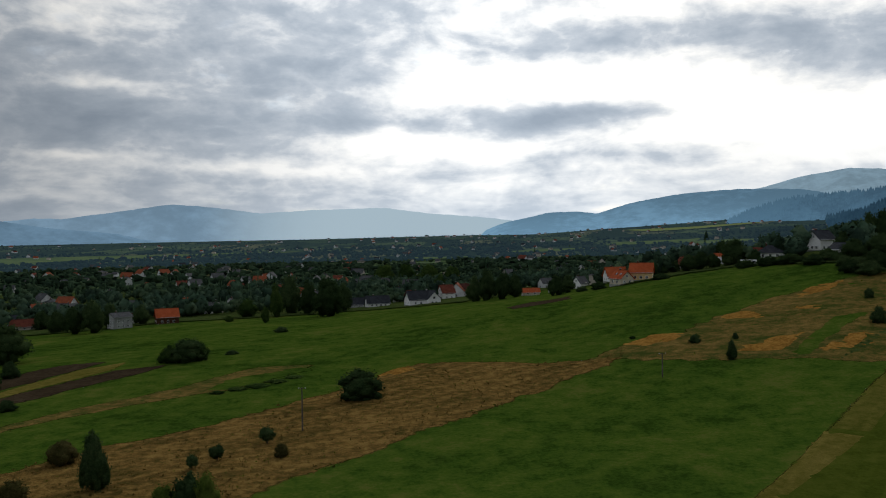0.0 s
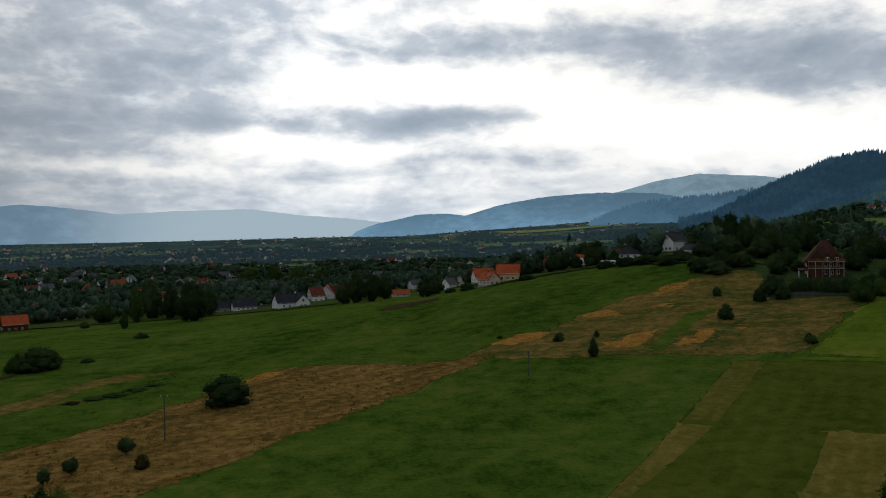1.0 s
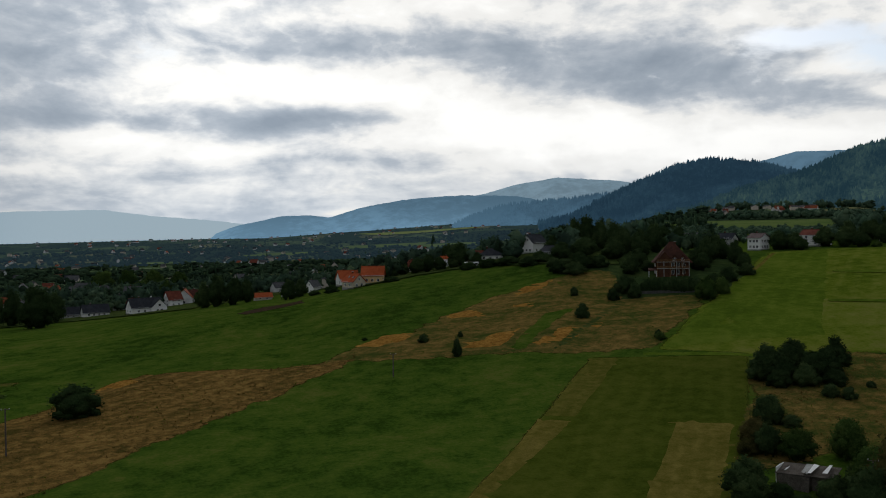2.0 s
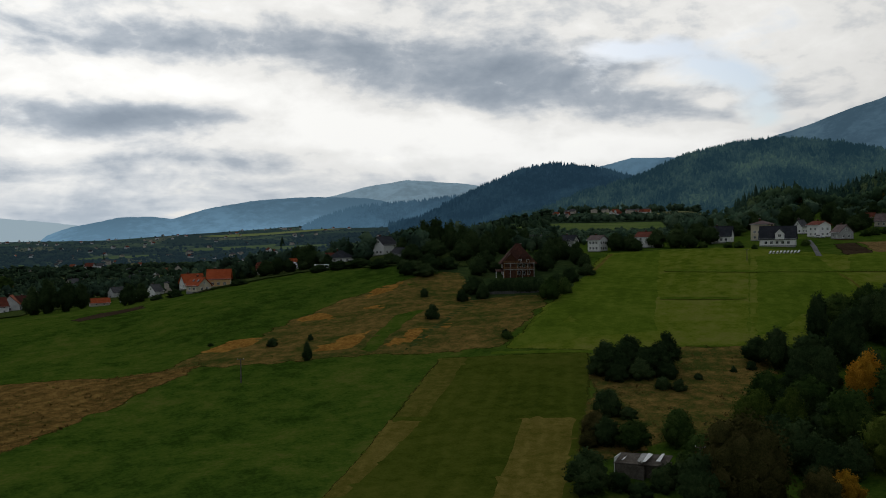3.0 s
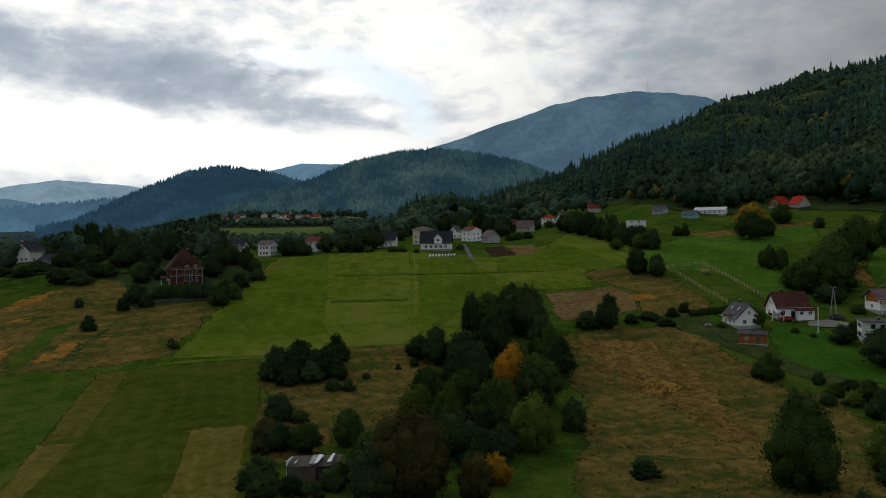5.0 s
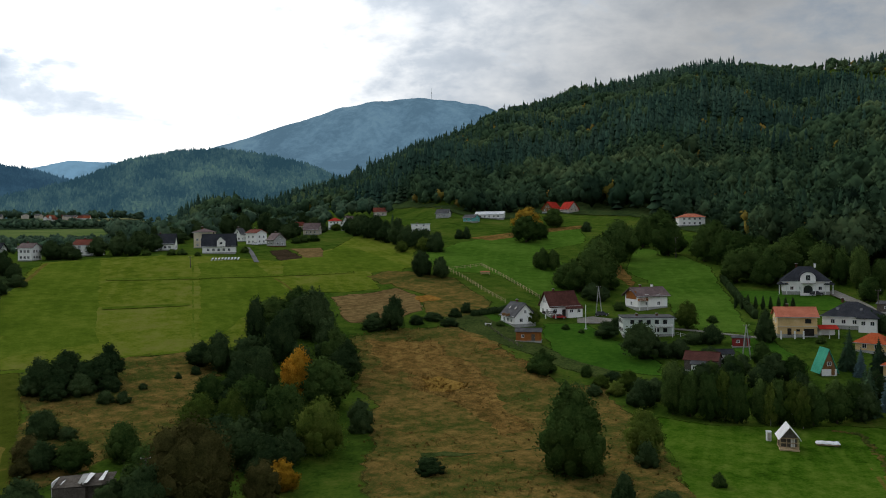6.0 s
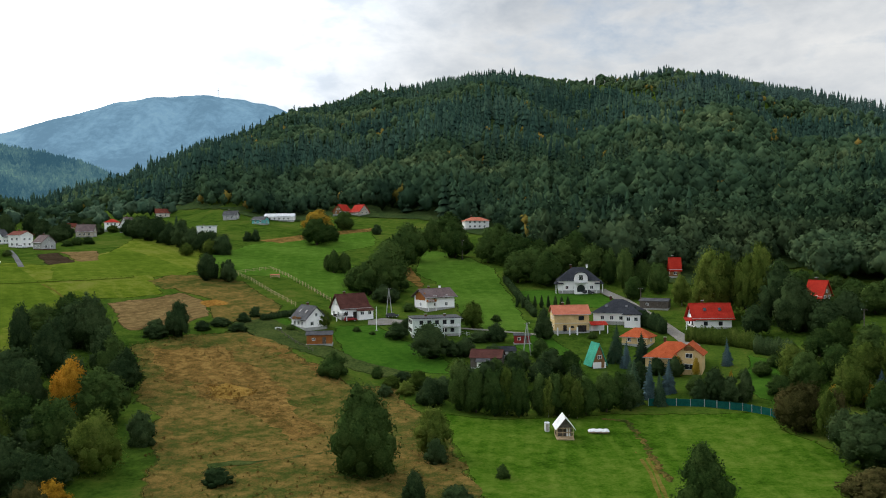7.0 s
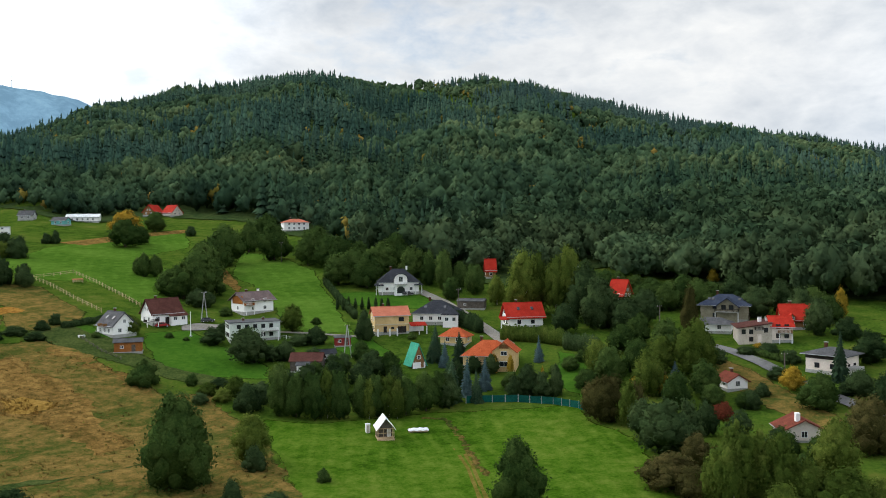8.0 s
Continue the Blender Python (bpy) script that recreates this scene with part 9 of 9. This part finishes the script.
hay_feeder()


def earth_bank():
    """The spoil heaped along the trench in the mown meadow."""
    R = rng(9)
    line = posts_along([(182.4, 7), (181.4, 2.6), (174.9, 0.8), (168.8, -0.6), (158.9, -2.3), (150.4, -3.5), (142.9, -4.9)], 0.55)
    x, y = line[0]
    pieces = []
    for a, b in line:
        v, f = BALL1
        k = R.uniform(0.35, 0.75)
        pieces.append((v * (1 + R.normal(0, 0.16, (len(v), 1))) * [k, k, k * 0.55] + [a - x + R.normal(0, 0.25), b - y + R.normal(0, 0.25), ground(a, b) - ground(x, y) + 0.1], f, v))
    v, f, _ = join(pieces)
    t = thing("earth_bank", "bank of brown earth beside a dug trench", "earth bank", x, y)
    part("spoil", raw_mesh("spoil", v, f, M["brown_meadow"]), None, t)


earth_bank()
for lab, x, y, turn in (("white garden bench beside the shed", 235.4, 104.5, 20), ("white garden table on the lawn", 241.6, 102.4, 60)):
    t = thing("garden_bench" if "bench" in lab else "garden_table", lab, "bench" if "bench" in lab else "table", x, y, turn)
    part("seat" if "bench" in lab else "tabletop", one_box(0, 0, 0.6, 1.9, 0.8, 0.08), M["white_paint"], t)
    for u in (-0.8, 0.8):
        part("leg", one_box(u, 0, 0.25, 0.1, 0.7, 0.7), M["white_paint"], t)

# ---- the forest on the hill ----
def screens(az, r):
    """True where a tree would stand right before or in one of the houses."""
    hit = np.zeros(np.shape(az), bool)
    for ha, hr, half, wide, free in HOUSES:
        hit |= (np.abs(az - ha) < half) & (r > hr - free) & (r < hr + wide * 0.8)
    return hit



FOREST_EDGE = [(-116.7, 278), (-113.1, 280), (-108.1, 304), (-106.4, 322), (-101.8, 362), (-99.6, 361), (-97.7, 350), (-93.6, 326), (-88.3, 341), (-86.0, 367), (-83.7, 381), (-82.2, 435), (-78.5, 497), (-75.6, 546), (-69.3, 590), (-65.1, 581), (-61.7, 633), (-55.2, 986)]


def cone_tree(R, tiers, sides):
    """A low spruce, 1 high, about 0.27 wide: ragged stacked skirts."""
    vs, fs, ns = [], [], []
    for i in range(tiers):
        q = i / tiers
        z0, z1 = q * 0.9, min(1.0, q * 0.9 + 1.5 / tiers)
        r = 0.135 * (1 - q) ** 0.85 + 0.012
        k = len(vs)
        vs.append((0, 0, z1 if i < tiers - 1 else 1.0))
        ns.append((0, 0, 1))
        for j in range(sides):
            a = 2 * math.pi * j / sides + i * 0.6
            w = r * R.uniform(0.8, 1.2) * (1.15 if j % 2 else 0.8)
            vs.append((w * math.cos(a), w * math.sin(a), z0 + 0.08 + R.uniform(-0.05, 0.03)))
            ns.append((math.cos(a), math.sin(a), 0.30))
        fs += [(k, k + 1 + j, k + 1 + (j + 1) % sides) for j in range(sides)]
    return np.array(vs), np.array(fs), np.array(ns)


def puff_tree(R, leaves, size=0.055, lobes=3, core=0.25, fine=False):
    """A low leafy tree, 1 high, about 0.7 wide: a heart and several billows."""
    v, f = BALL1
    pieces = [(v * (1 + R.normal(0, 0.12, (len(v), 1))) * [core, core, core * 1.5] + [0, 0, 0.52], f, v)]
    b, bf = BALL1 if fine else BALL0
    for i in range(lobes):
        a = i * 2.4 + R.uniform(0, 1)
        q = 0.32 + 0.52 * (i + R.uniform(0.1, 0.9)) / lobes
        w = 0.24 * math.sin(math.pi * min(q, 0.92)) ** 0.7
        c, s = np.array([w * math.cos(a), w * math.sin(a), q]), R.uniform(0.12, 0.20)
        out = unit(np.array([[c[0], c[1], (q - 0.5) * 0.8]]))
        pieces.append((b * s * (1 + R.normal(0, 0.12, (len(b), 1))) + c, bf, unit(b + out * 0.5)))
        if leaves:
            n = max(4, leaves // lobes)
            u = unit(R.normal(0, 1, (n, 3)) + out * 0.7 + [0, 0, 0.25])
            pieces.append(cards(R, c + u * s * R.uniform(0.8, 1.25, (n, 1)), unit(u + out * 0.5), size))
    return join(pieces)


BALL0 = (np.array([(1, 0, 0), (-1, 0, 0), (0, 1, 0), (0, -1, 0), (0, 0, 1), (0, 0, -1)], float), np.array([(0, 2, 4), (2, 1, 4), (1, 3, 4), (3, 0, 4), (2, 0, 5), (1, 2, 5), (3, 1, 5), (0, 3, 5)]))


def grow(name, label, material, shapes, spots, kind="stuff"):
    """Many trees in one mesh. spots: x, y, height, width, turn."""
    R = rng(len(spots))
    vs, fs, ns, ts, k = [], [], [], [], 0
    pick = R.randint(0, len(shapes), len(spots))
    for n, (v, f, q) in enumerate(shapes):
        s = spots[pick == n]
        if not len(s):
            continue
        c, d = np.cos(s[:, 4])[:, None], np.sin(s[:, 4])[:, None]
        x = (v[:, 0] * c - v[:, 1] * d) * s[:, 3:4] + s[:, 0:1]
        y = (v[:, 0] * d + v[:, 1] * c) * s[:, 3:4] + s[:, 1:2]
        z = v[:, 2] * s[:, 2:3] + land(s[:, 0], s[:, 1])[:, None] - 0.3
        vs.append(np.stack([x, y, z], -1).reshape(-1, 3))
        ns.append(np.stack([q[:, 0] * c - q[:, 1] * d, q[:, 0] * d + q[:, 1] * c, q[:, 2] + 0 * c], -1).reshape(-1, 3))
        ts.append(np.repeat(np.clip(R.normal(0, 0.33, len(s)), -0.6, 0.8), len(v)))
        fs.append((f[None] + (np.arange(len(s)) * len(v))[:, None, None] + k).reshape(-1, 3))
        k += len(s) * len(v)
    me = raw_mesh(name, np.concatenate(vs), np.concatenate(fs), M[material], True, np.concatenate(ns), np.concatenate(ts))
    return tagged(new(name, me), label, "forest", kind=kind)


# openings in the trees before the houses that look out of the forest: azimuth, from, to, half width
CLEARINGS = [(-92.3, 280, 340, 0.8), (-79.6, 440, 500, 1.2), (-71.0, 520, 590, 1.6), (-102.0, 270, 300, 1.6)]


def hill_forest():
    R = rng(21)
    ea, er = [a for a, _ in FOREST_EDGE], [r for _, r in FOREST_EDGE]
    spots = []
    r = 285.0
    while r < 1790:
        gap = 6.4 + (r - 285) * 0.0034
        step = math.degrees(gap / r)
        az = np.arange(-121.0, -46.0, step)
        az = az + R.uniform(-0.9, 0.9, len(az)) * step
        rr = r + R.uniform(-1.0, 1.0, len(az)) * gap
        keep = R.uniform(0, 1, len(az)) < 0.9
        keep &= rr > np.interp(az, ea, er) + 4
        keep &= ~((az > -56) & (rr < 560))
        keep &= ~screens(az, rr)
        for ca, c0, c1, half in CLEARINGS:
            keep &= ~((np.abs(az - ca) < half) & (rr > c0) & (rr < c1))
        for a, q in zip(az[keep], rr[keep]):
            spots.append((-math.sin(radians(a)) * q, math.cos(radians(a)) * q, a, q))
        r += gap * 0.92
    p = np.array(spots)
    mix = np.array([noise.fractal(Vector((x * 0.0042, y * 0.0042, 1.0)), 1.0, 2.0, 3) for x, y in p[:, :2]])
    share = np.clip((p[:, 3] - 520) / 650, 0, 1) * 0.50 + mix * 2.4 + 0.14
    roll_dice = R.uniform(0, 1, len(p))
    needle = roll_dice < share
    gold = ~needle & (R.uniform(0, 1, len(p)) < 0.045)
    leaf = ~needle & ~gold
    turn = R.uniform(0, 6.28, len(p))

    stand = np.array([noise.fractal(Vector((x * 0.011, y * 0.011, 4.0)), 1.0, 2.0, 3) for x, y in p[:, :2]])

    def spots_of(mask, h0, h1, ratio):
        h = R.uniform(h0, h1, mask.sum()) * (1 + 0.45 * stand[mask])
        return np.stack([p[mask, 0], p[mask, 1], h, h * ratio * R.uniform(0.8, 1.2, mask.sum()), turn[mask]], -1)

    near = p[:, 3] < 800
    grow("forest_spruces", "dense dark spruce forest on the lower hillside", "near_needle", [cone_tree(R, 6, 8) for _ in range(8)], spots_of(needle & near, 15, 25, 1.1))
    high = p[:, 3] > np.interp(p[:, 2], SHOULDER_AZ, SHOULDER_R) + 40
    grow("forest_spruces", "dark spruce forest on the hill", "hazed_forest_needle", [cone_tree(R, 4, 6) for _ in range(8)], spots_of(needle & ~near & ~high, 11, 28, 1.15))
    grow("forest_spruces", "spruce forest along the hill's crest, haze tinted into its colour", "hazed_crest_needle", [cone_tree(R, 4, 6) for _ in range(8)], spots_of(needle & high, 11, 23, 1.15))
    edge = p[:, 3] < 500
    grow("forest_edge_trees", "mixed green leafy trees along the forest edge", "forest_leaf", [puff_tree(R, 150, 0.055, 9, 0.24) for _ in range(8)], spots_of(leaf & edge, 11, 20, 0.9))
    grow("forest_leaf_trees", "mixed green leafy forest on the lower hillside", "forest_leaf", [puff_tree(R, 28, 0.06, 5, 0.25) for _ in range(8)], spots_of(leaf & near & ~edge, 10, 22, 0.9))
    grow("forest_leaf_trees", "green leafy trees high on the hill", "forest_leaf", [puff_tree(R, 0) for _ in range(8)], spots_of(leaf & ~near, 9, 20, 0.95))
    grow("forest_autumn_trees", "scattered trees turning yellow in the forest", "forest_gold", [puff_tree(R, 24) for _ in range(4)], spots_of(gold, 9, 15, 0.8))


hill_forest()


def inside(px, py, outline):
    hit = np.zeros(len(px), bool)
    n = len(outline)
    for i in range(n):
        (x0, y0), (x1, y1) = outline[i], outline[(i + 1) % n]
        cross = (y0 > py) != (y1 > py)
        hit ^= cross & (px < (x1 - x0) * (py - y0) / (y1 - y0 + 1e-12) + x0)
    return hit


def forest_foot():
    """Leafy trees at the forest's foot, above the red-roofed cabin."""
    R = rng(71)
    rows = []
    while len(rows) < 44:
        az, r = R.uniform(-107.2, -99.6), R.uniform(322, 362)
        if az > -101.3 and r < 338:
            continue
        h = R.uniform(11, 17)
        rows.append((-math.sin(radians(az)) * r, math.cos(radians(az)) * r, h, h * R.uniform(0.9, 1.2), R.uniform(0, 6.28)))
    grow("forest_edge_trees", "leafy trees at the foot of the forest", "forest_leaf", [puff_tree(R, 150, 0.055, 9, 0.24) for _ in range(6)], np.array(rows))


forest_foot()
HOUSES.append((-22.9, 401.7, 1.0, 10.0, 90.0))


def valley_trees():
    """Hedgerows, gardens and copses of the valley, from the field's edge to the far plain."""
    R = rng(33)
    out, dark = [], []
    edge = [(-26.4, 336), (-24.3, 341), (-21.8, 353), (-17.1, 397), (-12.9, 374), (-10.3, 387), (-7.0, 711), (-3.2, 602), (-0.2, 555), (3.6, 535), (7.4, 528), (12.6, 526), (19.1, 522), (25.1, 484), (28.8, 486), (31.7, 531)]
    ea, er = [a for a, _ in edge], [r for _, r in edge]
    while len(out) + len(dark) < 7600:
        az = R.uniform(-34, 31)
        r = 380 + 3600 * R.uniform(0, 1) ** 1.75
        if r < np.interp(az, ea, er) + 8:
            continue
        if screens(az, r):
            continue
        x, y = -math.sin(radians(az)) * r, math.cos(radians(az)) * r
        d = noise.fractal(Vector((x * 0.0045, y * 0.0045, 5.0)), 1.0, 2.0, 3)
        if r > 1000:
            d = noise.fractal(Vector((az * 0.16, r * 0.0075, 5.0)), 1.0, 2.0, 3) + 0.03
        if d < -0.08 and r > 600:
            continue
        if d < 0.02 and r < 700 and az < -8:
            continue
        if r > 1000 and any(inside(np.array([x]), np.array([y]), o)[0] for o in OUTLINES["far_field"]):
            continue
        h = R.uniform(5.5, 13 if r > 700 else 10) * (1.0 if r < 1500 else 0.85 if r < 2500 else 0.5)
        row = (x, y, h, h * R.uniform(0.9, 1.3) * (1.0 if r < 1100 else 1.9), R.uniform(0, 6.28))
        (dark if R.uniform() < (0.2 if r < 1300 else 0.05) else out).append(row)
    while len(out) < 10200:
        az, r = R.uniform(-29, 31), 1250 + 1500 * R.uniform(0, 1)
        x, y = -math.sin(radians(az)) * r, math.cos(radians(az)) * r
        d = noise.fractal(Vector((az * 0.3, r * 0.006, 21.0)), 1.0, 2.0, 3)
        if d < -0.05 or any(inside(np.array([x]), np.array([y]), o)[0] for o in OUTLINES["far_field"]):
            continue
        if screens(az, r):
            continue
        h = R.uniform(6, 12)
        out.append((x, y, h, h * R.uniform(1.2, 2.2), R.uniform(0, 6.28)))
    deep = []
    while len(deep) < 720:
        az = R.uniform(-26, 31)
        r = np.interp(az, ea, er) + 10 + 330 * R.uniform(0, 1) ** 1.2
        x, y = -math.sin(radians(az)) * r, math.cos(radians(az)) * r
        if screens(az, r) or noise.fractal(Vector((x * 0.012, y * 0.012, 7.0)), 1.0, 2.0, 3) < -0.04:
            continue
        h = R.uniform(6, 14)
        deep.append((x, y, h, h * R.uniform(0.85, 1.25), R.uniform(0, 6.28)))
    grow("town_trees", "deep dark tree masses along the town's edge", "valley_dark", [puff_tree(R, 40, 0.05, 4) for _ in range(6)], np.array(deep))
    out, dark = np.array(out), np.array(dark)
    near = np.hypot(out[:, 0], out[:, 1]) < 900
    grow("valley_trees", "dark garden trees and copses of the valley town", "hazed_valley_leaf", [puff_tree(R, 36, 0.06) for _ in range(6)], out[near])
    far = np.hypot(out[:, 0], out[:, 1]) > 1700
    grow("valley_trees", "hedgerows and copses between the valley's houses", "hazed_valley_leaf", [puff_tree(R, 0) for _ in range(6)], out[~near & ~far])
    grow("far_trees", "far hedgerows and copses on the plain", "hazed_far_leaf", [puff_tree(R, 0, 0.055, 1) for _ in range(6)], out[far])
    dark[:, 2] *= 1.25
    grow("valley_spruces", "dark spruces scattered through the valley town", "needle", [cone_tree(R, 5, 7) for _ in range(5)], dark)


valley_trees()


def foot_trees():
    """The tree belt along the foot of the wooded hills."""
    R = rng(44)
    rows = []
    for i in range(900):
        az = R.uniform(-60, -24)
        r = 470 + 1250 * R.uniform(0, 1) ** 1.2
        x, y = -math.sin(radians(az)) * r, math.cos(radians(az)) * r
        d = noise.fractal(Vector((x * 0.006, y * 0.006, 9.0)), 1.0, 2.0, 3)
        if screens(az, r) or d < -0.05 and r > 620 and az > -46 or (az < -49 and r < 640):
            continue
        if az > -42 and az < -30 and 1200 < r:
            continue
        h = R.uniform(8, 15)
        if -41.5 < az < -30.2 and r < 1160:
            continue
        rows.append((x, y, h, h * R.uniform(0.9, 1.3), R.uniform(0, 6.28)))
    while len(rows) < 1080:
        az, r = R.uniform(-43, -29), R.uniform(425, 650)
        x, y = -math.sin(radians(az)) * r, math.cos(radians(az)) * r
        if screens(az, r):
            continue
        h = R.uniform(3.5, 6.0)
        rows.append((x, y, h, h * R.uniform(1.0, 1.5), R.uniform(0, 6.28)))
    for i in range(420):
        az, r = R.uniform(-43.5, -29.5), R.choice((R.uniform(1160, 1270), R.uniform(1440, 1640)))
        if az > -33 and r > 1300 or az > -34.2 and r < 1300:
            continue
        h = R.uniform(7, 13) * (1.0 if r < 1300 else 1.3)
        rows.append((-math.sin(radians(az)) * r, math.cos(radians(az)) * r, h, h * R.uniform(1.0, 1.6), R.uniform(0, 6.28)))
    grow("foot_trees", "dark belt of trees at the foot of the hills", "valley_dark", [puff_tree(R, 24) for _ in range(6)], np.array(rows))


foot_trees()


# ---- rough grass on the unmown ground ----
def tuft(R, blades):
    """A tuft of grass, about 1 high and 1 wide."""
    vs, fs = [], []
    for i in range(blades):
        a, lean = R.uniform(0, 6.28), R.uniform(0.15, 0.5)
        o = np.array([math.cos(a), math.sin(a), 0])
        s = np.array([-math.sin(a), math.cos(a), 0]) * R.uniform(0.10, 0.2)
        k = len(vs)
        root = o * R.uniform(0, 0.25)
        vs += [root - s, root + s, o * lean + [0, 0, R.uniform(0.7, 1.0)]]
        fs.append((k, k + 1, k + 2))
    vs = np.array(vs)
    return vs, np.array(fs), vs * [0.6, 0.6, 0] + [0, 0, 0.8]


def rough_grass(label, names, count, material, h0, h1, reach, seed):
    R = rng(seed)
    spots = []
    for nm in names:
        for outline in OUTLINES[nm]:
            o = np.array(outline)
            lo, hi = o.min(0), o.max(0)
            m = int(count * (hi - lo).prod() / 9000) + 10
            p = lo + R.uniform(0, 1, (m, 2)) * (hi - lo)
            p = p[inside(p[:, 0], p[:, 1], outline) & (np.hypot(p[:, 0], p[:, 1]) < reach)]
            d = np.array([noise.fractal(Vector((x * 0.06, y * 0.06, seed)), 1.0, 2.0, 3) for x, y in p]) if len(p) else np.zeros(0)
            p = p[d > R.uniform(-0.5, 0.35, len(p))]
            spots.append(p)
    p = np.concatenate(spots)
    h = R.uniform(h0, h1, len(p))
    rows = np.stack([p[:, 0], p[:, 1], h, h * R.uniform(0.8, 1.6, len(p)), R.uniform(0, 6.28, len(p))], -1)
    grow("rough_grass", label, material, [tuft(R, 7) for _ in range(6)], rows)


rough_grass("tall dry brown grass tufts", ["dry_meadow", "brown_meadow", "rough_lot", "dry_sweep"], 5200, "dry_blades", 0.35, 0.9, 300, 3)
rough_grass("rank green weeds among the dry grass", ["dry_meadow", "brown_meadow", "rough_lot", "weedy_strip", "dry_plateau"], 2400, "green_blades", 0.3, 0.8, 320, 8)
rough_grass("golden weeds standing in the meadow", ["golden_patch"], 9000, "gold_blades", 0.6, 1.2, 300, 12)
